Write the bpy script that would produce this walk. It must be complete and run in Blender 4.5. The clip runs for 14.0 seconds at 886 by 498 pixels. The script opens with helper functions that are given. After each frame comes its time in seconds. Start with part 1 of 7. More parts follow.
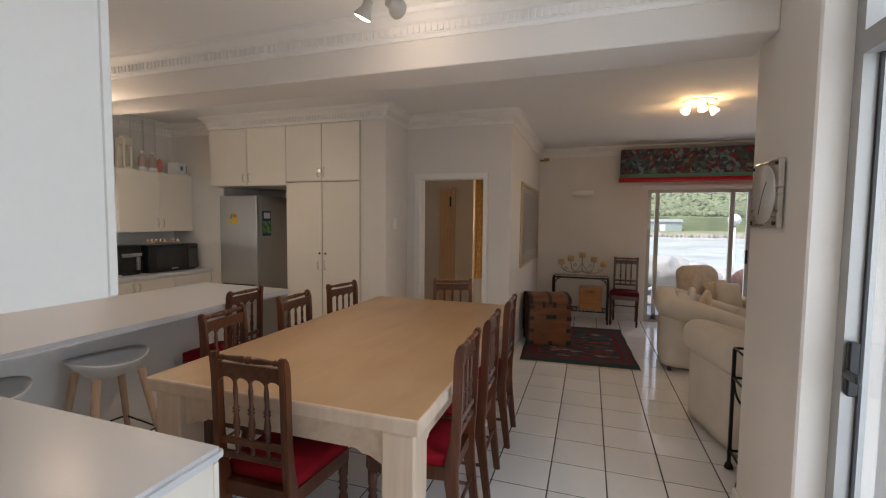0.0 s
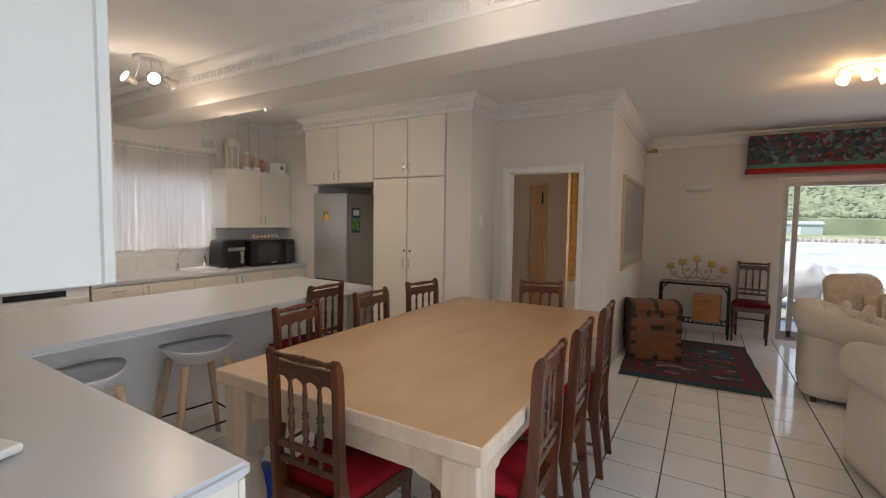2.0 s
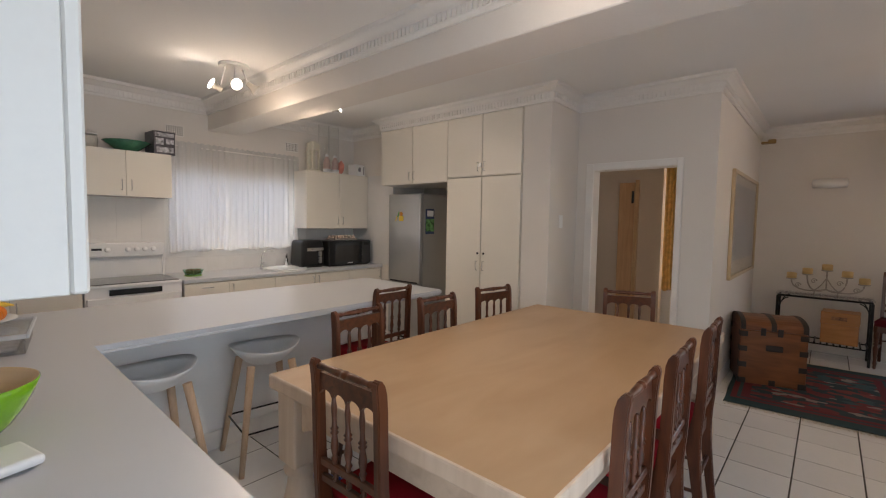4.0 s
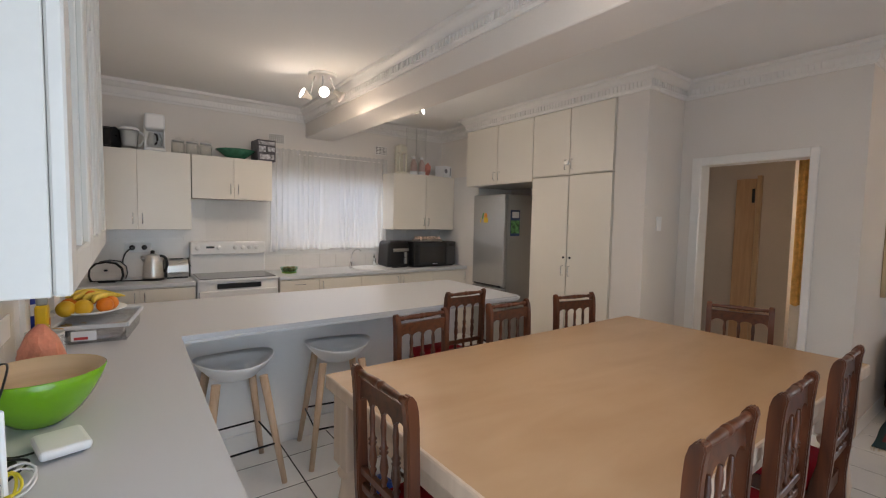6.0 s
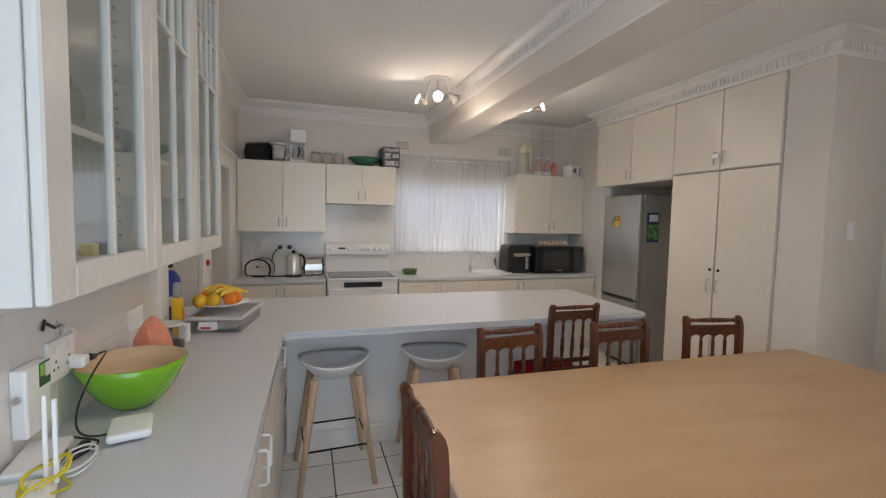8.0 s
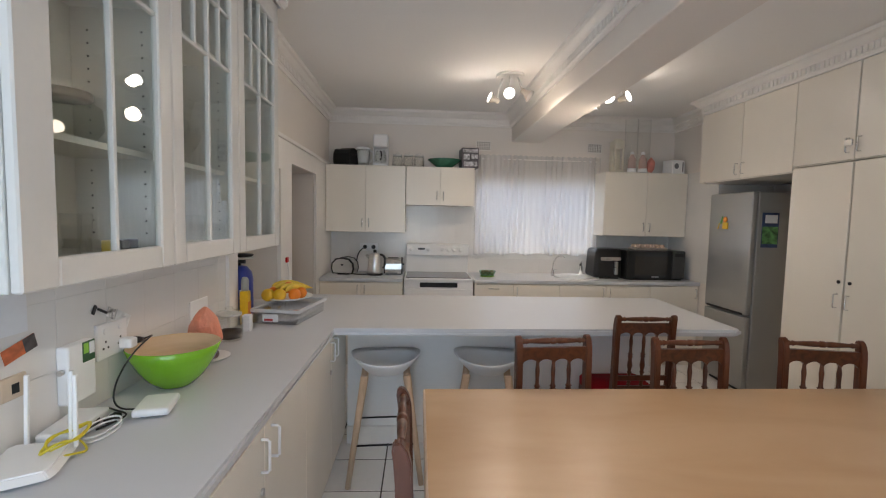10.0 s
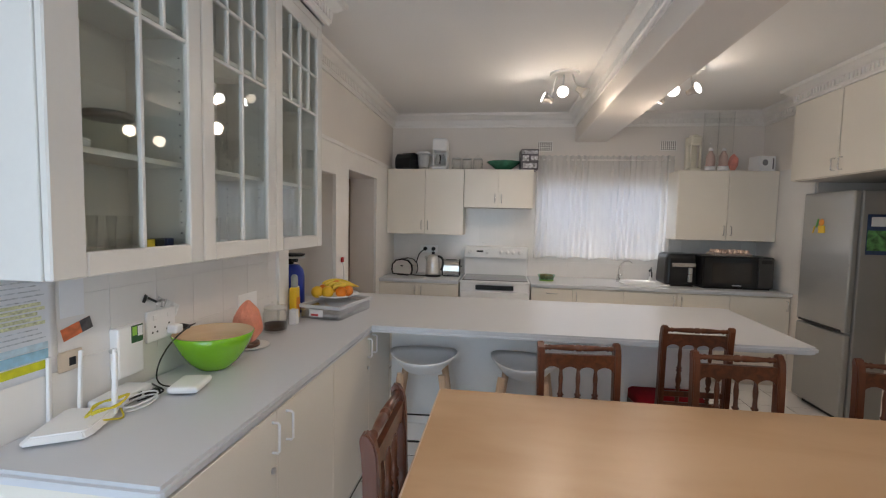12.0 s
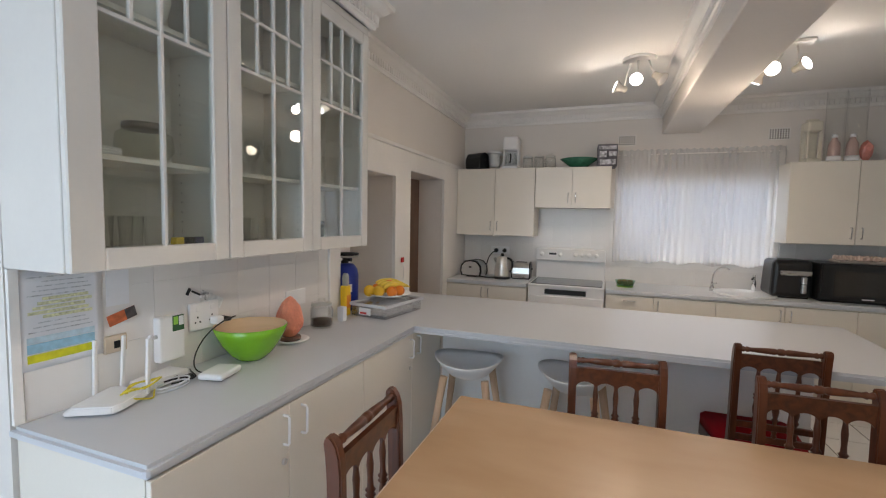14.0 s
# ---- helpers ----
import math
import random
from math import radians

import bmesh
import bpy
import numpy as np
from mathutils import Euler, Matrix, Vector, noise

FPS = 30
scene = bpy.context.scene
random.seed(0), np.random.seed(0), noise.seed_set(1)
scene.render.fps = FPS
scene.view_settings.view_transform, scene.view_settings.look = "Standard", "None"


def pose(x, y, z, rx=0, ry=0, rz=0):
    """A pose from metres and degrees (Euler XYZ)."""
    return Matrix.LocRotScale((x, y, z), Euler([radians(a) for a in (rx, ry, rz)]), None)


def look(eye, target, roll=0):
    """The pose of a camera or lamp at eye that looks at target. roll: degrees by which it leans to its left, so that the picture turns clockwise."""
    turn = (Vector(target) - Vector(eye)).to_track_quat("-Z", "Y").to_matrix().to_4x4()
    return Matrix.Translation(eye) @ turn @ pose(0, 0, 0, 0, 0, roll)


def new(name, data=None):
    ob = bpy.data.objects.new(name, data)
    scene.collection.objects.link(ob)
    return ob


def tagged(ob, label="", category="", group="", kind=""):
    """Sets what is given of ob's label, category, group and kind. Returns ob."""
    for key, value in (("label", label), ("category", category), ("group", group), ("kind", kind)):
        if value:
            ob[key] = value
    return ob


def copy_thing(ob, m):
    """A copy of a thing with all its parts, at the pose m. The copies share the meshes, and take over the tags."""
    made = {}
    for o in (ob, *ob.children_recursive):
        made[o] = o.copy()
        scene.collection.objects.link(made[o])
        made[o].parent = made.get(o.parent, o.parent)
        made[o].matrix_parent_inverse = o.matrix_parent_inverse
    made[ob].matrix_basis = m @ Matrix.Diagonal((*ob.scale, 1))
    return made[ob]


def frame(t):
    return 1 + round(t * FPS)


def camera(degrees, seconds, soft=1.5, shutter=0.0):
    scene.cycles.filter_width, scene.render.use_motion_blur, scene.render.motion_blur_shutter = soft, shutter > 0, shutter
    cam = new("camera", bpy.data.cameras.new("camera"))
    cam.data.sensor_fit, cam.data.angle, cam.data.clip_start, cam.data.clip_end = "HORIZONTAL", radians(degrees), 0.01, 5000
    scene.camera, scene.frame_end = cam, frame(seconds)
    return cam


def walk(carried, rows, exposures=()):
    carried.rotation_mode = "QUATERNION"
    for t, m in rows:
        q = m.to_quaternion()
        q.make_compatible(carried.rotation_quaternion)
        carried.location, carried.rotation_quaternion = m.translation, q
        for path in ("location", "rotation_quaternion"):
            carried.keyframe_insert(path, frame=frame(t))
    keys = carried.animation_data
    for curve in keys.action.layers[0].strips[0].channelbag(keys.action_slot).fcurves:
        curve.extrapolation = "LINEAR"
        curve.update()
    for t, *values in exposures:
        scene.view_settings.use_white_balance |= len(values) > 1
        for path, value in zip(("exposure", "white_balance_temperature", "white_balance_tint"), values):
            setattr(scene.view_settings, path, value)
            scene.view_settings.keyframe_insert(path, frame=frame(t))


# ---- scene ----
cam = camera(90.4, 14.0, soft=1.15)
PATH = [
    (0, (0.252, 0.474, 1.519), (-0.378, 2.368, 1.393), 0.6),
    (0.5, (0.271, 0.519, 1.506), (-0.465, 2.374, 1.38), 0.6),
    (1, (0.266, 0.584, 1.49), (-0.584, 2.39, 1.361), 0.7),
    (1.5, (0.248, 0.671, 1.475), (-0.686, 2.436, 1.35), 0.8),
    (2, (0.226, 0.751, 1.475), (-0.792, 2.468, 1.349), 0.8),
    (2.5, (0.191, 0.821, 1.476), (-0.909, 2.486, 1.347), 0.9),
    (3, (0.157, 0.885, 1.474), (-1.018, 2.498, 1.347), 0.9),
    (5.5, (0.177, 1.131, 1.473), (-1.361, 2.404, 1.345), 1.1),
    (6, (0.187, 1.197, 1.481), (-1.43, 2.368, 1.353), 1.1),
    (6.5, (0.18, 1.278, 1.48), (-1.518, 2.328, 1.351), 1.1),
    (7, (0.171, 1.391, 1.504), (-1.614, 2.284, 1.369), 1.2),
    (7.5, (0.154, 1.452, 1.498), (-1.696, 2.201, 1.368), 1.2),
    (8, (0.165, 1.521, 1.508), (-1.741, 2.113, 1.374), 1.2),
    (10.5, (0.156, 1.916, 1.512), (-1.839, 1.941, 1.377), 1.2),
    (11, (0.127, 1.962, 1.513), (-1.868, 1.907, 1.38), 1.2),
    (11.5, (0.143, 2.042, 1.515), (-1.846, 1.891, 1.38), 1.2),
    (12, (0.172, 2.129, 1.514), (-1.805, 1.864, 1.381), 1.2),
    (12.5, (0.201, 2.2, 1.515), (-1.758, 1.819, 1.38), 1.2),
    (13, (0.176, 2.26, 1.508), (-1.759, 1.772, 1.371), 1.2),
    (13.5, (0.11, 2.348, 1.511), (-1.794, 1.752, 1.372), 1.2),
    (14, (0.035, 2.409, 1.515), (-1.837, 1.717, 1.379), 1.1),
]
walk(cam, [(t, look(eye, target, roll)) for t, eye, target, roll in PATH], [(0.0, 0.98, 6900, 14), (1.5, 1.17, 6800, 13), (3.0, 1.24, 6650, 13), (7.0, 1.34, 6300, 11), (14.0, 1.32, 6150, 10)])

# ---- light ----
world = bpy.data.worlds.new("sky")
scene.world = world
world.use_nodes = True
wn = world.node_tree.nodes
wl = world.node_tree.links
sky = wn.new("ShaderNodeTexSky")
sky.sky_type = "NISHITA"
sky.sun_disc = False
sky.sun_elevation = radians(55)
sky.sun_rotation = radians(219)
wl.new(sky.outputs["Color"], wn["Background"].inputs["Color"])
wn["Background"].inputs["Strength"].default_value = 0.15
scene.view_settings.exposure = 1.2


def lamp(name, kind, energy, m, color=(1, 1, 1), **kw):
    d = bpy.data.lights.new(name, kind)
    d.energy, d.color = energy, color
    for k, v in kw.items():
        if k == "size":
            d.size = v
        elif k == "size_y":
            d.shape = "RECTANGLE"
            d.size_y = v
        elif k == "angle":
            d.angle = v
        elif k == "spot":
            d.spot_size, d.spot_blend = v
        elif k == "radius":
            d.shadow_soft_size = v
    ob = new(name, d)
    ob.matrix_world = m
    return ob


lamp("sun", "SUN", 2.6, look((0, 0, 10), (4.4, 5.5, 0)), (1, 0.96, 0.9), angle=radians(12))
# daylight through the openings; the back room's opening is an added one
lamp("sky_light_sliding_door", "AREA", 8.5, look((2.6, 7.98, 1.2), (2.6, 0, 0.9)), (1, 0.935, 0.88), size=3.0, size_y=1.9)
lamp("sky_light_glass_door", "AREA", 12.0, look((1.30, 1.62, 1.3), (-3, 1.75, 1.0)), (0.74, 0.87, 1), size=1.6, size_y=2.4)
lamp("sky_light_kitchen_window", "AREA", 1.7, look((-4.995, 3.2, 1.53), (0, 3.2, 1.53)), (0.84, 0.91, 1), size=1.36, size_y=0.72)
lamp("sky_light_bedroom", "AREA", 8.0, look((-0.95, 7.06, 1.4), (-1.3, 5.5, 1.0)), (1, 0.93, 0.8), size=0.3, size_y=1.3)
# fill lamp in an unseen, added window opening behind the walk
lamp("sky_light_back_room", "AREA", 10, look((-0.4, -3.6, 1.5), (-0.2, 3, 1.4)), (1, 0.95, 0.90), size=2.0, size_y=1.4)
WARM = (1.0, 0.80, 0.61)

# ---- materials ----


def mat(name, color, rough=0.5, metal=0.0, var=0.06, scale=6.0, fine=60.0, bump=0.05, spec=0.5, per_object=0.0, coat=0.0, stretch=(1, 1, 1)):
    """A surface with slow and fine variation of its colour and a light relief."""
    m = bpy.data.materials.new(name)
    m.use_nodes = True
    n, l = m.node_tree.nodes, m.node_tree.links
    b = n["Principled BSDF"]
    b.inputs["Roughness"].default_value = rough
    b.inputs["Metallic"].default_value = metal
    b.inputs["Specular IOR Level"].default_value = spec
    b.inputs["Coat Weight"].default_value = coat
    tc = n.new("ShaderNodeTexCoord")
    mp = n.new("ShaderNodeMapping")
    mp.inputs["Scale"].default_value = stretch
    l.new(tc.outputs["Object"], mp.inputs["Vector"])
    a = n.new("ShaderNodeTexNoise")
    a.inputs["Scale"].default_value = scale
    a.inputs["Detail"].default_value = 4
    f = n.new("ShaderNodeTexNoise")
    f.inputs["Scale"].default_value = fine
    f.inputs["Detail"].default_value = 3
    l.new(mp.outputs["Vector"], a.inputs["Vector"])
    l.new(mp.outputs["Vector"], f.inputs["Vector"])
    mix = n.new("ShaderNodeMath")
    mix.operation = "MULTIPLY_ADD"
    mix.inputs[1].default_value = 0.35
    l.new(f.outputs["Fac"], mix.inputs[0])
    l.new(a.outputs["Fac"], mix.inputs[2])
    r = n.new("ShaderNodeMapRange")
    r.inputs["From Min"].default_value = 0.35
    r.inputs["From Max"].default_value = 1.0
    r.inputs["To Min"].default_value = 1 - var * 1.6
    r.inputs["To Max"].default_value = 1 + var * 1.6
    l.new(mix.outputs[0], r.inputs["Value"])
    val = r.outputs["Result"]
    if per_object:
        oi = n.new("ShaderNodeObjectInfo")
        pr = n.new("ShaderNodeMapRange")
        pr.inputs["To Min"].default_value = 1 - per_object
        pr.inputs["To Max"].default_value = 1 + per_object
        l.new(oi.outputs["Random"], pr.inputs["Value"])
        mm = n.new("ShaderNodeMath")
        mm.operation = "MULTIPLY"
        l.new(val, mm.inputs[0])
        l.new(pr.outputs["Result"], mm.inputs[1])
        val = mm.outputs[0]
    h = n.new("ShaderNodeVectorMath")
    h.operation = "SCALE"
    h.inputs[0].default_value = color
    l.new(val, h.inputs["Scale"])
    l.new(h.outputs["Vector"], b.inputs["Base Color"])
    rr = n.new("ShaderNodeMapRange")
    rr.inputs["To Min"].default_value = max(0.02, rough * 0.88)
    rr.inputs["To Max"].default_value = min(1, rough * 1.12)
    l.new(a.outputs["Fac"], rr.inputs["Value"])
    l.new(rr.outputs["Result"], b.inputs["Roughness"])
    if bump:
        bp = n.new("ShaderNodeBump")
        bp.inputs["Strength"].default_value = bump
        bp.inputs["Distance"].default_value = 0.004
        l.new(f.outputs["Fac"], bp.inputs["Height"])
        l.new(bp.outputs["Normal"], b.inputs["Normal"])
    return m


def wood(name, dark, light, rough=0.35, scale=3.0, stretch=(12, 12, 1), coat=0.2, per_object=0.06, relief=0.08):
    """Wood with grain along the axis whose stretch is smallest."""
    m = bpy.data.materials.new(name)
    m.use_nodes = True
    n, l = m.node_tree.nodes, m.node_tree.links
    b = n["Principled BSDF"]
    tc = n.new("ShaderNodeTexCoord")
    mp = n.new("ShaderNodeMapping")
    mp.inputs["Scale"].default_value = stretch
    l.new(tc.outputs["Object"], mp.inputs["Vector"])
    a = n.new("ShaderNodeTexNoise")
    a.inputs["Scale"].default_value = scale
    a.inputs["Detail"].default_value = 6
    a.inputs["Distortion"].default_value = 0.6
    l.new(mp.outputs["Vector"], a.inputs["Vector"])
    s = n.new("ShaderNodeTexNoise")
    s.inputs["Scale"].default_value = 2.5
    s.inputs["Detail"].default_value = 3
    l.new(tc.outputs["Object"], s.inputs["Vector"])
    ad = n.new("ShaderNodeMath")
    ad.operation = "MULTIPLY_ADD"
    ad.inputs[1].default_value = 0.45
    l.new(s.outputs["Fac"], ad.inputs[0])
    l.new(a.outputs["Fac"], ad.inputs[2])
    oi = n.new("ShaderNodeObjectInfo")
    a2 = n.new("ShaderNodeMath")
    a2.operation = "MULTIPLY_ADD"
    a2.inputs[1].default_value = per_object * 2
    l.new(oi.outputs["Random"], a2.inputs[0])
    l.new(ad.outputs[0], a2.inputs[2])
    c = n.new("ShaderNodeValToRGB")
    c.color_ramp.elements[0].position = 0.45
    c.color_ramp.elements[0].color = (*dark, 1)
    c.color_ramp.elements[1].position = 1.0
    c.color_ramp.elements[1].color = (*light, 1)
    l.new(a2.outputs[0], c.inputs["Fac"])
    l.new(c.outputs["Color"], b.inputs["Base Color"])
    b.inputs["Roughness"].default_value = rough
    b.inputs["Coat Weight"].default_value = coat
    b.inputs["Coat Roughness"].default_value = 0.25
    bp = n.new("ShaderNodeBump")
    bp.inputs["Strength"].default_value = relief
    bp.inputs["Distance"].default_value = 0.003
    l.new(a.outputs["Fac"], bp.inputs["Height"])
    l.new(bp.outputs["Normal"], b.inputs["Normal"])
    return m


def glass(name, tint=(1, 1, 1), rough=0.0, power=4.0, rim=0.6, base=0.05):
    """Thin clear glass: mostly lets light straight through, with a gloss on it."""
    m = bpy.data.materials.new(name)
    m.use_nodes = True
    n, l = m.node_tree.nodes, m.node_tree.links
    n.remove(n["Principled BSDF"])
    t = n.new("ShaderNodeBsdfTransparent")
    t.inputs["Color"].default_value = (*tint, 1)
    g = n.new("ShaderNodeBsdfGlossy")
    g.inputs["Roughness"].default_value = rough
    lw = n.new("ShaderNodeLayerWeight")
    pw = n.new("ShaderNodeMath")
    pw.operation = "POWER"
    pw.inputs[1].default_value = power
    ma = n.new("ShaderNodeMath")
    ma.operation = "MULTIPLY_ADD"
    ma.inputs[1].default_value = rim
    ma.inputs[2].default_value = base
    mx = n.new("ShaderNodeMixShader")
    l.new(lw.outputs["Facing"], pw.inputs[0])
    l.new(pw.outputs[0], ma.inputs[0])
    l.new(ma.outputs[0], mx.inputs["Fac"])
    l.new(t.outputs[0], mx.inputs[1])
    l.new(g.outputs[0], mx.inputs[2])
    l.new(mx.outputs[0], n["Material Output"].inputs["Surface"])
    return m


def glow(name, color, strength):
    m = bpy.data.materials.new(name)
    m.use_nodes = True
    b = m.node_tree.nodes["Principled BSDF"]
    b.inputs["Emission Color"].default_value = (*color, 1)
    b.inputs["Emission Strength"].default_value = strength
    b.inputs["Base Color"].default_value = (*color, 1)
    return m


M_WALL = mat("wall_paint", (0.77, 0.725, 0.675), 0.75, var=0.03, scale=1.2, fine=90, bump=0.08, spec=0.25)
M_CEIL = mat("ceiling_paint", (0.86, 0.845, 0.82), 0.8, var=0.02, scale=0.9, fine=70, bump=0.06, spec=0.2)
M_TRIM = mat("white_gloss_paint", (0.84, 0.815, 0.78), 0.35, var=0.03, scale=3, fine=40, bump=0.05)
M_CAB = mat("cream_cabinet_laminate", (0.82, 0.77, 0.68), 0.25, var=0.02, scale=2, fine=120, bump=0.03, per_object=0.015)
M_WHITECAB = mat("white_painted_wood", (0.70, 0.68, 0.64), 0.38, var=0.025, scale=4, fine=70, bump=0.05)
M_TOP = mat("white_speckled_laminate", (0.60, 0.61, 0.635), 0.30, var=0.006, scale=1.2, fine=45, bump=0.0)
M_TILE = mat("white_floor_tile", (0.82, 0.81, 0.795), 0.12, var=0.03, scale=3, fine=30, bump=0.015, per_object=0.03)
M_WTILE = mat("white_wall_tile", (0.80, 0.785, 0.765), 0.18, var=0.02, scale=4, fine=30, bump=0.01, per_object=0.015)
M_WGROUT = mat("pale_wall_grout", (0.68, 0.665, 0.65), 0.8, var=0.05)
M_SGROUT = mat("white_wall_grout", (0.80, 0.79, 0.77), 0.6, var=0.03)
M_BARWHITE = mat("bright_white_gloss", (0.90, 0.89, 0.87), 0.35, var=0.02, scale=3, fine=40, bump=0.04)
M_GROUT = mat("dark_grout", (0.055, 0.05, 0.045), 0.85, var=0.2, scale=8)
M_TABLE = wood("pale_limed_wood", (0.42, 0.255, 0.125), (0.53, 0.35, 0.20), 0.38, 1.6, (3.2, 0.9, 3.2), 0.2, relief=0.015)
M_TABLELEG = wood("pale_limed_wood_legs", (0.54, 0.40, 0.29), (0.68, 0.54, 0.42), 0.42, 2.2, (9, 9, 0.8), 0.15)
M_CHAIR = wood("dark_imbuia_wood", (0.022, 0.006, 0.003), (0.125, 0.037, 0.014), 0.30, 3, (11, 11, 1.2), 0.12)
M_STOOL = wood("beech_wood", (0.50, 0.34, 0.22), (0.66, 0.48, 0.33), 0.45, 4, (14, 14, 1), 0.05)
M_RED = mat("red_velvet", (0.27, 0.006, 0.014), 0.85, var=0.2, scale=7, fine=200, bump=0.15, spec=0.15)
M_WHITEPL = mat("white_plastic", (0.86, 0.86, 0.86), 0.3, var=0.015, bump=0.01)
M_BLACKPL = mat("black_plastic", (0.012, 0.012, 0.013), 0.3, var=0.1, bump=0.03)
M_BLACKMT = mat("black_iron", (0.02, 0.02, 0.02), 0.45, 0.6, var=0.2, bump=0.1)
M_STEEL = mat("brushed_steel", (0.62, 0.61, 0.59), 0.28, 1.0, var=0.04, fine=160, bump=0.02, stretch=(1, 1, 8))
M_CHROME = mat("chrome", (0.78, 0.78, 0.78), 0.1, 1.0, var=0.02, bump=0)
M_ALU = mat("aluminium_frame", (0.42, 0.42, 0.41), 0.45, 0.6, var=0.04, bump=0.02)
M_FRIDGE = mat("silver_fridge_paint", (0.42, 0.42, 0.41), 0.33, 0.55, var=0.03, scale=2, fine=150, bump=0.02)
M_GLASS = glass("clear_glass")
M_PANE = glass("cabinet_pane_glass", (0.95, 0.98, 0.96), 0.0, 4.0, 0.6, 0.075)
M_WARE = glass("clear_glassware", (0.985, 0.99, 0.985), 0.02, 2.6, 0.7, 0.035)
M_APPL = mat("bright_brushed_steel", (0.80, 0.78, 0.75), 0.36, 0.9, var=0.05, fine=160, bump=0.02, stretch=(1, 1, 8))
M_GLASSG = glass("green_tint_glass", (0.75, 0.9, 0.82))
M_CREAM = mat("cream_upholstery", (0.70, 0.645, 0.56), 0.9, var=0.05, scale=5, fine=180, bump=0.25, spec=0.15)

# ---- building helpers ----


def box(bm, x0, y0, z0, x1, y1, z1, bevel=0.0, seg=1):
    r = bmesh.ops.create_cube(bm, size=1.0)
    vs = r["verts"]
    bmesh.ops.transform(bm, matrix=Matrix.Translation(((x0 + x1) / 2, (y0 + y1) / 2, (z0 + z1) / 2)) @ Matrix.Diagonal((abs(x1 - x0), abs(y1 - y0), abs(z1 - z0), 1)), verts=vs)
    if bevel:
        es = list({e for v in vs for e in v.link_edges})
        bmesh.ops.bevel(bm, geom=es, offset=bevel, segments=seg, profile=0.5, affect="EDGES")
    return bm


def lathe(bm, prof, seg=20, m=Matrix.Identity(4), close=True):
    """Turns (radius, height) pairs about z."""
    rings = []
    for r, z in prof:
        rings.append([bm.verts.new(m @ Vector((r * math.cos(2 * math.pi * i / seg), r * math.sin(2 * math.pi * i / seg), z))) for i in range(seg)])
    for a, b in zip(rings, rings[1:]):
        for i in range(seg):
            bm.faces.new((a[i], a[(i + 1) % seg], b[(i + 1) % seg], b[i])).smooth = True
    if close:
        for ring, flip in ((rings[0], True), (rings[-1], False)):
            bm.faces.new(list(reversed(ring)) if flip else ring)
    return bm


def rod(bm, p0, p1, r0, r1=None, seg=10):
    p0, p1 = Vector(p0), Vector(p1)
    d = p1 - p0
    m = Matrix.Translation(p0) @ d.to_track_quat("Z", "Y").to_matrix().to_4x4()
    return lathe(bm, [(r0, 0), (r0 if r1 is None else r1, d.length)], seg, m)


def tube(bm, pts, r, seg=8, closed=False):
    """A round bar along points."""
    pts = [Vector(p) for p in pts]
    rings = []
    n = len(pts)
    for i, p in enumerate(pts):
        a = pts[i - 1] if (i > 0 or closed) else p
        b = pts[(i + 1) % n] if (i < n - 1 or closed) else p
        d = (b - a).normalized()
        up = Vector((0, 0, 1)) if abs(d.z) < 0.95 else Vector((1, 0, 0))
        u = d.cross(up).normalized()
        w = u.cross(d)
        rings.append([bm.verts.new(p + r * (u * math.cos(2 * math.pi * k / seg) + w * math.sin(2 * math.pi * k / seg))) for k in range(seg)])
    pairs = list(zip(rings, rings[1:])) + ([(rings[-1], rings[0])] if closed else [])
    for a, b in pairs:
        for k in range(seg):
            bm.faces.new((a[k], a[(k + 1) % seg], b[(k + 1) % seg], b[k])).smooth = True
    if not closed:
        bm.faces.new(list(reversed(rings[0])))
        bm.faces.new(rings[-1])
    return bm


def plate(bm, outline, z0, z1, m=Matrix.Identity(4)):
    """A flat outline of (x, y) pairs given thickness from z0 to z1."""
    lo = [bm.verts.new(m @ Vector((x, y, z0))) for x, y in outline]
    hi = [bm.verts.new(m @ Vector((x, y, z1))) for x, y in outline]
    n = len(lo)
    bm.faces.new(list(reversed(lo)))
    bm.faces.new(hi)
    for i in range(n):
        bm.faces.new((lo[i], lo[(i + 1) % n], hi[(i + 1) % n], hi[i]))
    return bm


def bez(p0, p1, p2, p3, n=10):
    out = []
    for i in range(n + 1):
        t = i / n
        out.append(tuple((1 - t) ** 3 * a + 3 * (1 - t) ** 2 * t * b + 3 * (1 - t) * t * t * c + t ** 3 * d for a, b, c, d in zip(p0, p1, p2, p3)))
    return out


def finish(bm, name, material):
    bmesh.ops.recalc_face_normals(bm, faces=bm.faces)
    me = bpy.data.meshes.new(name)
    bm.to_mesh(me)
    bm.free()
    for m in material if isinstance(material, (list, tuple)) else [material]:
        me.materials.append(m)
    return me


def part(name, bm, material, parent, label="", m=None):
    ob = new(name, finish(bm, name, material))
    ob.parent = parent
    if m is not None:
        ob.matrix_local = m
    return tagged(ob, label=label)


def thing(name, label, category, m, group="", kind=""):
    ob = new(name)
    ob.empty_display_size = 0.1
    ob.matrix_world = m
    return tagged(ob, label, category, group, kind)


def solid(name, bm, material, label, category, m=Matrix.Identity(4), group="", kind=""):
    ob = new(name, finish(bm, name, material))
    ob.matrix_world = m
    return tagged(ob, label, category, group, kind)


def B(*a, **k):
    return box(bmesh.new(), *a, **k)


def structure(name, bm, material, label, category):
    return solid(name, bm, material, label, category, kind="structure")


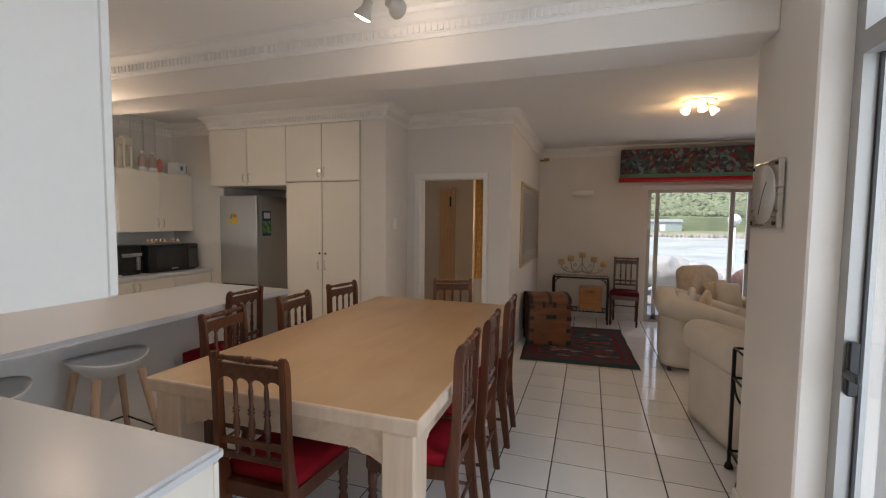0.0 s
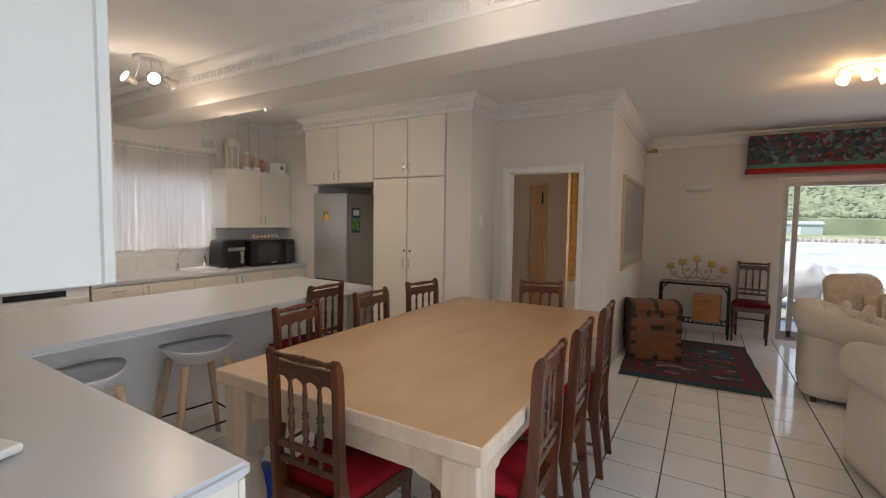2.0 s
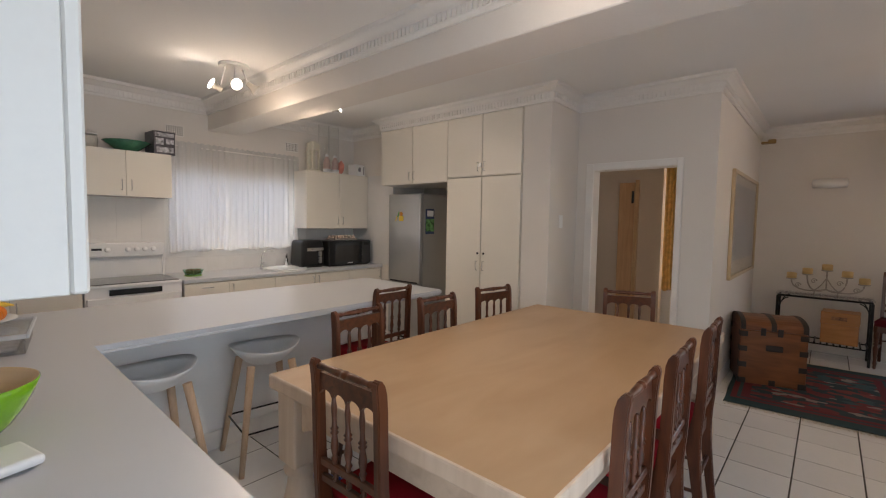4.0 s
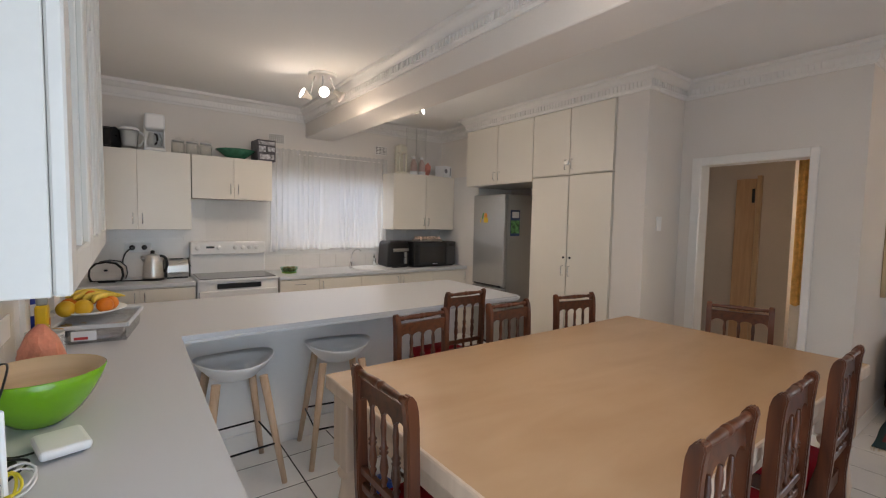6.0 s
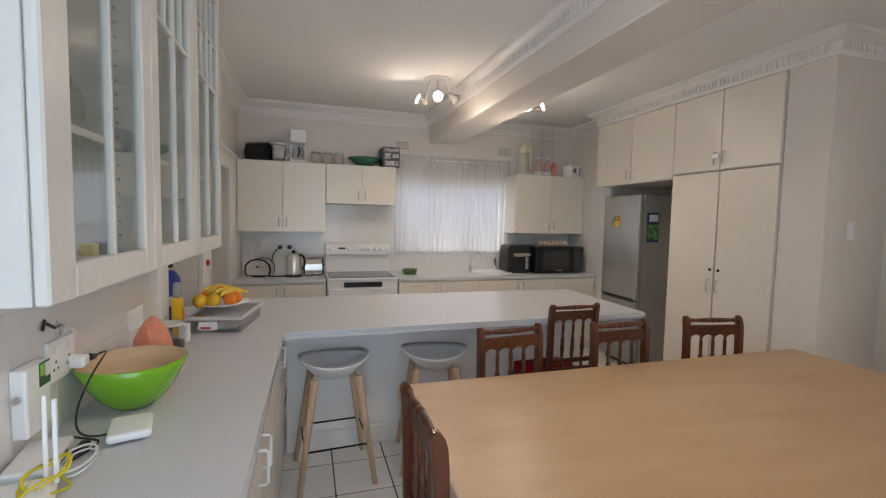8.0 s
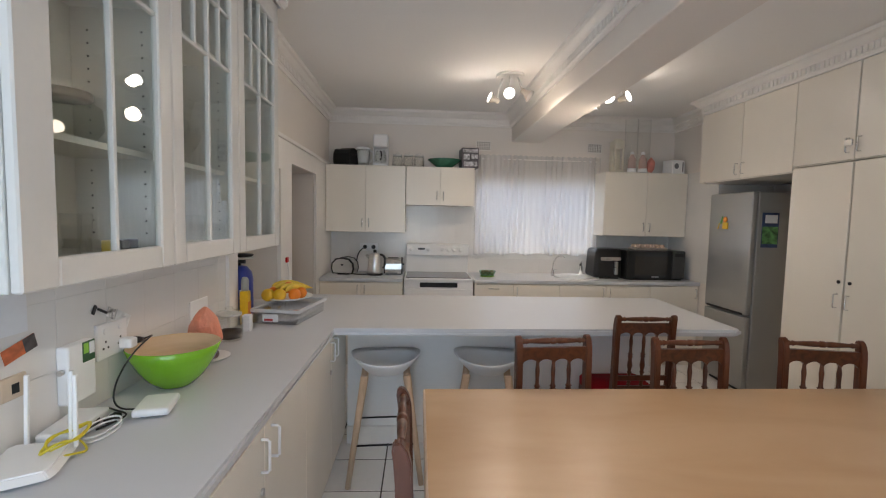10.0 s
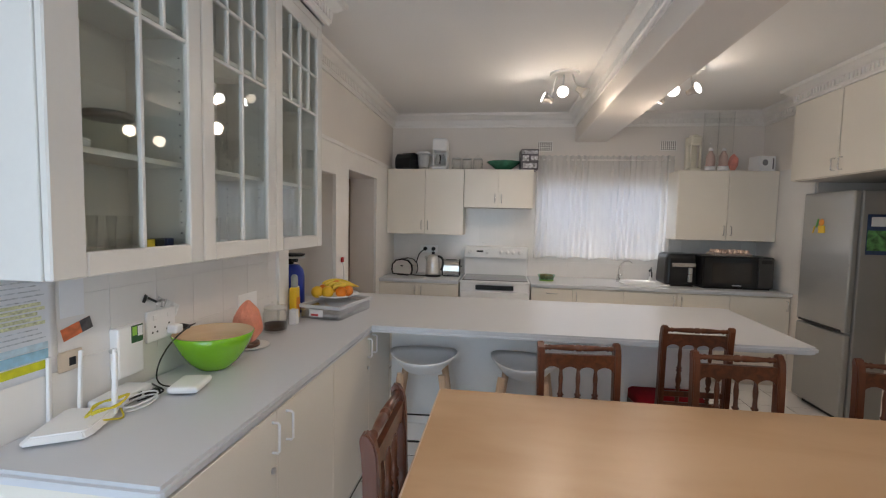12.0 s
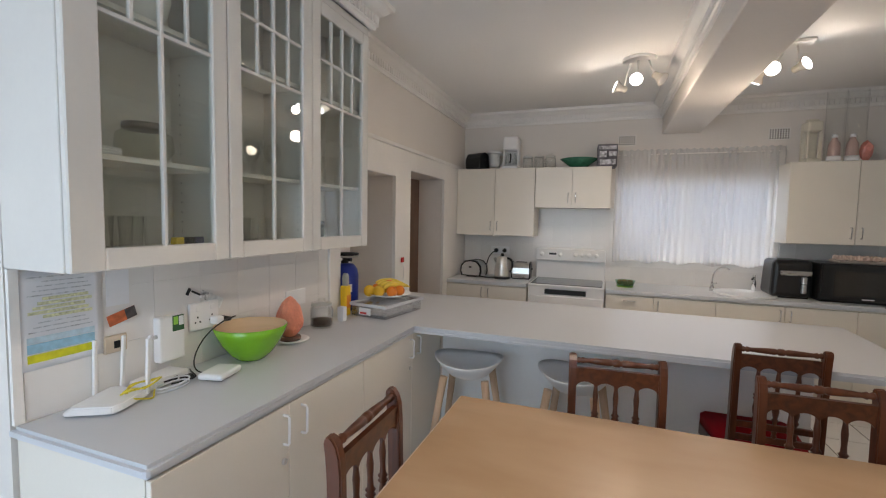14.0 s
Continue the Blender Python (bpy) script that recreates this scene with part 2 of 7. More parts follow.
def wall_x(x0, x1, y0, y1, z0, z1, holes):
    """A wall along x, from y0 to y1 thick, with holes (xa, xb, za, zb)."""
    bm = bmesh.new()
    xs = sorted({x0, x1, *[h[0] for h in holes], *[h[1] for h in holes]})
    for a, b in zip(xs, xs[1:]):
        cuts = sorted([(h[2], h[3]) for h in holes if h[0] <= a and h[1] >= b])
        z = z0
        for za, zb in cuts:
            if za > z:
                box(bm, a, y0, z, b, y1, za)
            z = zb
        if z < z1:
            box(bm, a, y0, z, b, y1, z1)
    return bm


def wall_y(y0, y1, x0, x1, z0, z1, holes):
    bm = wall_x(y0, y1, x0, x1, z0, z1, holes)
    for v in bm.verts:
        v.co = (v.co.y, v.co.x, v.co.z)
    return bm


# ---- structure ----
CEIL = 2.70
structure("floor", B(-5.2, -4.0, -0.15, 5.0, 9.6, -0.0025), M_GROUT, "dark grout bed under white floor tiles", "floor")
structure("ceiling", B(-5.2, -4.0, CEIL, 5.0, 8.05, CEIL + 0.12), M_CEIL, "smooth white painted ceiling", "ceiling")
structure("beam", B(-4.87, 2.89, 2.395, 1.04, 3.222, CEIL, bevel=0.006), M_WALL, "boxed ceiling beam painted cream", "beam")
structure("wall_west", wall_y(0.39, 5.35, -5.07, -4.87, 0, CEIL, [(2.50, 3.88, 1.15, 1.93)]), M_WALL, "cream painted kitchen wall with a window", "wall")
structure("wall_south", wall_x(-4.87, -0.68, 0.39, 0.84, 0, CEIL, [(-4.14, -3.33, 0, 1.91), (-3.055, -2.30, 0.90, 1.84)]), M_WALL, "cream painted wall with a doorway and a recess", "wall")
structure("wall_recess_back", B(-3.08, 0.42, 0.9, -2.28, 0.46, 1.86), M_TRIM, "white back of a wall recess", "wall")
structure("wall_passage_behind", B(-4.87, -0.7, 0, -3.0, -0.6, CEIL), M_WALL, "dim passage wall behind the kitchen", "wall")
structure("wall_kitchen_north", B(-4.87, 4.80, 0, -4.03, 5.35, CEIL), M_WALL, "cream painted wall at the end of the worktop", "wall")
structure("wall_alcove", B(-4.03, 5.35, 0, -1.75, 5.5, CEIL), M_WALL, "wall behind the fridge and cupboards", "wall")
structure("wall_pier", B(-2.035, 4.60, 0, -1.75, 5.35, CEIL, bevel=0.004), M_WALL, "cream painted pier beside the tall cupboards", "wall")
structure("wall_doorway", wall_x(-1.75, -0.555, 5.165, 5.30, 0, CEIL, [(-1.58, -0.85, 0, 1.985)]), M_WALL, "cream painted wall with a doorway", "wall")
structure("wall_picture", B(-0.70, 5.30, 0, -0.555, 7.85, CEIL), M_WALL, "cream painted wall with a framed picture", "wall")
structure("wall_north", wall_x(-0.70, 5.0, 7.85, 8.05, 0, CEIL, [(1.08, 4.3, 0, 2.03)]), M_WALL, "cream painted living room wall with sliding doors", "wall")
structure("wall_living_east", B(4.8, 3.0, 0, 5.0, 7.85, CEIL), M_WALL, "cream painted living room side wall", "wall")
structure("wall_living_south", B(1.04, 2.50, 0, 1.30, 3.145, CEIL, bevel=0.008), M_WALL, "cream painted stub wall carrying a clock", "wall")
structure("wall_living_south_return", B(1.30, 3.0, 0, 4.8, 3.145, CEIL), M_WALL, "cream painted living room wall", "wall")
structure("wall_east", wall_y(-4.0, 2.499, 1.15, 1.36, 0, CEIL, [(-0.3, 2.499, 0, 2.62)]), M_WALL, "white painted outer wall with a glazed door", "wall")
# unseen wall; its window opening is added for the back fill lamp
structure("wall_back", wall_x(-3.0, 1.15, -4.0, -3.8, 0, CEIL, [(-1.2, 0.4, 0.9, 2.1)]), M_WALL, "plain wall of the room behind", "wall")
structure("wall_back_west", B(-3.0, -3.8, 0, -2.9, 0.39, CEIL), M_WALL, "plain wall of the room behind", "wall")
# the room through the doorway
# the hall's dim warm light is put into this wall colour
M_HALLDIM = mat("dim_toned_hall_wall", (0.60, 0.48, 0.37), 0.75, var=0.05, scale=1.2, fine=90, bump=0.08, spec=0.25)
structure("wall_bedroom_west", B(-2.15, 5.30, 0, -2.03, 7.1, CEIL), M_HALLDIM, "hall wall with dim light in its colour", "wall")
structure("wall_hall", B(-2.03, 6.36, 0, -1.275, 6.46, CEIL), M_HALLDIM, "hall wall in a dimmed tone with a pine door", "wall")
structure("wall_hall_side", B(-1.50, 6.46, 0, -1.46, 7.1, CEIL), M_HALLDIM, "hall side wall in a dimmed tone", "wall")
structure("wall_hall_window", wall_x(-1.46, -0.70, 7.0, 7.1, 0, CEIL, [(-1.16, -0.78, 0.72, 2.1)]), M_HALLDIM, "hall wall in a dimmed tone with a window", "wall")


def sweep(path, side, prof):
    """Carries a (depth, height) outline along a wall line, mitred at its corners."""
    bm = bmesh.new()
    n = len(path)
    dirs = [(Vector(path[i + 1]) - Vector(path[i])).normalized() for i in range(n - 1)]
    rings = []
    for i, p in enumerate(path):
        d0 = dirs[max(0, i - 1)]
        d1 = dirs[min(n - 2, i)]
        n0 = Vector((-d0.y, d0.x)) * side
        n1 = Vector((-d1.y, d1.x)) * side
        mv = (n0 + n1)
        mv = mv / (1 + n0.dot(n1))
        rings.append([bm.verts.new((p[0] + mv.x * d, p[1] + mv.y * d, z)) for d, z in prof])
    for a, b in zip(rings, rings[1:]):
        for k in range(len(prof)):
            k2 = (k + 1) % len(prof)
            bm.faces.new((a[k], a[k2], b[k2], b[k]))
    bm.faces.new(rings[0])
    bm.faces.new(list(reversed(rings[-1])))
    return bm, dirs


CORNICE = [(0, 2.555), (0.014, 2.555), (0.018, 2.572), (0.026, 2.578), (0.03, 2.632), (0.048, 2.642), (0.075, 2.668), (0.092, 2.674), (0.096, 2.699), (0, 2.699)]


def cornice(name, path, side):
    bm, dirs = sweep(path, side, CORNICE)
    for p, q, d in zip(path, path[1:], dirs):
        length = (Vector(q) - Vector(p)).length
        nrm = Vector((-d.y, d.x)) * side
        for i in range(int(length / 0.036)):
            c = Vector(p) + d * (0.018 + i * 0.036) + nrm * 0.030
            hx = abs(d.x) * 0.010 + abs(nrm.x) * 0.007
            hy = abs(d.y) * 0.010 + abs(nrm.y) * 0.007
            box(bm, c.x - hx, c.y - hy, 2.583, c.x + hx, c.y + hy, 2.628)
    return structure(name, bm, M_TRIM, "white moulded plaster cornice with dentils", "cornice")


cornice("cornice_kitchen", [(1.04, 2.89), (-4.87, 2.89), (-4.87, 0.84), (-2.19, 0.84), (-2.19, 1.14), (-0.665, 1.14), (-0.665, 0.84)], 1)
cornice("cornice_living", [(-4.87, 3.222), (-4.87, 4.80), (-4.03, 4.80), (-4.03, 4.60), (-1.75, 4.60), (-1.75, 5.165), (-0.555, 5.165), (-0.555, 7.85), (4.8, 7.85)], -1)
BASE = [(0, 0), (0.014, 0), (0.014, 0.085), (0.008, 0.1), (0, 0.1)]
for nm, pth, sd in (("baseboard_living", [(-0.555, 5.165), (-0.555, 7.85), (1.02, 7.85)], -1), ("baseboard_stub", [(1.30, 3.145), (1.04, 3.145), (1.04, 2.5)], -1), ("baseboard_doorway", [(-1.75, 4.60), (-1.75, 5.165), (-1.66, 5.165)], -1)):
    structure(nm, sweep(pth, sd, BASE)[0], M_TRIM, "white painted skirting board", "baseboard")
# white boarding round the doorway and recess in the kitchen's south wall
structure("trim_recess", wall_x(-4.86, -2.19, 0.843, 0.868, 0.0, 2.06, [(-4.14, -3.33, 0, 1.91), (-3.055, -2.30, 0.90, 1.84)]), M_TRIM, "white boarding round a doorway and recess", "trim")
structure("trim_recess_ledge", B(-4.86, 0.843, 2.06, -2.19, 0.885, 2.09, bevel=0.005), M_TRIM, "white ledge above the boarding", "trim")
# doorway frame
fr = bmesh.new()
box(fr, -1.65, 5.14, 0, -1.58, 5.164, 2.05, bevel=0.004)
box(fr, -0.85, 5.14, 0, -0.80, 5.164, 2.05, bevel=0.004)
box(fr, -1.58, 5.14, 1.985, -0.85, 5.164, 2.05, bevel=0.004)
structure("trim_doorway", fr, M_TRIM, "white painted door frame with no door", "door frame")

# ---- dining table and chairs ----


def dining_table():
    x0, x1, y0, y1, h = -1.617, -0.30, 1.885, 4.19, 0.81
    cx, cy = (x0 + x1) / 2, (y0 + y1) / 2
    t = thing("dining_table", "large pale limed wood dining table with turned legs", "table", pose(cx, cy, 0))
    hx, hy = (x1 - x0) / 2, (y1 - y0) / 2
    bm = B(-hx, -hy, h - 0.062, hx, hy, h, bevel=0.009, seg=2)
    for f in bm.faces:
        f.material_index = 0 if f.calc_center_median().z > h - 0.0005 else 1
    part("tabletop", bm, [M_TABLE, M_TABLELEG], t, "golden worn wooden tabletop with pale limed edges")
    part("top_moulding", B(-hx + 0.03, -hy + 0.03, h - 0.072, hx - 0.03, hy - 0.03, h - 0.0625, bevel=0.003), M_TABLELEG, t)
    ax, ay = hx - 0.075, hy - 0.075

    def apron(length):
        """A straight rail with scalloped brackets at its ends, along x."""
        out = [(-length / 2, 0), (length / 2, 0), (length / 2, -0.17)]
        out += [(length / 2 - 0.05, -0.17), (length / 2 - 0.07, -0.145), (length / 2 - 0.10, -0.15), (length / 2 - 0.15, -0.125), (length / 2 - 0.19, -0.12), (length / 2 - 0.21, -0.105)]
        out += [(-x, y) for x, y in reversed(out[3:])]
        out += [(-length / 2, -0.17)]
        return plate(bmesh.new(), out, -0.012, 0.012)
    for s in (-1, 1):
        part("apron", apron(2 * ax), M_TABLELEG, t, m=pose(0, s * ay, h - 0.0725, 90, 0, 0))
        part("apron", apron(2 * ay), M_TABLELEG, t, m=pose(s * ax, 0, h - 0.0725, 90, 0, 90))
    prof = [(0.035, 0), (0.062, 0.01), (0.066, 0.03), (0.05, 0.05), (0.046, 0.065), (0.06, 0.09), (0.075, 0.14), (0.078, 0.2), (0.068, 0.27), (0.056, 0.33), (0.052, 0.37), (0.066, 0.385), (0.07, 0.40), (0.055, 0.415), (0.06, 0.43)]
    for sx in (-1, 1):
        for sy in (-1, 1):
            bm = lathe(bmesh.new(), prof, 28)
            box(bm, -0.068, -0.068, 0.43, 0.068, 0.068, h - 0.0725, bevel=0.01, seg=2)
            part("leg", bm, M_TABLELEG, t, m=pose(sx * (ax - 0.02), sy * (ay - 0.02), 0))
    return t


dining_table()


def spindle(bm, p0, p1, r=0.011):
    p0, p1 = Vector(p0), Vector(p1)
    d = p1 - p0
    L = d.length
    m = Matrix.Translation(p0) @ d.to_track_quat("Z", "Y").to_matrix().to_4x4()
    prof = [(0.6, 0), (0.75, 0.06), (1.15, 0.10), (0.7, 0.14), (1.0, 0.19), (1.25, 0.27), (1.0, 0.36), (0.8, 0.44), (1.3, 0.47), (0.8, 0.50), (1.3, 0.53), (0.8, 0.56), (0.7, 0.66), (0.9, 0.82), (0.65, 0.93), (0.6, 1.0)]
    return lathe(bm, [(r * a, b * L) for a, b in prof], 12, m)


def dining_chair():
    """Faces +y; its top rail stands over the origin."""
    H = 1.0
    c = thing("dining_chair", "dark turned-wood dining chair with a red velvet seat", "chair", pose(0, 0, 0), group="carved dining chairs")
    w = 0.161
    # back posts lean back above the seat and splay back below it
    line = [(-0.03, 0.0, 0.016), (-0.012, 0.14, 0.018), (0.006, 0.28, 0.021), (0.018, 0.38, 0.026), (0.020, 0.44, 0.027), (0.014, 0.50, 0.024), (0.004, 0.57, 0.020), (-0.002, 0.66, 0.018), (-0.005, 0.78, 0.0175), (-0.008, 0.90, 0.0175), (-0.012, 0.95, 0.0175), (-0.018, 0.978, 0.016), (-0.022, H - 0.006, 0.010), (-0.022, H, 0.004)]
    for s in (-1, 1):
        bm = bmesh.new()
        rings = []
        for y, z, hy in line:
            hx, hy = 0.0145, hy * 1.18
            rings.append([bm.verts.new((s * w + a * hx, y + b * hy, z)) for a, b in ((-1, -1), (1, -1), (1, 1), (-1, 1))])
        for a, b in zip(rings, rings[1:]):
            for k in range(4):
                bm.faces.new((a[k], a[(k + 1) % 4], b[(k + 1) % 4], b[k]))
        bm.faces.new(rings[0])
        bm.faces.new(rings[-1])
        bmesh.ops.recalc_face_normals(bm, faces=bm.faces)
        bmesh.ops.bevel(bm, geom=[e for e in bm.edges if e.calc_face_angle(0) > 0.5], offset=0.004, segments=2, affect="EDGES")
        part("back_post", bm, M_CHAIR, c)
    # top rail, turned
    m = pose(-w + 0.012, -0.016, H - 0.025, 0, 90, 0)
    L = 2 * w - 0.024
    prof = [(0.008, 0), (0.013, 0.03), (0.009, 0.06), (0.013, 0.08), (0.009, 0.12), (0.012, 0.25), (0.014, 0.42), (0.010, 0.45), (0.015, 0.47), (0.015, 0.53), (0.010, 0.55), (0.014, 0.58), (0.012, 0.75), (0.009, 0.88), (0.013, 0.92), (0.009, 0.94), (0.013, 0.97), (0.008, 1.0)]
    part("top_rail", lathe(bmesh.new(), [(r, z * L) for r, z in prof], 12, m), M_CHAIR, c)
    # scalloped crest board
    top, bot = 0.075, 0.0
    out = [(-w + 0.014, top), (-w + 0.014, 0.0)]
    for k in range(4):
        xa = -w + 0.014 + k * (2 * w - 0.028) / 4
        xb = xa + (2 * w - 0.028) / 4
        for i in range(1, 7):
            t = i / 7
            out.append((xa + (xb - xa) * t, 0.022 * math.sin(math.pi * t) ** 0.6))
        out.append((xb, 0.0 if k < 3 else 0.0))
    out += [(w - 0.014, top)]
    part("crest_board", plate(bmesh.new(), out, -0.008, 0.008), M_CHAIR, c, m=pose(0, -0.007, 0.876, 87, 0, 0))
    # lower rails and spindles
    for z, y in ((0.635, -0.001), (0.575, 0.003)):
        part("back_rail", B(-w + 0.014, y - 0.009, z - 0.014, w - 0.014, y + 0.009, z + 0.014, bevel=0.003), M_CHAIR, c)
    for k in (-1, 0, 1):
        x = k * 0.0735
        part("spindle", spindle(bmesh.new(), (x, -0.001, 0.645), (x, -0.007, 0.888), 0.0115), M_CHAIR, c)
        part("short_spindle", lathe(bmesh.new(), [(0.006, 0), (0.011, 0.012), (0.007, 0.02), (0.011, 0.03), (0.006, 0.04)], 10, pose(x, 0.001, 0.585)), M_CHAIR, c)
    # seat frame, cushion
    def seat_outline(fw, bw, d0, d1):
        return [(-bw, d0), (bw, d0), (fw, d1 - 0.03), (fw - 0.03, d1), (-fw + 0.03, d1), (-fw, d1 - 0.03)]
    bm = plate(bmesh.new(), seat_outline(0.205, 0.17, 0.012, 0.42), 0.395, 0.455)
    part("seat_frame", bm, M_CHAIR, c)
    bm = plate(bmesh.new(), seat_outline(0.202, 0.165, 0.050, 0.42), 0.456, 0.505)
    bmesh.ops.bevel(bm, geom=[e for e in bm.edges if e.calc_face_angle(0) > 0.3], offset=0.018, segments=3, affect="EDGES")
    for v in bm.verts:
        if v.co.z > 0.49:
            v.co.z += 0.012 * (1 - (v.co.x / 0.21) ** 2)
    for f in bm.faces:
        f.smooth = True
    part("seat", bm, M_RED, c, "dark red velvet cushion")
    fl = [(0.010, 0), (0.016, 0.02), (0.012, 0.035), (0.019, 0.06), (0.013, 0.09), (0.017, 0.15), (0.022, 0.22), (0.015, 0.25), (0.023, 0.265), (0.015, 0.28), (0.023, 0.295), (0.017, 0.31), (0.022, 0.33), (0.022, 0.394)]
    for s in (-1, 1):
        part("front_leg", lathe(bmesh.new(), fl, 14), M_CHAIR, c, m=pose(s * 0.178, 0.385, 0))
        part("side_stretcher", rod(bmesh.new(), (s * 0.161, 0.0, 0.19), (s * 0.178, 0.38, 0.19), 0.009), M_CHAIR, c)
    part("stretcher", rod(bmesh.new(), (-0.161, 0.0, 0.24), (0.161, 0.0, 0.24), 0.009), M_CHAIR, c)
    return c


chair = dining_chair()
chair.matrix_world = pose(-0.985, 1.838, 0, 0, 0, 1)
for x, y, a in ((-0.272, 2.40, 92), (-0.270, 2.91, 92), (-0.266, 3.50, 92), (-1.735, 2.47, -85), (-1.715, 3.09, -89), (-1.70, 3.70, -100), (-0.915, 4.27, 199)):
    copy_thing(chair, pose(x, y, 0, 0, 0, a))
tagged(copy_thing(chair, pose(-2.213, 3.13, 0, 0, 0, 91)), "dark turned-wood dining chair pushed against the breakfast bar")
wall_chair = copy_thing(chair, pose(0.80, 7.76, 0, 0, 0, 174))
tagged(wall_chair, "dark turned-wood chair with a maroon seat against the wall")
M_MAROON = mat("maroon_velvet", (0.10, 0.006, 0.012), 0.85, var=0.2, scale=7, fine=200, bump=0.15, spec=0.15)
for ob in wall_chair.children_recursive:
    if ob.type == "MESH" and ob.data.materials and ob.data.materials[0] == M_RED:
        ob.data = ob.data.copy()
        ob.data.materials[0] = M_MAROON


def bar_stool():
    s = thing("bar_stool", "white moulded bar stool on splayed beech legs", "stool", pose(0, 0, 0), group="bar stools")
    bm = bmesh.new()
    nr, na = 7, 32
    top = []
    for layer in (0, 1):
        grid = []
        for i in range(nr + 1):
            r = i / nr
            ring = []
            for k in range(na):
                a = 2 * math.pi * k / na
                x, y = 0.195 * r * math.cos(a), 0.205 * r * math.sin(a)
                rim = max(0.0, r - 0.45) / 0.55
                back = 0.5 - 0.5 * math.cos(a)
                side = abs(math.sin(a))
                z = 0.622 + 0.012 * r * r + rim ** 1.3 * (0.050 + 0.006 * back + 0.028 * side ** 2.2)
                if layer:
                    z -= 0.010 + 0.024 * min(1.0, 2.2 * (1 - r))
                    x *= 0.99
                    y *= 0.99
                ring.append(bm.verts.new((x, y, z)))
            grid.append(ring)
        top.append(grid)
    for layer, grid in enumerate(top):
        for a, b in zip(grid, grid[1:]):
            for k in range(na):
                f = (a[k], a[(k + 1) % na], b[(k + 1) % na], b[k])
                bm.faces.new(f).smooth = True
    a, b = top[0][-1], top[1][-1]
    for k in range(na):
        bm.faces.new((a[k], a[(k + 1) % na], b[(k + 1) % na], b[k])).smooth = True
    bmesh.ops.remove_doubles(bm, verts=bm.verts, dist=0.0004)
    part("seat", bm, M_WHITEPL, s, "white moulded plastic seat")
    for sx in (-1, 1):
        for sy in (-1, 1):
            part("leg", rod(bmesh.new(), (sx * 0.20, sy * 0.205, 0), (sx * 0.115, sy * 0.12, 0.607), 0.015, 0.023, 14), M_STOOL, s, "round beech leg")
    q = 0.175
    part("footrest", tube(bmesh.new(), [(-q, -q, 0.23), (q, -q, 0.23), (q, q, 0.23), (-q, q, 0.23)], 0.006, 8, True), M_BLACKMT, s, "black metal footrest")
    return s


st = bar_stool()
st.matrix_world = pose(-2.43, 1.675, 0, 0, 0, 184)
copy_thing(st, pose(-2.44, 2.285, 0, 0, 0, 172))

# ---- kitchen ----


def handle(parent, w, m, material=M_CHROME):
    """A small D handle, upright along z, standing off the face along -y of its own frame."""
    bm = tube(bmesh.new(), [(0, 0, -w), (0, -0.02, -w), (0, -0.026, -w + 0.006), (0, -0.026, w - 0.006), (0, -0.02, w), (0, 0, w)], 0.0045, 8)
    return part("handle", bm, material, parent, m=m)


def cupboard(name, label, x0, x1, depth, z0, z1, doors, m, handles="inner", hz=None, gap=0.003, kick=0.0, material=M_CAB, split=None):
    """A cupboard whose fronts face -y of its own frame at y = 0, with a door per (xa, xb, za, zb, hinge)."""
    c = thing(name, label, "cupboard", m)
    for xa, xb in ((x0, split[0]), (split[1], x1)) if split else ((x0, x1),):
        part("body", B(xa, 0.002, z0 + kick, xb, depth, z1, bevel=0.0015), material, c)
    if kick:
        part("kickboard", B(x0, 0.05, z0, x1, depth, z0 + kick - 0.001), material, c)
    for xa, xb, za, zb, hs, hzz in doors:
        d = part("door", B(xa + gap / 2, -0.018, za + gap / 2, xb - gap / 2, 0.0, zb - gap / 2, bevel=0.002), material, c)
        if hs:
            hx = xb - 0.035 if hs > 0 else xa + 0.035
            handle(d, 0.045, pose(hx, -0.018, hzz), M_CHROME)
    return c


EAST = pose(-4.55, 0, 0, 0, 0, 90)   # fronts face +x; own x runs along +y


def wall_unit(label, y0, y1, ym, z0, z1):
    return cupboard("wall_cupboard", label, y0, y1, 0.31, z0, z1, [(y0, ym, z0, z1, 1, z0 + 0.10), (ym, y1, z0, z1, -1, z0 + 0.10)], EAST)


wall_unit("cream laminate wall cupboard with two doors", 0.872, 1.707, 1.291, 1.352, 2.055)
wall_unit("short cream wall cupboard above the stove", 1.712, 2.436, 2.075, 1.650, 2.055)
wall_unit("cream laminate wall cupboard above the microwave", 3.858, 4.78, 4.33, 1.362, 2.055)

BASE_M = pose(-4.27, 0, 0, 0, 0, 90)
cupboard("base_cupboard", "cream base cupboard below the worktop corner", 0.872, 1.70, 0.598, 0, 0.862, [(0.872, 1.285, 0.10, 0.855, 1, 0.78), (1.285, 1.70, 0.10, 0.855, -1, 0.78)], BASE_M, kick=0.1)
for a, b, s in ((2.43, 2.83, 0), (2.83, 3.31, -1), (3.31, 3.80, 1), (3.80, 4.27, -1), (4.27, 4.79, 1)):
    c = cupboard("base_cupboard", "cream base cupboard below the sink worktop", a + 0.001, b - 0.001, 0.598, 0, 0.862, [(a, b, 0.10, 0.855, s, 0.78)], BASE_M, kick=0.1)
    if s == 0:
        part("drawer_handle", tube(bmesh.new(), [(2.58, 0, 0.81), (2.58, -0.04, 0.81), (2.68, -0.04, 0.81), (2.68, 0, 0.81)], 0.0045), M_CHROME, c)


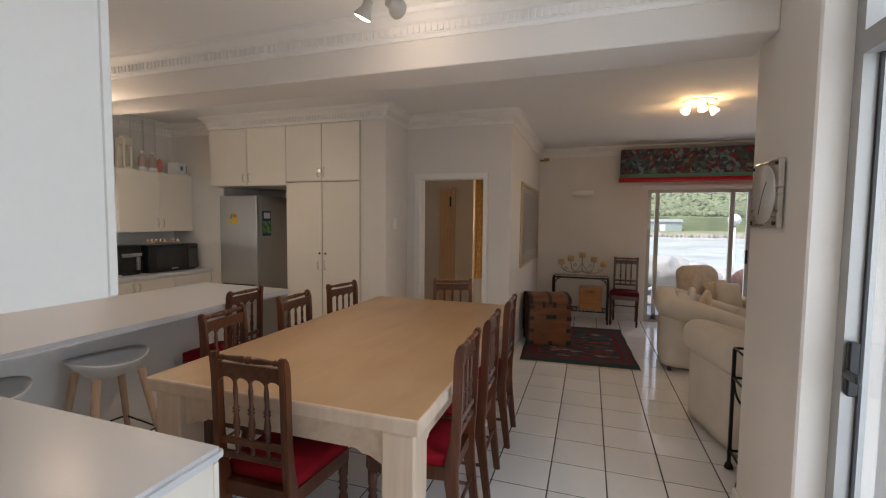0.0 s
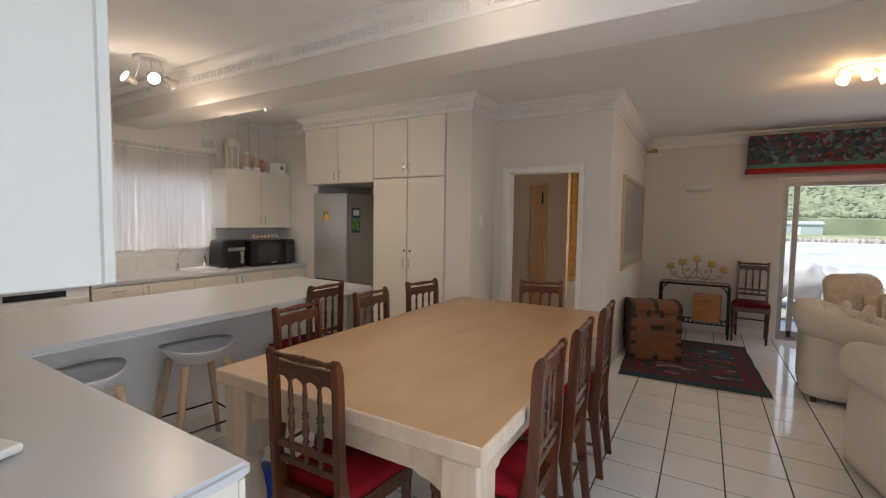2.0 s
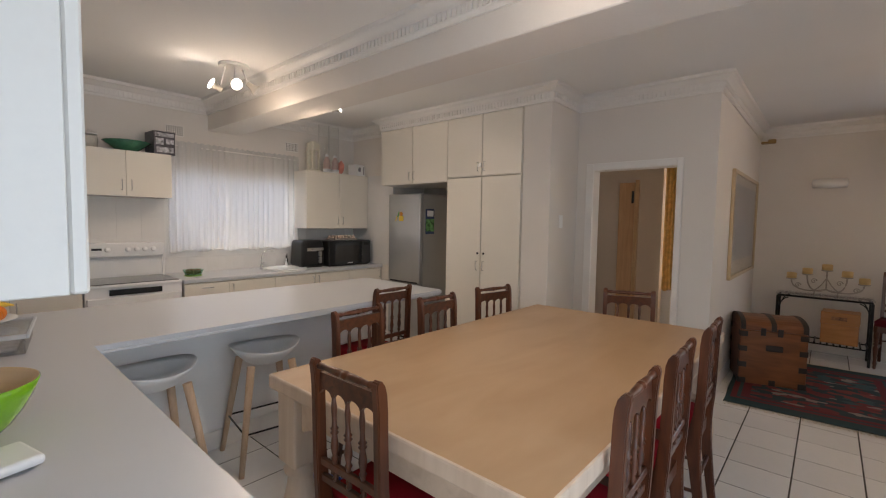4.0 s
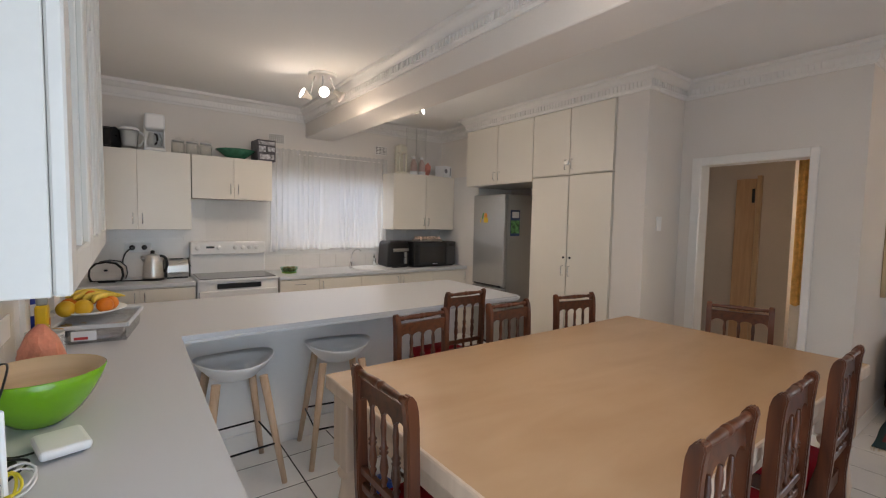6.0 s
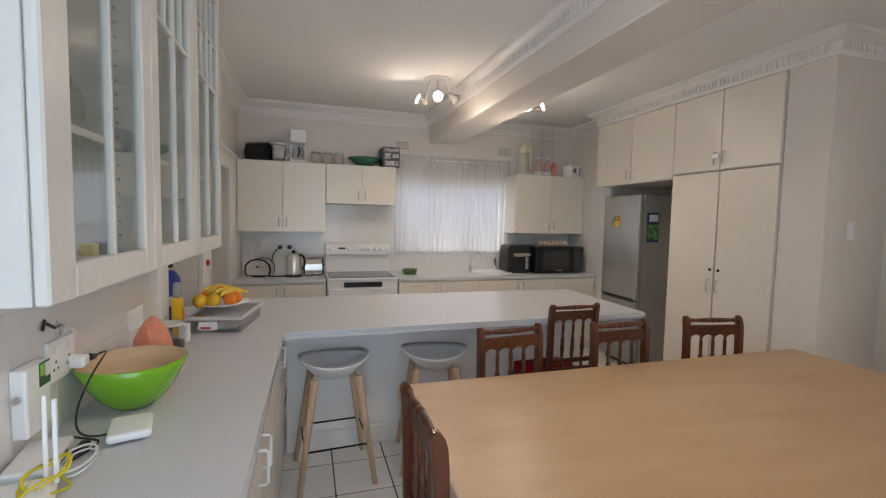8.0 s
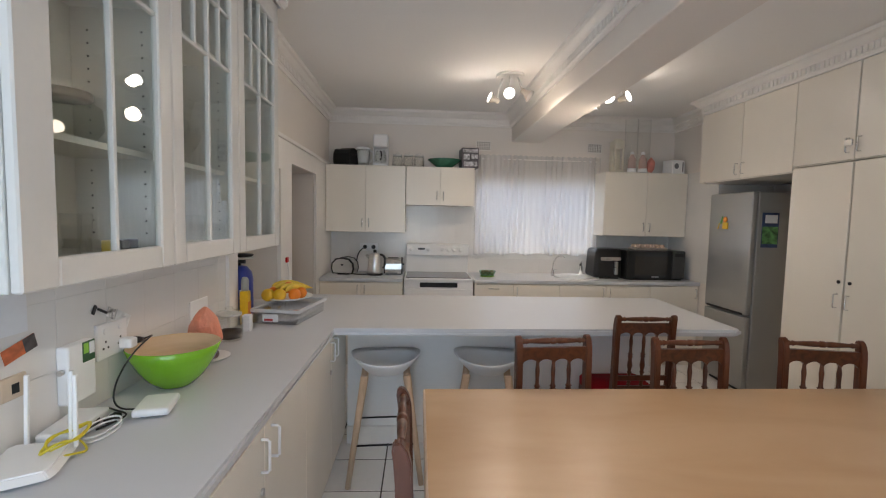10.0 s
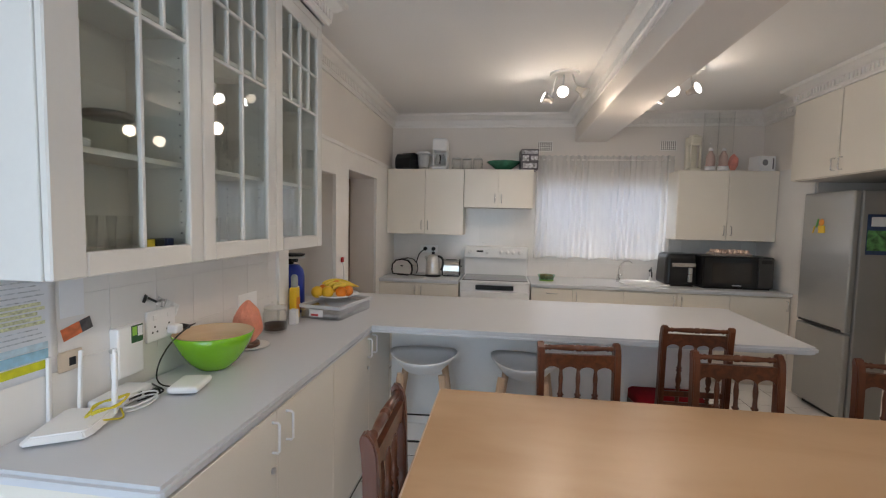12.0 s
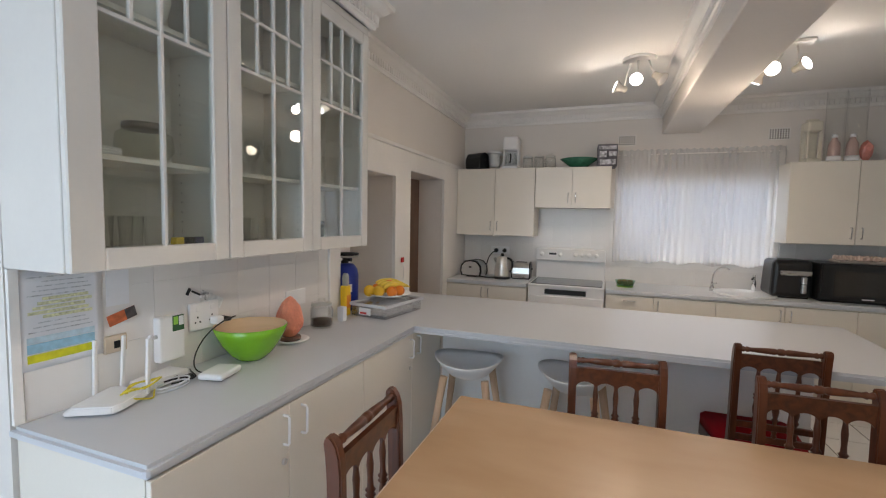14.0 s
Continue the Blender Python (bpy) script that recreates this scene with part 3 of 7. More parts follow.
def worktop(name, label, outlines, holes=()):
    bm = bmesh.new()
    for x0, y0, x1, y1 in outlines:
        box(bm, x0, y0, 0.864, x1, y1, 0.90, bevel=0.006, seg=2)
    return solid(name, bm, M_TOP, label, "worktop")


worktop("worktop", "white laminate worktop beside the stove", [(-4.868, 0.872, -4.24, 1.70)])
worktop("worktop", "white laminate worktop with a round sink", [(-4.868, 2.425, -4.24, 4.798)])
# tall cupboards over and beside the fridge
TALL = pose(0, 4.60, 0)
tall = cupboard("tall_cupboard", "tall cream two-door cupboard", -2.955, -2.04, 0.70, 0, 1.93, [(-2.955, -2.50, 0.08, 1.925, 1, 1.03), (-2.49, -2.04, 0.08, 1.925, -1, 1.03)], TALL, kick=0.06, split=(-2.501, -2.489))
for x in (-2.53, -2.455):
    part("lock", lathe(bmesh.new(), [(0.011, 0), (0.011, 0.006), (0.007, 0.008)], 14, pose(x, -0.018, 1.155, 90, 0, 0)), M_BLACKMT, tall)
cupboard("top_cupboard", "cream top cupboard above the tall cupboard", -2.955, -2.04, 0.70, 1.935, 2.552, [(-2.955, -2.50, 1.94, 2.55, 1, 2.03), (-2.495, -2.04, 1.94, 2.55, -1, 2.03)], TALL)
cupboard("top_cupboard", "cream top cupboard above the fridge", -4.028, -2.958, 0.70, 1.90, 2.552, [(-4.028, -3.49, 1.905, 2.55, 1, 1.99), (-3.485, -2.958, 1.905, 2.55, -1, 1.99)], TALL)
lock = solid("padlock", B(-2.525, 4.532, 2.02, -2.475, 4.550, 2.06, bevel=0.004), M_STEEL, "small steel padlock joining two door handles", "padlock")


def fridge():
    f = thing("fridge", "silver two-door fridge freezer with magnets", "fridge", pose(-3.745, 4.70, 0))
    part("body", B(-0.275, 0.055, 0.03, 0.275, 0.62, 1.80, bevel=0.012, seg=2), M_FRIDGE, f)
    part("upper_door", B(-0.275, 0.0, 0.72, 0.275, 0.05, 1.80, bevel=0.014, seg=3), M_FRIDGE, f)
    part("lower_door", B(-0.275, 0.0, 0.06, 0.275, 0.05, 0.705, bevel=0.014, seg=3), M_FRIDGE, f)
    part("door_grip", B(-0.24, -0.004, 0.722, 0.24, 0.02, 0.74, bevel=0.004), M_BLACKPL, f)
    part("foot", B(-0.25, 0.08, 0.0, 0.25, 0.6, 0.03), M_BLACKPL, f)
    return f


fridge()

# breakfast bar and side counter
bar = thing("breakfast_bar", "white laminate breakfast bar and counter top", "counter", pose(0, 0, 0))
bm = plate(bmesh.new(), [(-0.675, 0.845), (-0.675, 1.383), (-0.679, 1.391), (-0.687, 1.395), (-2.245, 1.395), (-2.245, 3.70), (-2.27, 3.745), (-3.27, 3.79), (-3.30, 3.76), (-3.30, 0.845)], 0.864, 0.902)
bmesh.ops.bevel(bm, geom=[e for e in bm.edges if abs(e.verts[0].co.z - e.verts[1].co.z) < 0.001], offset=0.011, segments=4, affect="EDGES")
bmesh.ops.recalc_face_normals(bm, faces=bm.faces)
for f in bm.faces:
    f.smooth = 0.02 < abs(f.normal.z) < 0.98
part("worktop", bm, M_TOP, bar)
part("base_panel", B(-3.20, 1.40, 0, -2.72, 3.45, 0.862, bevel=0.003), M_BARWHITE, bar, "white painted base panel")
part("skirting", B(-2.719, 1.40, 0.0, -2.705, 3.45, 0.12, bevel=0.003), M_TRIM, bar)
SOUTH = pose(0, 1.37, 0, 0, 0, 180)   # fronts face +y; own x runs along -x
for a, b, s in ((0.69, 1.196, 1), (1.196, 1.702, -1), (1.702, 2.246, 1), (2.246, 2.719, -1)):
    c = cupboard("base_cupboard", "cream base cupboard below the side counter", a + 0.0005, b - 0.0005, 0.52, 0, 0.862, [(a, b, 0.08, 0.858, 0, 0)], SOUTH, kick=0.08)
    hx = b - 0.03 if s > 0 else a + 0.065
    handle(c, 0.052, pose(hx, -0.018, 0.775), M_WHITEPL)
    if s > 0:
        part("lock", lathe(bmesh.new(), [(0.011, 0), (0.011, 0.008), (0.007, 0.01)], 14, pose(b - 0.03, -0.018, 0.66, 90, 0, 0)), M_STEEL, c)


def glass_cabinet():
    c = thing("glass_cabinet", "white wall cabinet with three glazed doors", "cabinet", pose(0, 0, 0))
    x0, x1, y0, y1, z0, z1 = -2.175, -0.68, 0.845, 1.107, 1.355, 2.556
    t = 0.018
    part("side_panel", B(x1 - t, y0, z0, x1, y1, z1, bevel=0.002), M_WHITECAB, c)
    part("side_panel", B(x0, y0, z0, x0 + t, y1, z1, bevel=0.002), M_WHITECAB, c)
    part("back_panel", B(x0 + t, y0, z0, x1 - t, y0 + 0.012, z1), M_WHITECAB, c)
    part("bottom_panel", B(x0 + t, y0 + 0.012, z0 + 0.03, x1 - t, y1, z0 + 0.05), M_WHITECAB, c)
    part("top_panel", B(x0 + t, y0 + 0.012, z1 - 0.02, x1 - t, y1, z1), M_WHITECAB, c)
    for z in (1.665, 2.09):
        part("shelf", B(x0 + t, y0 + 0.013, z, x1 - t, y1 - 0.03, z + 0.016), M_WHITECAB, c)
    xs = [x1, -1.194, -1.672, x0]
    for xb, xa in zip(xs, xs[1:]):
        if xa > x0:
            part("divider", B(xa - 0.009, y0 + 0.013, z0 + 0.05, xa + 0.009, y1, z1 - 0.02), M_WHITECAB, c)
        bm = bmesh.new()
        ya, yb = y1 + 0.001, y1 + 0.024
        fw = 0.062
        a, b = xa + 0.002, xb - 0.002
        fr_ = 0.088 if xb == x1 else fw
        za, zb = z0, 2.515
        box(bm, a, ya, za, a + fw, yb, zb, bevel=0.004)
        box(bm, b - fr_, ya, za, b, yb, zb, bevel=0.004)
        box(bm, a + fw, ya, za, b - fr_, yb, za + fw, bevel=0.004)
        box(bm, a + fw, ya, zb - fw, b - fr_, yb, zb, bevel=0.004)
        d = part("door", bm, M_WHITECAB, c)
        ia, ib, ja, jb = a + fw, b - fr_, za + fw, zb - fw
        w = ib - ia
        zt = 2.055
        zm = (zt + jb) / 2

        def bar_(x0, z0, x1, z1, inset):
            part("glazing_bar", B(x0, ya + 0.004, z0, x1, yb - inset, z1, bevel=0.002), M_WHITECAB, d)
        bar_(ia + w / 2 - 0.006, ja, ia + w / 2 + 0.006, jb, 0.003)
        for k in (0.25, 0.75):
            bar_(ia + w * k - 0.006, zt, ia + w * k + 0.006, jb, 0.004)
        for z in (zt, zm):
            bar_(ia, z - 0.006, ib, z + 0.006, 0.005)
        part("pane", B(ia, ya + 0.008, ja, ib, ya + 0.011, jb), M_PANE, d).visible_shadow = False
    hole = finish(lathe(bmesh.new(), [(0.0001, 0.0), (0.0032, 0.0), (0.0032, 0.001), (0.0001, 0.001)], 8), "pin_hole", M_BLACKPL)
    for xa in (-1.194, -1.672):
        for y in (0.905, 1.055):
            for k in range(17):
                z = 1.45 + k * 0.036
                if abs(z - 1.673) > 0.02:
                    h = new("pin_hole", hole)
                    h.parent = c
                    h.matrix_world = pose(xa + 0.0092, y, z, 0, 90, 0)
    part("crown_panel", B(x0, y1, 2.517, x1, y1 + 0.02, 2.556, bevel=0.002), M_WHITECAB, c)
    return c


glass_cabinet()


def stove():
    s = thing("stove", "white electric stove with a dark ceramic hob", "stove", pose(-4.27, 2.065, 0))
    w = 0.352
    part("body", B(-0.585, -w, 0.02, 0.0, w, 0.895, bevel=0.004), M_WHITEPL, s)
    part("oven_door", B(0.001, -w + 0.01, 0.20, 0.03, w - 0.01, 0.80, bevel=0.006), M_WHITEPL, s)
    part("oven_vent", B(0.001, -0.19, 0.815, 0.014, 0.19, 0.862), M_BLACKPL, s, "dark vent grille above the oven door")
    part("hob", B(-0.50, -w + 0.02, 0.896, -0.005, w - 0.02, 0.912, bevel=0.004), mat("dark_ceramic_glass", (0.10, 0.105, 0.11), 0.06, var=0.05, bump=0.0), s, "dark grey ceramic glass hob")
    part("hob_rim", B(-0.51, -w, 0.882, 0.022, w, 0.905, bevel=0.008, seg=2), M_WHITEPL, s)
    part("backguard", B(-0.585, -w, 0.90, -0.515, w, 1.10, bevel=0.008), M_WHITEPL, s)
    part("control_panel", B(-0.585, -w, 1.095, -0.475, w, 1.225, bevel=0.012, seg=2), M_WHITEPL, s)
    for y in (-0.29, -0.10, 0.055, 0.125, 0.19, 0.26):
        part("knob", lathe(bmesh.new(), [(0.022, 0), (0.022, 0.012), (0.017, 0.02), (0.0, 0.021)], 18, pose(-0.475, y, 1.165, 0, 90, 0)), M_WHITEPL, s)
    part("display", B(-0.4755, -0.215, 1.16, -0.473, -0.14, 1.18), M_BLACKPL, s)
    return s


stove()

# ---- kitchen: window, tiles, lamps ----
M_SHEER = bpy.data.materials.new("sheer_white_fabric")
M_SHEER.use_nodes = True
n, l = M_SHEER.node_tree.nodes, M_SHEER.node_tree.links
n.remove(n["Principled BSDF"])
tl, df, tp, m1, m2 = (n.new(k) for k in ("ShaderNodeBsdfTranslucent", "ShaderNodeBsdfDiffuse", "ShaderNodeBsdfTransparent", "ShaderNodeMixShader", "ShaderNodeMixShader"))
tl.inputs["Color"].default_value = (0.80, 0.80, 0.82, 1)
df.inputs["Color"].default_value = (0.86, 0.83, 0.78, 1)
m1.inputs["Fac"].default_value = 0.4
m2.inputs["Fac"].default_value = 0.27
l.new(df.outputs[0], m1.inputs[1])
l.new(tl.outputs[0], m1.inputs[2])
l.new(m1.outputs[0], m2.inputs[1])
l.new(tp.outputs[0], m2.inputs[2])
l.new(m2.outputs[0], n["Material Output"].inputs["Surface"])


def drape(w, z0, z1, folds, depth, seed, hem=0.012):
    """A gathered cloth along x with uneven folds; thin but two-sided."""
    rnd = random.Random(seed)
    bm = bmesh.new()
    cols = folds * 8
    ph = [rnd.uniform(0, 6.28) for _ in range(6)]
    rows = 14
    grid = []
    for j in range(rows + 1):
        t = j / rows
        z = z0 + (z1 - z0) * t
        row = []
        for i in range(cols + 1):
            u = i / cols
            a = u * folds * 2 * math.pi
            amp = depth * (0.6 + 0.4 * math.sin(u * 19 + ph[0])) * (0.45 + 0.55 * t if t < 0.93 else 0.5)
            y = amp * math.sin(a + 0.8 * math.sin(u * 13 + ph[1]) + 0.3 * math.sin(t * 3 + ph[2])) + depth * 0.14 * math.sin(a * 2.7 + ph[5]) * (0.3 + t) + depth * 0.5 * math.sin(u * 7 + ph[3])
            zz = z + (hem * math.sin(u * 31 + ph[4]) if j == 0 else 0) + (0.008 * math.sin(a * 1.0) if j == rows else 0)
            row.append(bm.verts.new((u * w, y, zz)))
        grid.append(row)
    for a, b in zip(grid, grid[1:]):
        for i in range(cols):
            bm.faces.new((a[i], a[i + 1], b[i + 1], b[i])).smooth = True
    return bm


cur = thing("curtain", "gathered sheer white curtain over the kitchen window", "curtain", pose(-4.80, 2.475, 0, 0, 0, 90))
part("cloth", drape(1.42, 1.125, 2.235, 23, 0.030, 3, 0.018), M_SHEER, cur)
part("rod", rod(bmesh.new(), (-0.03, 0.0, 2.19), (1.44, 0.0, 2.19), 0.006), M_TRIM, cur)
win = structure("window_1", wall_y(2.50, 3.88, -5.0, -4.95, 1.15, 1.93, [(2.53, 3.12, 1.19, 1.34), (3.18, 3.85, 1.19, 1.34), (2.53, 3.12, 1.40, 1.90), (3.18, 3.85, 1.40, 1.90)]), M_TRIM, "white framed kitchen window behind a sheer curtain", "window")
part("pane", B(-4.977, 2.53, 1.19, -4.973, 3.85, 1.90), M_GLASS, win).visible_shadow = False
structure("window_sill", B(-4.95, 2.50, 1.125, -4.84, 3.9, 1.15, bevel=0.004), M_TRIM, "white window sill", "sill")
# tiled splashbacks, a tile at a time
T = 0.198
west_tiles = structure("splashback_west", wall_y(0.87, 4.80, -4.874, -4.8595, 0.86, 1.66, [(2.50, 3.86, 1.14, 1.66)]), M_SGROUT, "pale grout behind white wall tiles", "splashback")
tm = finish(B(0, 0.0005, 0.0005, 0.003, T - 0.0005, T - 0.0005, bevel=0.0004), "wall_tile", M_WTILE)
for i in range(20):
    for j in range(4):
        y, z = 0.875 + i * T, 0.865 + j * T
        if y + T > 4.81 or (2.50 < y + T and y < 3.86 and z + T > 1.14) or (z > 1.36 and not 1.66 < y < 2.5):
            continue
        t = new("tile", tm)
        t.parent = west_tiles
        t.location = (-4.86, y, z)
south_tiles = structure("splashback_south", B(-2.30, 0.836, 0.88, -0.705, 0.8485, 1.36), M_SGROUT, "pale grout behind white wall tiles", "splashback")
ts = finish(B(0.0005, 0, 0.0005, T - 0.0005, 0.0025, T - 0.0005, bevel=0.0004), "wall_tile", M_WTILE)
for i in range(8):
    for j in range(3):
        t = new("tile", ts)
        t.parent = south_tiles
        t.location = (-2.295 + i * T, 0.848, 0.868 + j * T)
structure("splashback_north", B(-4.86, 4.786, 0.90, -4.035, 4.80, 2.055), M_WTILE, "plain white panel between worktop and fridge", "splashback")
structure("trim_counter_end", B(-0.705, 0.845, 0.903, -0.682, 0.858, 1.352), M_TRIM, "white edging strip on the wall's end", "trim")


def air_brick(y, z):
    v = thing("air_vent", "cream pierced wall vent", "vent", pose(-4.87, y, z), group="wall vents")
    bm = bmesh.new()
    box(bm, 0, -0.08, -0.055, 0.006, 0.08, -0.045)
    box(bm, 0, -0.08, 0.045, 0.006, 0.08, 0.055)
    for k in range(9):
        yy = -0.08 + k * 0.02
        box(bm, 0, yy - 0.004, -0.045, 0.006, yy + 0.004, 0.045)
    for k in range(4):
        zz = -0.027 + k * 0.018
        box(bm, 0, -0.076, zz - 0.003, 0.0055, 0.076, zz + 0.003)
    part("grille", bm, M_TRIM, v)
    part("backing", B(-0.001, -0.075, -0.045, 0.001, 0.075, 0.045), mat("vent_shadow_brown", (0.16, 0.13, 0.11), 0.9), v)


air_brick(2.57, 2.345)
air_brick(3.86, 2.352)

# cream darkened to offset glare from the point lamps close by
M_HEAD = mat("toned_down_cream_enamel", (0.50, 0.46, 0.40), 0.4, var=0.05)
M_BULB = glow("lit_bulb", (1.0, 0.95, 0.88), 5)


def spot_fixture(x, y, heads, label, square=False, cone=164, spill=0.26):
    f = thing("ceiling_spotlight", label, "lamp", pose(x, y, CEIL))
    if square:
        part("base", B(-0.06, -0.11, -0.025, 0.06, 0.11, 0.0, bevel=0.004), M_TRIM, f)
    else:
        part("base", lathe(bmesh.new(), [(0.11, -0.022), (0.115, -0.012), (0.115, 0.0)], 32), M_TRIM, f)
    for a, px, py, pz, d in heads:
        d = Vector(d).normalized()
        p = Vector((px, py, pz))
        turn = Matrix.Translation(p) @ d.to_track_quat("Z", "Y").to_matrix().to_4x4()
        h = part("lamp_head", lathe(bmesh.new(), [(0.012, -0.06), (0.022, -0.055), (0.025, -0.015), (0.044, 0.018), (0.047, 0.03), (0.043, 0.03)], 20, turn), M_HEAD, f)
        part("arm", tube(bmesh.new(), [(px * 0.45, py * 0.45, -0.02), (px * 0.6, py * 0.6, pz * 0.55), tuple(p - d * 0.04)], 0.007), M_TRIM, f)
        part("bulb", lathe(bmesh.new(), [(0.0005, 0.038), (0.030, 0.036), (0.042, 0.030), (0.042, 0.026)], 20, turn), M_BULB if a else M_UNLIT, h, "lit white bulb" if a else "unlit bulb")
        if a:
            o = Vector((x, y, CEIL)) + p + d * 0.10
            if d.z < -0.2:
                # unseen point lamp hung below the head, added to light the room evenly
                lamp("spot_glow", "POINT", a * spill, pose(o.x, o.y, o.z - 0.24), WARM, radius=0.05)
                lamp("spot_light", "SPOT", a * 0.95, look(o, o + Vector((d.x * 0.25, d.y * 0.25, -1))), WARM, radius=0.035, spot=(radians(cone), 0.45))
            else:
                lamp("spot_light", "SPOT", a, look(o, o + d), WARM, radius=0.04, spot=(radians(150), 0.9))
    return f


M_UNLIT = mat("unlit_bulb_glass", (0.55, 0.53, 0.50), 0.3)
spot_fixture(-3.52, 2.585, [(7.2, 0.07, -0.02, -0.157, (0.87, -0.05, -0.49)), (0.35, -0.054, -0.13, -0.18, (0.10, -0.92, 0.36)), (0, 0.05, 0.135, -0.16, (0.4, 0.7, -0.6))], "white round ceiling light with three spot heads")
spot_fixture(-3.49, 3.49, [(3.6, 0.12, -0.13, -0.185, (0.8, -0.35, -0.48)), (0.4, 0.003, 0.058, -0.155, (0.78, 0.57, 0.26)), (1.5, -0.03, -0.17, -0.20, (-0.5, -0.4, -0.8))], "cream ceiling light with three spot heads", True)
spot_fixture(-0.72, 2.45, [(0.6, 0.06, 0.0, -0.165, (0.1, 0.9, 0.05)), (11, -0.10, 0.0, -0.165, (-0.5, 0.1, -0.9))], "white ceiling light with two spot heads", cone=128, spill=0.06)

# ---- kitchen: on the worktops ----
ws = thing("sink", "round white enamel sink bowl set in the worktop", "sink", pose(-4.53, 3.58, 0.9))
part("basin", lathe(bmesh.new(), [(0.02, 0.002), (0.18, 0.003), (0.205, 0.008), (0.225, 0.016), (0.235, 0.012), (0.24, 0.0)], 40), M_WHITEPL, ws)
tap = thing("tap", "slim chrome gooseneck tap", "tap", pose(-4.64, 3.35, 0.9))
part("base", lathe(bmesh.new(), [(0.02, 0), (0.02, 0.03), (0.012, 0.05), (0.012, 0.07)], 16), M_CHROME, tap)
part("spout", tube(bmesh.new(), [(0, 0, 0.06), (0, 0.005, 0.14)] + bez((0, 0.005, 0.14), (0, 0.03, 0.23), (0, 0.10, 0.24), (0, 0.13, 0.20), 8), 0.006), M_CHROME, tap)
part("lever", rod(bmesh.new(), (0, 0, 0.07), (0.03, 0.03, 0.075), 0.005), M_CHROME, tap)
tap2 = thing("tap", "black and chrome mixer tap behind the sink", "tap", pose(-4.72, 3.70, 0.9))
part("base", lathe(bmesh.new(), [(0.018, 0), (0.018, 0.10), (0.012, 0.11), (0.012, 0.16)], 16), M_CHROME, tap2)
part("lever", rod(bmesh.new(), (0, 0, 0.14), (0.05, -0.03, 0.12), 0.008), M_BLACKPL, tap2)

af = thing("air_fryer", "black air fryer with a steel band and handle", "air fryer", pose(-4.585, 3.90, 0.9))
bm = B(-0.16, -0.155, 0.01, 0.15, 0.155, 0.325, bevel=0.04, seg=3)
for v in bm.verts:
    k = 1 - 0.10 * (v.co.z / 0.33)
    v.co.x *= k
    v.co.y *= k
part("body", bm, M_BLACKPL, af)
part("band", B(0.137, -0.09, 0.195, 0.149, 0.13, 0.235, bevel=0.003), M_STEEL, af)
part("drawer_handle", B(0.145, 0.055, 0.05, 0.18, 0.09, 0.19, bevel=0.008, seg=2), M_STEEL, af)
part("foot", B(-0.12, -0.12, 0.0, 0.12, 0.12, 0.012), M_BLACKPL, af)
mw = thing("microwave", "black microwave oven with a glass door", "microwave", pose(-4.555, 4.385, 0.9))
part("body", B(-0.19, -0.32, 0.012, 0.165, 0.32, 0.315, bevel=0.006), M_BLACKPL, mw)
part("door", B(0.166, -0.315, 0.02, 0.185, 0.175, 0.308, bevel=0.005), M_BLACKPL, mw)
part("door_glass", B(0.1855, -0.235, 0.06, 0.188, 0.12, 0.255), mat("dark_smoked_glass", (0.05, 0.045, 0.04), 0.12, var=0.1, bump=0), mw, "smoked glass window")
part("control_panel", B(0.166, 0.18, 0.02, 0.184, 0.315, 0.308, bevel=0.005), mat("dark_grey_panel", (0.05, 0.05, 0.05), 0.35), mw)
part("display", B(0.1845, 0.20, 0.255, 0.186, 0.295, 0.29), M_BLACKPL, mw)
part("brand_mark", B(0.1855, -0.05, 0.033, 0.1865, 0.03, 0.042), M_WHITEPL, mw)
part("foot", B(-0.17, -0.3, 0, 0.15, 0.3, 0.012), M_BLACKPL, mw)
egg = thing("egg_tray", "cardboard tray of brown eggs on the microwave", "eggs", pose(-4.56, 4.38, 1.215))
part("tray", B(-0.10, -0.17, 0, 0.10, 0.17, 0.025, bevel=0.006), mat("grey_cardboard", (0.35, 0.31, 0.27), 0.9, var=0.1), egg)
M_EGG = mat("brown_eggshell", (0.66, 0.50, 0.42), 0.5, var=0.08, per_object=0.15)
for i in range(6):
    for j in range(3):
        part("egg", lathe(bmesh.new(), [(0.006, 0), (0.019, 0.012), (0.021, 0.025), (0.013, 0.04), (0.003, 0.046)], 12), M_EGG, egg, m=pose(-0.066 + j * 0.066, -0.135 + i * 0.054, 0.016))


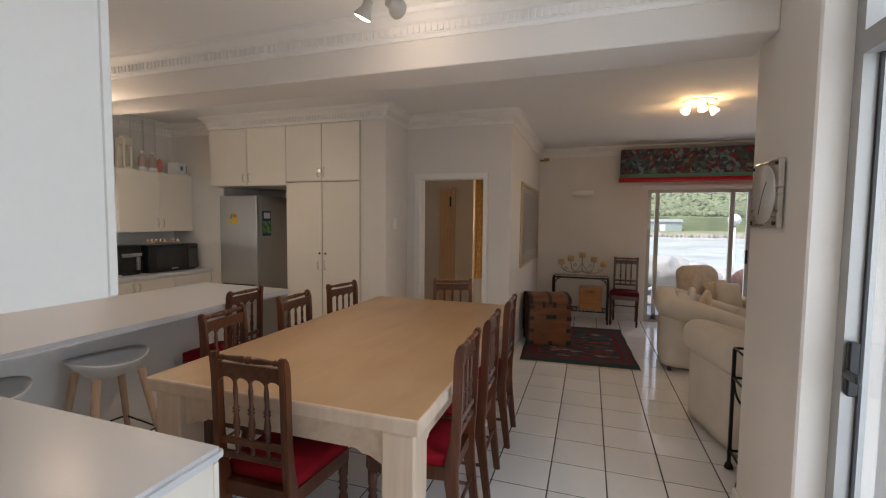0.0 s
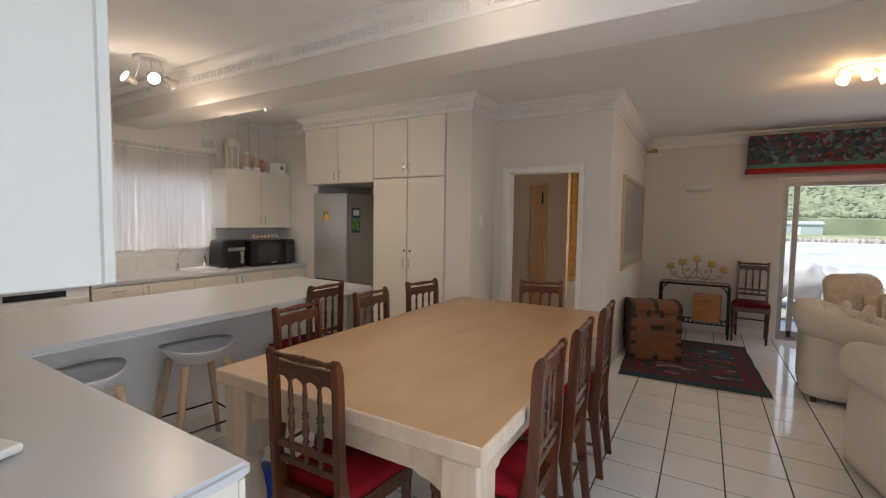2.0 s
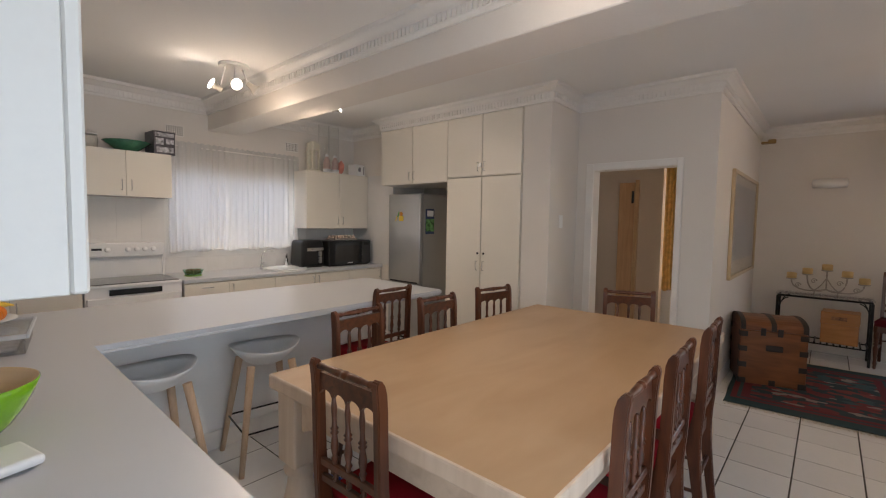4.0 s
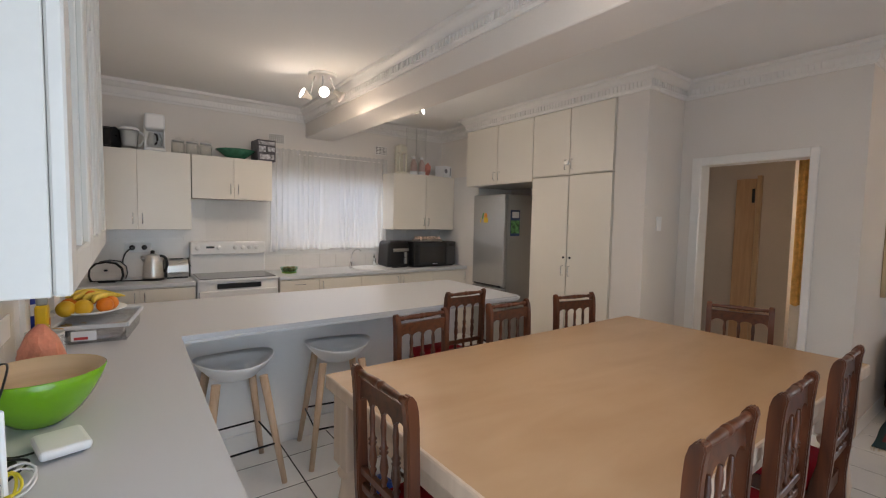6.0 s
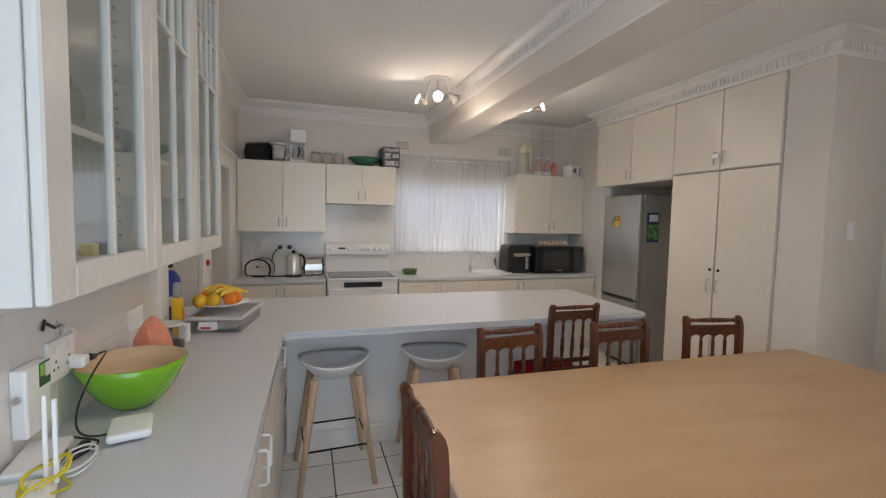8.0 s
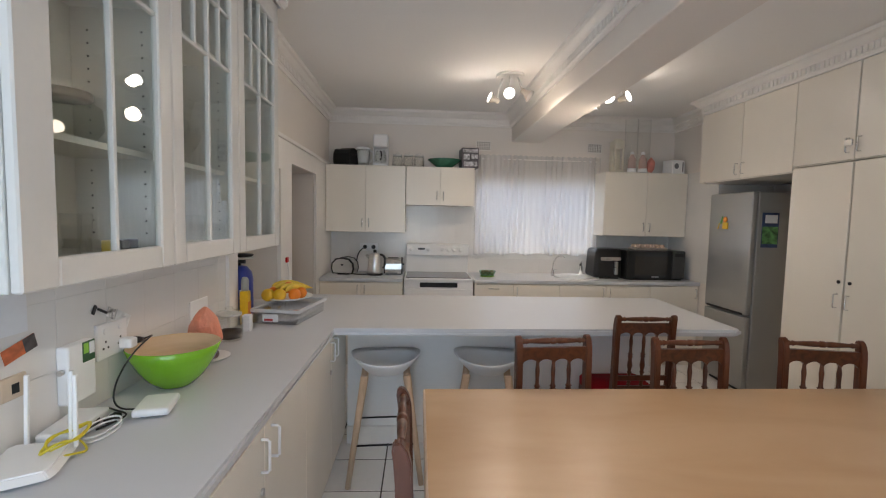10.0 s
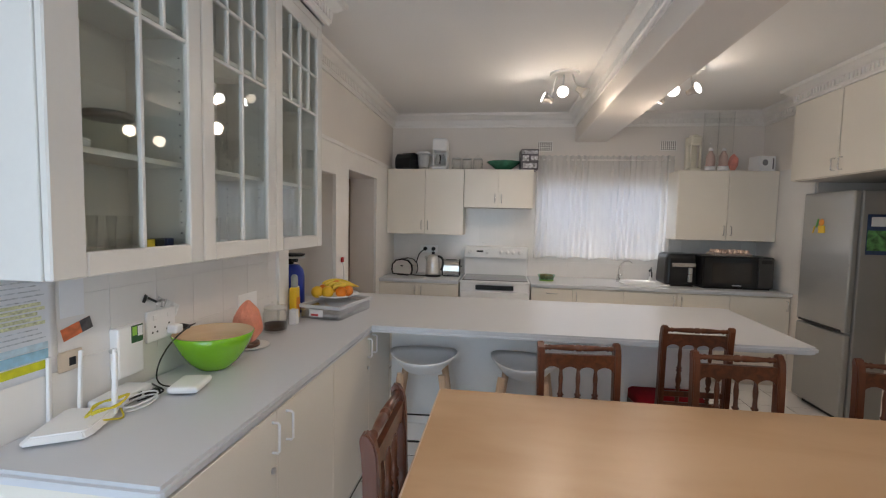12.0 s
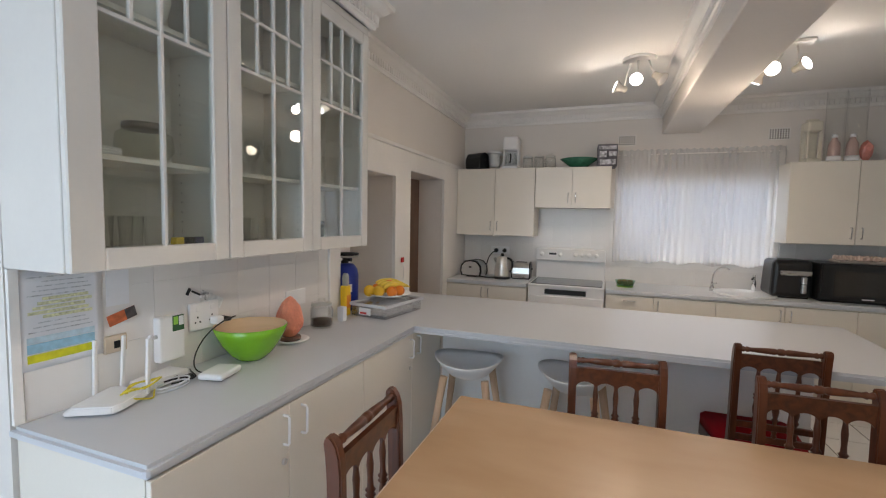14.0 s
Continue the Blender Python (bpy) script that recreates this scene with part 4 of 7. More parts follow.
def toaster(x, y, z, ang, w, label, shell, wide=1.0, face=False):
    t = thing("toaster", label, "toaster", pose(x, y, z, 0, 0, ang))
    prof = [(-0.075, 0.015), (0.075, 0.015), (0.085, 0.06), (0.08, 0.12), (0.05, 0.165), (0.0, 0.178), (-0.05, 0.165), (-0.08, 0.12), (-0.085, 0.06)]
    prof = [(a * wide, b) for a, b in prof]
    part("body", plate(bmesh.new(), prof, -w / 2, w / 2, pose(0, 0, 0, 90, 0, 90)), shell, t)
    for s in (-1, 1):
        big = [(a * 1.06, (b - 0.09) * 1.06 + 0.092) for a, b in prof]
        a, b = (w / 2, w / 2 + 0.014) if s > 0 else (-w / 2 - 0.014, -w / 2)
        part("end_cap", plate(bmesh.new(), big, a, b, pose(0, 0, 0, 90, 0, 90)), M_BLACKPL, t)
        if face:
            small = [(a * 0.92, (b - 0.09) * 0.90 + 0.09) for a, b in prof]
            part("face_plate", plate(bmesh.new(), small, s * (w / 2 + 0.0135) - 0.0025, s * (w / 2 + 0.0135) + 0.0025, pose(0, 0, 0, 90, 0, 90)), shell, t, "brushed steel face")
    part("slot", B(-w / 2 + 0.03, -0.016, 0.172, w / 2 - 0.03, 0.016, 0.1815), M_BLACKPL, t)
    part("lever", B(w / 2 + 0.014, -0.012, 0.10, w / 2 + 0.032, 0.012, 0.115, bevel=0.003), M_BLACKPL, t)
    part("foot", B(-w / 2, -0.06, 0, w / 2, 0.06, 0.015), M_BLACKPL, t)
    return t


toaster(-4.56, 1.075, 0.9, -10, 0.14, "rounded brushed steel toaster with black trim", M_APPL, 1.4, True)
toaster(-4.61, 1.585, 0.9, 93, 0.17, "small steel and black toaster behind the kettle", M_STEEL)
toaster(-4.66, 1.06, 2.0555, 66, 0.17, "matt black toaster on top of the cupboards", M_BLACKPL)
ke = thing("kettle", "brushed steel electric kettle with a black handle", "kettle", pose(-4.52, 1.395, 0.9))
part("base", lathe(bmesh.new(), [(0.085, 0), (0.085, 0.015), (0.075, 0.02)], 28), M_BLACKPL, ke)
part("body", lathe(bmesh.new(), [(0.078, 0.021), (0.08, 0.04), (0.074, 0.12), (0.06, 0.2), (0.05, 0.225), (0.02, 0.238)], 28), M_APPL, ke)
part("lid_knob", lathe(bmesh.new(), [(0.02, 0.238), (0.016, 0.25), (0.018, 0.262), (0.005, 0.268)], 16), M_BLACKPL, ke)
part("handle", tube(bmesh.new(), bez((0, 0.045, 0.215), (0, 0.12, 0.23), (0, 0.12, 0.12), (0, 0.085, 0.07), 10), 0.012), M_BLACKPL, ke)
part("spout", rod(bmesh.new(), (0, -0.055, 0.18), (0, -0.088, 0.215), 0.022, 0.012), M_STEEL, ke)
cab = thing("power_cable", "black kettle cable plugged into the wall", "cable", pose(0, 0, 0))
part("cord", tube(bmesh.new(), bez((-4.845, 1.25, 1.17), (-4.75, 1.12, 1.12), (-4.72, 1.22, 0.93), (-4.55, 1.12, 0.908), 12) + bez((-4.55, 1.12, 0.908), (-4.48, 1.2, 0.908), (-4.46, 1.28, 0.908), (-4.50, 1.35, 0.908), 8), 0.006), M_BLACKPL, cab)
for y in (1.25, 1.345):
    part("plug", lathe(bmesh.new(), [(0.012, 0), (0.024, 0.008), (0.022, 0.03), (0.010, 0.045)], 14, pose(-4.856, y, 1.175, 0, 90, 0)), M_BLACKPL, cab)
structure("socket_plate", B(-4.858, 1.19, 1.13, -4.850, 1.40, 1.22, bevel=0.003), M_WHITEPL, "white double wall socket", "socket")
tg = thing("glass_dish", "clear dish of green and brown fruit on the worktop", "dish", pose(-4.52, 2.60, 0.9))
part("dish", lathe(bmesh.new(), [(0.05, 0), (0.07, 0.01), (0.09, 0.06), (0.092, 0.062), (0.068, 0.004), (0.0, 0.004)], 24, close=False), M_GLASSG, tg)
M_OLIVE = mat("brown_green_skin", (0.16, 0.13, 0.04), 0.5, var=0.25)
for a in range(4):
    part("fruit", lathe(bmesh.new(), [(0.004, 0), (0.024, 0.012), (0.028, 0.03), (0.02, 0.05), (0.004, 0.056)], 12, pose(0.035 * math.cos(a * 1.6), 0.045 * math.sin(a * 1.6), 0.012)), M_OLIVE, tg)
part("green_base", lathe(bmesh.new(), [(0.075, 0.0), (0.08, 0.006), (0.02, 0.007)], 20), mat("lime_plastic", (0.25, 0.42, 0.06), 0.4), tg)

# ---- on top of the wall cupboards ----
TOP = 2.0555
jg = thing("water_jug", "clear water filter jug with a white lid", "jug", pose(-4.66, 1.245, TOP))
part("body", lathe(bmesh.new(), [(0.055, 0), (0.06, 0.01), (0.075, 0.17), (0.073, 0.17), (0.057, 0.012), (0, 0.008)], 24, close=False), M_WARE, jg)
part("funnel", lathe(bmesh.new(), [(0.05, 0.03), (0.057, 0.06), (0.068, 0.165)], 24), mat("milky_plastic", (0.80, 0.80, 0.80), 0.35), jg)
part("lid", lathe(bmesh.new(), [(0.077, 0.17), (0.078, 0.185), (0.06, 0.2), (0.0, 0.202)], 24), M_WHITEPL, jg)
part("handle", tube(bmesh.new(), bez((0, 0.07, 0.165), (0, 0.13, 0.17), (0, 0.12, 0.06), (0, 0.065, 0.04), 8), 0.009), M_WHITEPL, jg)
cf = thing("coffee_maker", "white filter coffee maker with a glass pot", "coffee maker", pose(-4.65, 1.435, TOP))
part("base", B(-0.09, -0.08, 0, 0.10, 0.08, 0.03, bevel=0.01, seg=2), M_WHITEPL, cf)
part("column", B(-0.09, -0.08, 0.0305, -0.045, 0.08, 0.194, bevel=0.008, seg=2), M_WHITEPL, cf)
for sy in (-1, 1):
    part("side_cheek", B(-0.044, sy * 0.073 - 0.006, 0.0305, 0.045, sy * 0.073 + 0.006, 0.194, bevel=0.004), M_WHITEPL, cf)
bm = B(-0.09, -0.08, 0.195, 0.085, 0.08, 0.335, bevel=0.022, seg=3)
for v in bm.verts:
    k = 1 - 0.35 * max(0.0, v.co.z - 0.25)
    v.co.x *= k
    v.co.y *= k
part("filter_head", bm, M_WHITEPL, cf)
part("pot", lathe(bmesh.new(), [(0.05, 0.032), (0.062, 0.06), (0.060, 0.11), (0.045, 0.165), (0.042, 0.165), (0.057, 0.11), (0.059, 0.062), (0, 0.036)], 24, pose(0.028, 0, 0), close=False), M_WARE, cf)
part("pot_handle", tube(bmesh.new(), bez((0.078, 0.0, 0.15), (0.135, 0.02, 0.15), (0.125, 0.02, 0.06), (0.088, 0, 0.06), 8), 0.008), M_BLACKPL, cf)


M_MILK = mat("frosted_seal", (0.62, 0.62, 0.60), 0.4)


def storage_jar(x, y, z, r, h, label, cat_="jar", fill=None, fh=0.4):
    j = thing("storage_jar", label, cat_, pose(x, y, z))
    part("jar", lathe(bmesh.new(), [(0.0, 0.001), (r * 0.9, 0.001), (r, 0.01), (r, h * 0.8), (r * 0.8, h), (r * 0.78, h), (r * 0.76, h * 0.985), (r * 0.95, h * 0.79), (r * 0.95, 0.014), (0.0, 0.010)], 24, close=False), M_WARE, j)
    part("lid", lathe(bmesh.new(), [(r * 0.88, h), (r * 0.9, h + 0.012), (r * 0.3, h + 0.02), (r * 0.28, h + 0.035), (0.001, h + 0.04)], 24), M_WARE, j)
    part("rim", lathe(bmesh.new(), [(r * 0.86, h - 0.006), (r * 0.92, h - 0.004), (r * 0.92, h + 0.003), (r * 0.86, h + 0.005)], 24), M_MILK, j)
    if fill:
        part("contents", lathe(bmesh.new(), [(r * 0.9, 0.012), (r * 0.93, 0.02), (r * 0.93, h * fh), (0.001, h * fh + 0.004)], 20), fill, j)
    return j


for y in (1.615, 1.73, 1.845):
    tagged(storage_jar(-4.62, y, TOP, 0.055, 0.115, "clear lidded glass jar on top of the cupboards"), group="glass jars on the cupboards")
gb = solid("glass_bowl", lathe(bmesh.new(), [(0.0, 0), (0.07, 0.0), (0.115, 0.036), (0.185, 0.088), (0.182, 0.092), (0.115, 0.048), (0.06, 0.008), (0.0, 0.008)], 40, close=False), mat("green_glazed_glass", (0.045, 0.17, 0.10), 0.12, var=0.25, scale=14), "wide green glass bowl on top of the cupboards", "bowl", pose(-4.68, 2.12, TOP))
bx = thing("appliance_box", "printed cardboard appliance box on the cupboards", "box", pose(-4.68, 2.385, TOP, 0, 0, 4))
part("carton", B(-0.11, -0.09, 0, 0.11, 0.09, 0.215, bevel=0.002), mat("dark_printed_card", (0.06, 0.055, 0.07), 0.4, var=0.8, scale=16, fine=60), bx)
for k, (y0, z0, y1, z1) in enumerate(((-0.08, 0.165, 0.08, 0.20), (-0.075, 0.09, -0.01, 0.15), (0.01, 0.10, 0.08, 0.145), (-0.07, 0.02, 0.075, 0.07))):
    part("print", B(0.1102, y0, z0, 0.1112, y1, z1), mat("pale_print", (0.42, 0.42, 0.45), 0.4, var=0.7, scale=40), bx)
cd = thing("water_dispenser", "cream plastic drink maker on the cupboards", "drink maker", pose(-4.66, 4.03, TOP, 0, 0, 6))
M_CREAMPL = mat("cream_plastic", (0.74, 0.70, 0.58), 0.35)
part("back", B(-0.07, -0.055, 0.0, -0.02, 0.055, 0.35, bevel=0.012, seg=2), M_CREAMPL, cd)
part("head", B(-0.021, -0.055, 0.26, 0.065, 0.055, 0.35, bevel=0.016, seg=3), M_CREAMPL, cd)
part("foot", B(-0.021, -0.055, 0.0, 0.065, 0.055, 0.035, bevel=0.010, seg=2), M_CREAMPL, cd)
for sy in (-1, 1):
    part("side_post", B(0.03, sy * 0.046 - 0.009, 0.034, 0.06, sy * 0.046 + 0.009, 0.262, bevel=0.005), M_CREAMPL, cd)
part("top_cap", lathe(bmesh.new(), [(0.045, 0.35), (0.045, 0.366), (0.02, 0.37)], 20), M_CREAMPL, cd)
for y in (4.20, 4.345):
    solid("glass_vase", lathe(bmesh.new(), [(0.0, 0.002), (0.066, 0.002), (0.068, 0.01), (0.068, 0.60), (0.066, 0.602)], 32, close=False), M_WARE, "tall clear glass cylinder vase on the cupboards", "vase", pose(-4.69, y, TOP), group="cylinder vases")
M_PINK = mat("pink_liquid_plastic", (0.50, 0.36, 0.32), 0.3, var=0.1)
for y in (4.15, 4.27):
    b = thing("bottle", "pink tinted plastic bottle with a white base", "bottle", pose(-4.55, y, TOP), group="bottles by the vases")
    part("body", lathe(bmesh.new(), [(0.04, 0.04), (0.042, 0.05), (0.04, 0.14), (0.02, 0.175), (0.018, 0.19)], 20), M_PINK, b)
    part("base", lathe(bmesh.new(), [(0.046, 0), (0.048, 0.01), (0.048, 0.04)], 20), M_WHITEPL, b)
    part("cap", lathe(bmesh.new(), [(0.02, 0.19), (0.02, 0.215), (0.012, 0.22)], 16), M_WHITEPL, b)
pw = thing("packet", "crumpled pink packet leaning in a vase", "packet", pose(-4.58, 4.37, TOP, 0, 10, 0))
bm = bmesh.new()
bmesh.ops.create_icosphere(bm, subdivisions=2, radius=0.06)
for v in bm.verts:
    v.co = Vector((v.co.x * 0.5, v.co.y * 0.8, 0.08 + v.co.z * 1.35)) + noise.noise_vector(v.co * 30) * 0.015
part("wrapper", bm, mat("pink_foil", (0.65, 0.25, 0.2), 0.3, var=0.3), pw)
wb = thing("small_box", "small white printed carton on the cupboards", "box", pose(-4.62, 4.66, TOP, 0, 0, 15))
part("carton", B(-0.07, -0.085, 0, 0.07, 0.085, 0.145, bevel=0.002), M_WHITEPL, wb)
part("logo", lathe(bmesh.new(), [(0.03, 0), (0.03, 0.001)], 16, pose(0.0702, -0.03, 0.08, 0, 90, 0)), mat("grey_print", (0.2, 0.2, 0.22), 0.5), wb)
part("print", B(0.0702, 0.05, 0.02, 0.0712, 0.065, 0.125), mat("dark_print_strip", (0.15, 0.15, 0.17), 0.5), wb)

# fridge magnets and leaflet
f = bpy.data.objects["fridge"]
M_YEL = mat("yellow_card", (0.75, 0.50, 0.03), 0.5)
mg = thing("fridge_magnet", "yellow and green magnets on the fridge door", "magnet", pose(-3.80, 4.695, 1.50))
part("card", B(-0.02, -0.002, -0.03, 0.05, 0.004, 0.03), M_YEL, mg)
part("flower", lathe(bmesh.new(), [(0.03, 0), (0.026, 0.006), (0.0, 0.007)], 8, pose(0.01, 0.003, 0.055, 90, 0, 0)), mat("orange_card", (0.8, 0.32, 0.05), 0.5), mg)
part("leaf", B(-0.06, -0.001, 0.0, -0.045, 0.004, 0.07), mat("green_card", (0.12, 0.35, 0.08), 0.5), mg, m=pose(0, 0, 0.0, 0, 20, 0))
part("tail", B(-0.075, -0.001, -0.06, -0.065, 0.004, 0.0), M_YEL, mg, m=pose(0, 0, 0, 0, 20, 0))
lf = thing("leaflet", "colourful leaflet held on the side of the fridge", "leaflet", pose(-3.469, 4.87, 1.47))
part("sheet", B(-0.0005, -0.075, -0.15, 0.002, 0.075, 0.15), mat("dark_blue_print", (0.04, 0.07, 0.16), 0.45, var=0.4, scale=14), lf)
part("picture", B(0.0021, -0.07, -0.12, 0.003, 0.07, 0.03), mat("green_photo_print", (0.12, 0.30, 0.10), 0.45, var=0.7, scale=22), lf)
part("heading", B(0.0021, -0.05, 0.06, 0.003, 0.06, 0.13), M_WHITEPL, lf)

# ---- on the side counter ----
C = 0.9025
M_CABLEY = mat("yellow_cable", (0.72, 0.6, 0.03), 0.45)
M_PAPER = mat("white_paper", (0.80, 0.81, 0.84), 0.8, var=0.03)
ro = thing("router", "white wireless router with four upright aerials", "router", pose(-0.885, 0.945, C, 0, 0, 20))
bm = plate(bmesh.new(), [(-0.11, -0.06), (-0.09, -0.075), (0.09, -0.075), (0.11, -0.06), (0.085, 0.07), (0.06, 0.08), (-0.06, 0.08), (-0.085, 0.07)], 0.006, 0.025)
bmesh.ops.bevel(bm, geom=list(bm.edges), offset=0.004, segments=2, affect="EDGES")
for v in bm.verts:
    if v.co.z > 0.02:
        v.co.x *= 0.86
        v.co.y *= 0.86
part("body", bm, M_WHITEPL, ro)
part("foot", B(-0.07, -0.05, 0, 0.07, 0.05, 0.007), M_WHITEPL, ro)
for px, py, tx in ((-0.06, 0.078, 0.008), (-0.03, -0.075, 0.006), (-0.09, -0.03, 0.014), (-0.092, 0.058, 0.016)):
    bm = bmesh.new()
    box(bm, -0.007, -0.0045, 0, 0.007, 0.0045, 0.185, bevel=0.002)
    part("aerial", bm, M_WHITEPL, ro, m=pose(px, py, 0.012, 0, math.degrees(-tx * 6), 0))
cy = thing("network_cable", "coil of yellow network cable round the router", "cable", pose(-0.955, 0.985, C))
pts = []
for i in range(60):
    a = i / 59 * 2 * math.pi * 3
    pts.append((0.055 * math.cos(a) + 0.012 * math.sin(a * 2.3), 0.035 * math.sin(a) + 0.006 * math.cos(a * 1.7), 0.006 + 0.045 * (0.5 + 0.5 * math.sin(a * 0.5 + 0.4)) + 0.004 * math.sin(a * 3)))
part("cord", tube(bmesh.new(), pts, 0.0028, 6), M_CABLEY, cy)
cg = thing("network_cable", "coil of pale grey cable on the counter", "cable", pose(-1.06, 1.0, C))
part("cord", tube(bmesh.new(), [(0.06 * math.cos(i * 0.4), 0.03 * math.sin(i * 0.4), 0.004 + 0.0008 * i) for i in range(32)], 0.0028, 6), M_PAPER, cg)
md = thing("modem", "flat white modem box with dark ports", "modem", pose(-1.075, 0.915, C, 0, 0, 8))
part("body", B(-0.085, -0.045, 0.002, 0.085, 0.045, 0.032, bevel=0.006, seg=2), M_WHITEPL, md)
part("ports", B(-0.03, 0.0452, 0.008, 0.03, 0.0465, 0.022), M_BLACKPL, md)
bt = thing("cable_cluster", "tangle of short black cables and plugs", "cable", pose(-1.13, 0.975, C))
part("cord", tube(bmesh.new(), bez((-0.05, -0.04, 0.02), (0.02, 0.05, 0.03), (-0.06, 0.05, 0.006), (0.06, 0.0, 0.006), 14), 0.003, 6), M_BLACKPL, bt)
part("plug", B(-0.03, -0.012, 0.001, 0.02, 0.012, 0.018, bevel=0.004), M_BLACKPL, bt)
pk = thing("wireless_box", "small white rounded network box on the counter", "router", pose(-1.205, 1.06, C, 0, 0, 14))
part("body", B(-0.065, -0.05, 0.006, 0.065, 0.05, 0.03, bevel=0.010, seg=3), M_WHITEPL, pk)
part("foot", B(-0.045, -0.035, 0.0, 0.045, 0.035, 0.007), M_BLACKPL, pk)
wm = thing("wall_box", "white wall-mounted fibre box with a printed label", "network box", pose(-1.150, 0.851, 1.045))
part("case", B(-0.052, 0, -0.085, 0.052, 0.035, 0.085, bevel=0.006, seg=2), M_WHITEPL, wm)
part("label", B(-0.048, 0.0352, 0.025, 0.0, 0.0362, 0.085), mat("dark_green_label", (0.03, 0.10, 0.04), 0.5), wm)
part("label_print", B(-0.046, 0.0362, 0.045, -0.026, 0.0370, 0.08), M_PAPER, wm)
part("label_print", B(-0.022, 0.0362, 0.05, -0.004, 0.0370, 0.08), mat("lime_print", (0.3, 0.6, 0.08), 0.5), wm)
part("side_port", lathe(bmesh.new(), [(0.008, 0), (0.008, 0.012)], 12, pose(0.052, 0.018, 0.015, 0, 90, 0)), M_STEEL, wm)
so = structure("socket", B(-1.385, 0.8505, 1.04, -1.245, 0.862, 1.155, bevel=0.003), M_WHITEPL, "white double wall socket plate", "socket")
for x in (-1.35, -1.28):
    part("switch", B(x - 0.01, 0.862, 1.12, x + 0.01, 0.866, 1.14, bevel=0.002), M_WHITEPL, so)
    for dx, dz in ((0, 0.02), (-0.011, 0), (0.011, 0)):
        part("pin_hole", lathe(bmesh.new(), [(0.004, 0), (0.004, 0.0006)], 10, pose(x + dx, 0.8626, 1.075 + dz, -90, 0, 0)), M_BLACKPL, so)
structure("socket_blank", B(-1.975, 0.8505, 1.035, -1.815, 0.857, 1.12, bevel=0.002), M_WHITEPL, "plain white blank wall plate", "socket")
so2 = structure("socket_low", B(-1.0, 0.8505, 1.04, -0.925, 0.860, 1.10, bevel=0.003), mat("beige_plate", (0.62, 0.52, 0.40), 0.5), "beige wall socket plate", "socket")
part("port", B(-0.975, 0.8602, 1.055, -0.955, 0.8612, 1.08), M_BLACKPL, so2)
pc = thing("power_cable", "black power cable hanging from the wall socket", "cable", pose(0, 0, 0))
part("plug", B(-1.375, 0.862, 1.055, -1.335, 0.905, 1.09, bevel=0.008, seg=2), M_WHITEPL, pc)
part("plug_cap", rod(bmesh.new(), (-1.375, 0.89, 1.075), (-1.41, 0.90, 1.068), 0.014, 0.009), M_BLACKPL, pc)
part("cord", tube(bmesh.new(), bez((-1.40, 0.90, 1.07), (-1.47, 0.95, 1.09), (-1.27, 0.96, 1.11), (-1.215, 0.94, 1.0), 10) + bez((-1.215, 0.94, 1.0), (-1.18, 0.93, 0.93), (-1.19, 0.95, 0.905), (-1.19, 1.012, 0.915), 10)[1:], 0.0027, 8), M_BLACKPL, pc)
sheet = thing("wall_notice", "white printed notice taped to the wall tiles", "notice", pose(-0.815, 0.8508, 1.198))
bm = bmesh.new()
rows_, cols_ = 8, 10
gridv = [[bm.verts.new((-0.112 + 0.224 * i / cols_, 0.0015 + 0.010 * max(0.0, 0.35 - i / cols_) ** 2 * (1.5 + math.sin(j * 0.9)), -0.15 + 0.295 * j / rows_)) for i in range(cols_ + 1)] for j in range(rows_ + 1)]
for a, b in zip(gridv, gridv[1:]):
    for i in range(cols_):
        bm.faces.new((a[i], a[i + 1], b[i + 1], b[i])).smooth = True
ext = bmesh.ops.extrude_face_region(bm, geom=list(bm.faces))
for v in ext["geom"]:
    if isinstance(v, bmesh.types.BMVert):
        v.co.y -= 0.0006
part("paper", bm, M_PAPER, sheet)
for z0, z1, col in ((-0.128, -0.104, (0.62, 0.62, 0.02)), (-0.100, -0.072, (0.30, 0.52, 0.68)), (-0.070, -0.052, (0.52, 0.66, 0.74))):
    part("print", B(-0.085, 0.0034, z0, 0.095, 0.0040, z1), mat("print_ink", col, 0.8, var=0.15, scale=30), sheet)
for k in range(13):
    z = -0.040 + k * 0.0135
    yellow = 3 <= k <= 7
    part("print_line", B(-0.080 + 0.010 * (k % 3), 0.0034, z, 0.090 - 0.012 * (k % 4), 0.0039, z + (0.009 if yellow else 0.0035)), mat("text_ink", (0.66, 0.66, 0.42) if yellow else (0.58, 0.60, 0.63), 0.8, var=0.3, scale=120), sheet)
nt = solid("wall_note", B(-1.015, 0.8515, 1.20, -0.94, 0.853, 1.335), M_PAPER, "plain white note stuck on the wall tiles", "note")
cd2 = thing("wall_card", "small orange and black card stuck to the tiles", "card", pose(-0.99, 0.853, 1.155, 0, 15, 0))
part("card", B(-0.048, 0, -0.014, 0.048, 0.0015, 0.024), mat("orange_card_print", (0.6, 0.16, 0.06), 0.6, var=0.3, scale=25), cd2)
part("print", B(-0.048, 0.0016, -0.014, -0.012, 0.0024, 0.024), mat("dark_card_print", (0.09, 0.08, 0.08), 0.6, var=0.4, scale=40), cd2)
tg2 = thing("wall_tags", "clear plastic tags and labels taped above the socket", "label", pose(-1.30, 0.853, 1.185, 0, -28, 0))
part("tag", B(-0.12, 0, -0.02, -0.045, 0.002, 0.025), mat("clear_tag_plastic", (0.72, 0.74, 0.74), 0.3, var=0.2, scale=20), tg2)
part("label", B(-0.038, 0, -0.01, -0.002, 0.002, 0.022), mat("printed_tag", (0.55, 0.55, 0.55), 0.6, var=0.7, scale=60), tg2)
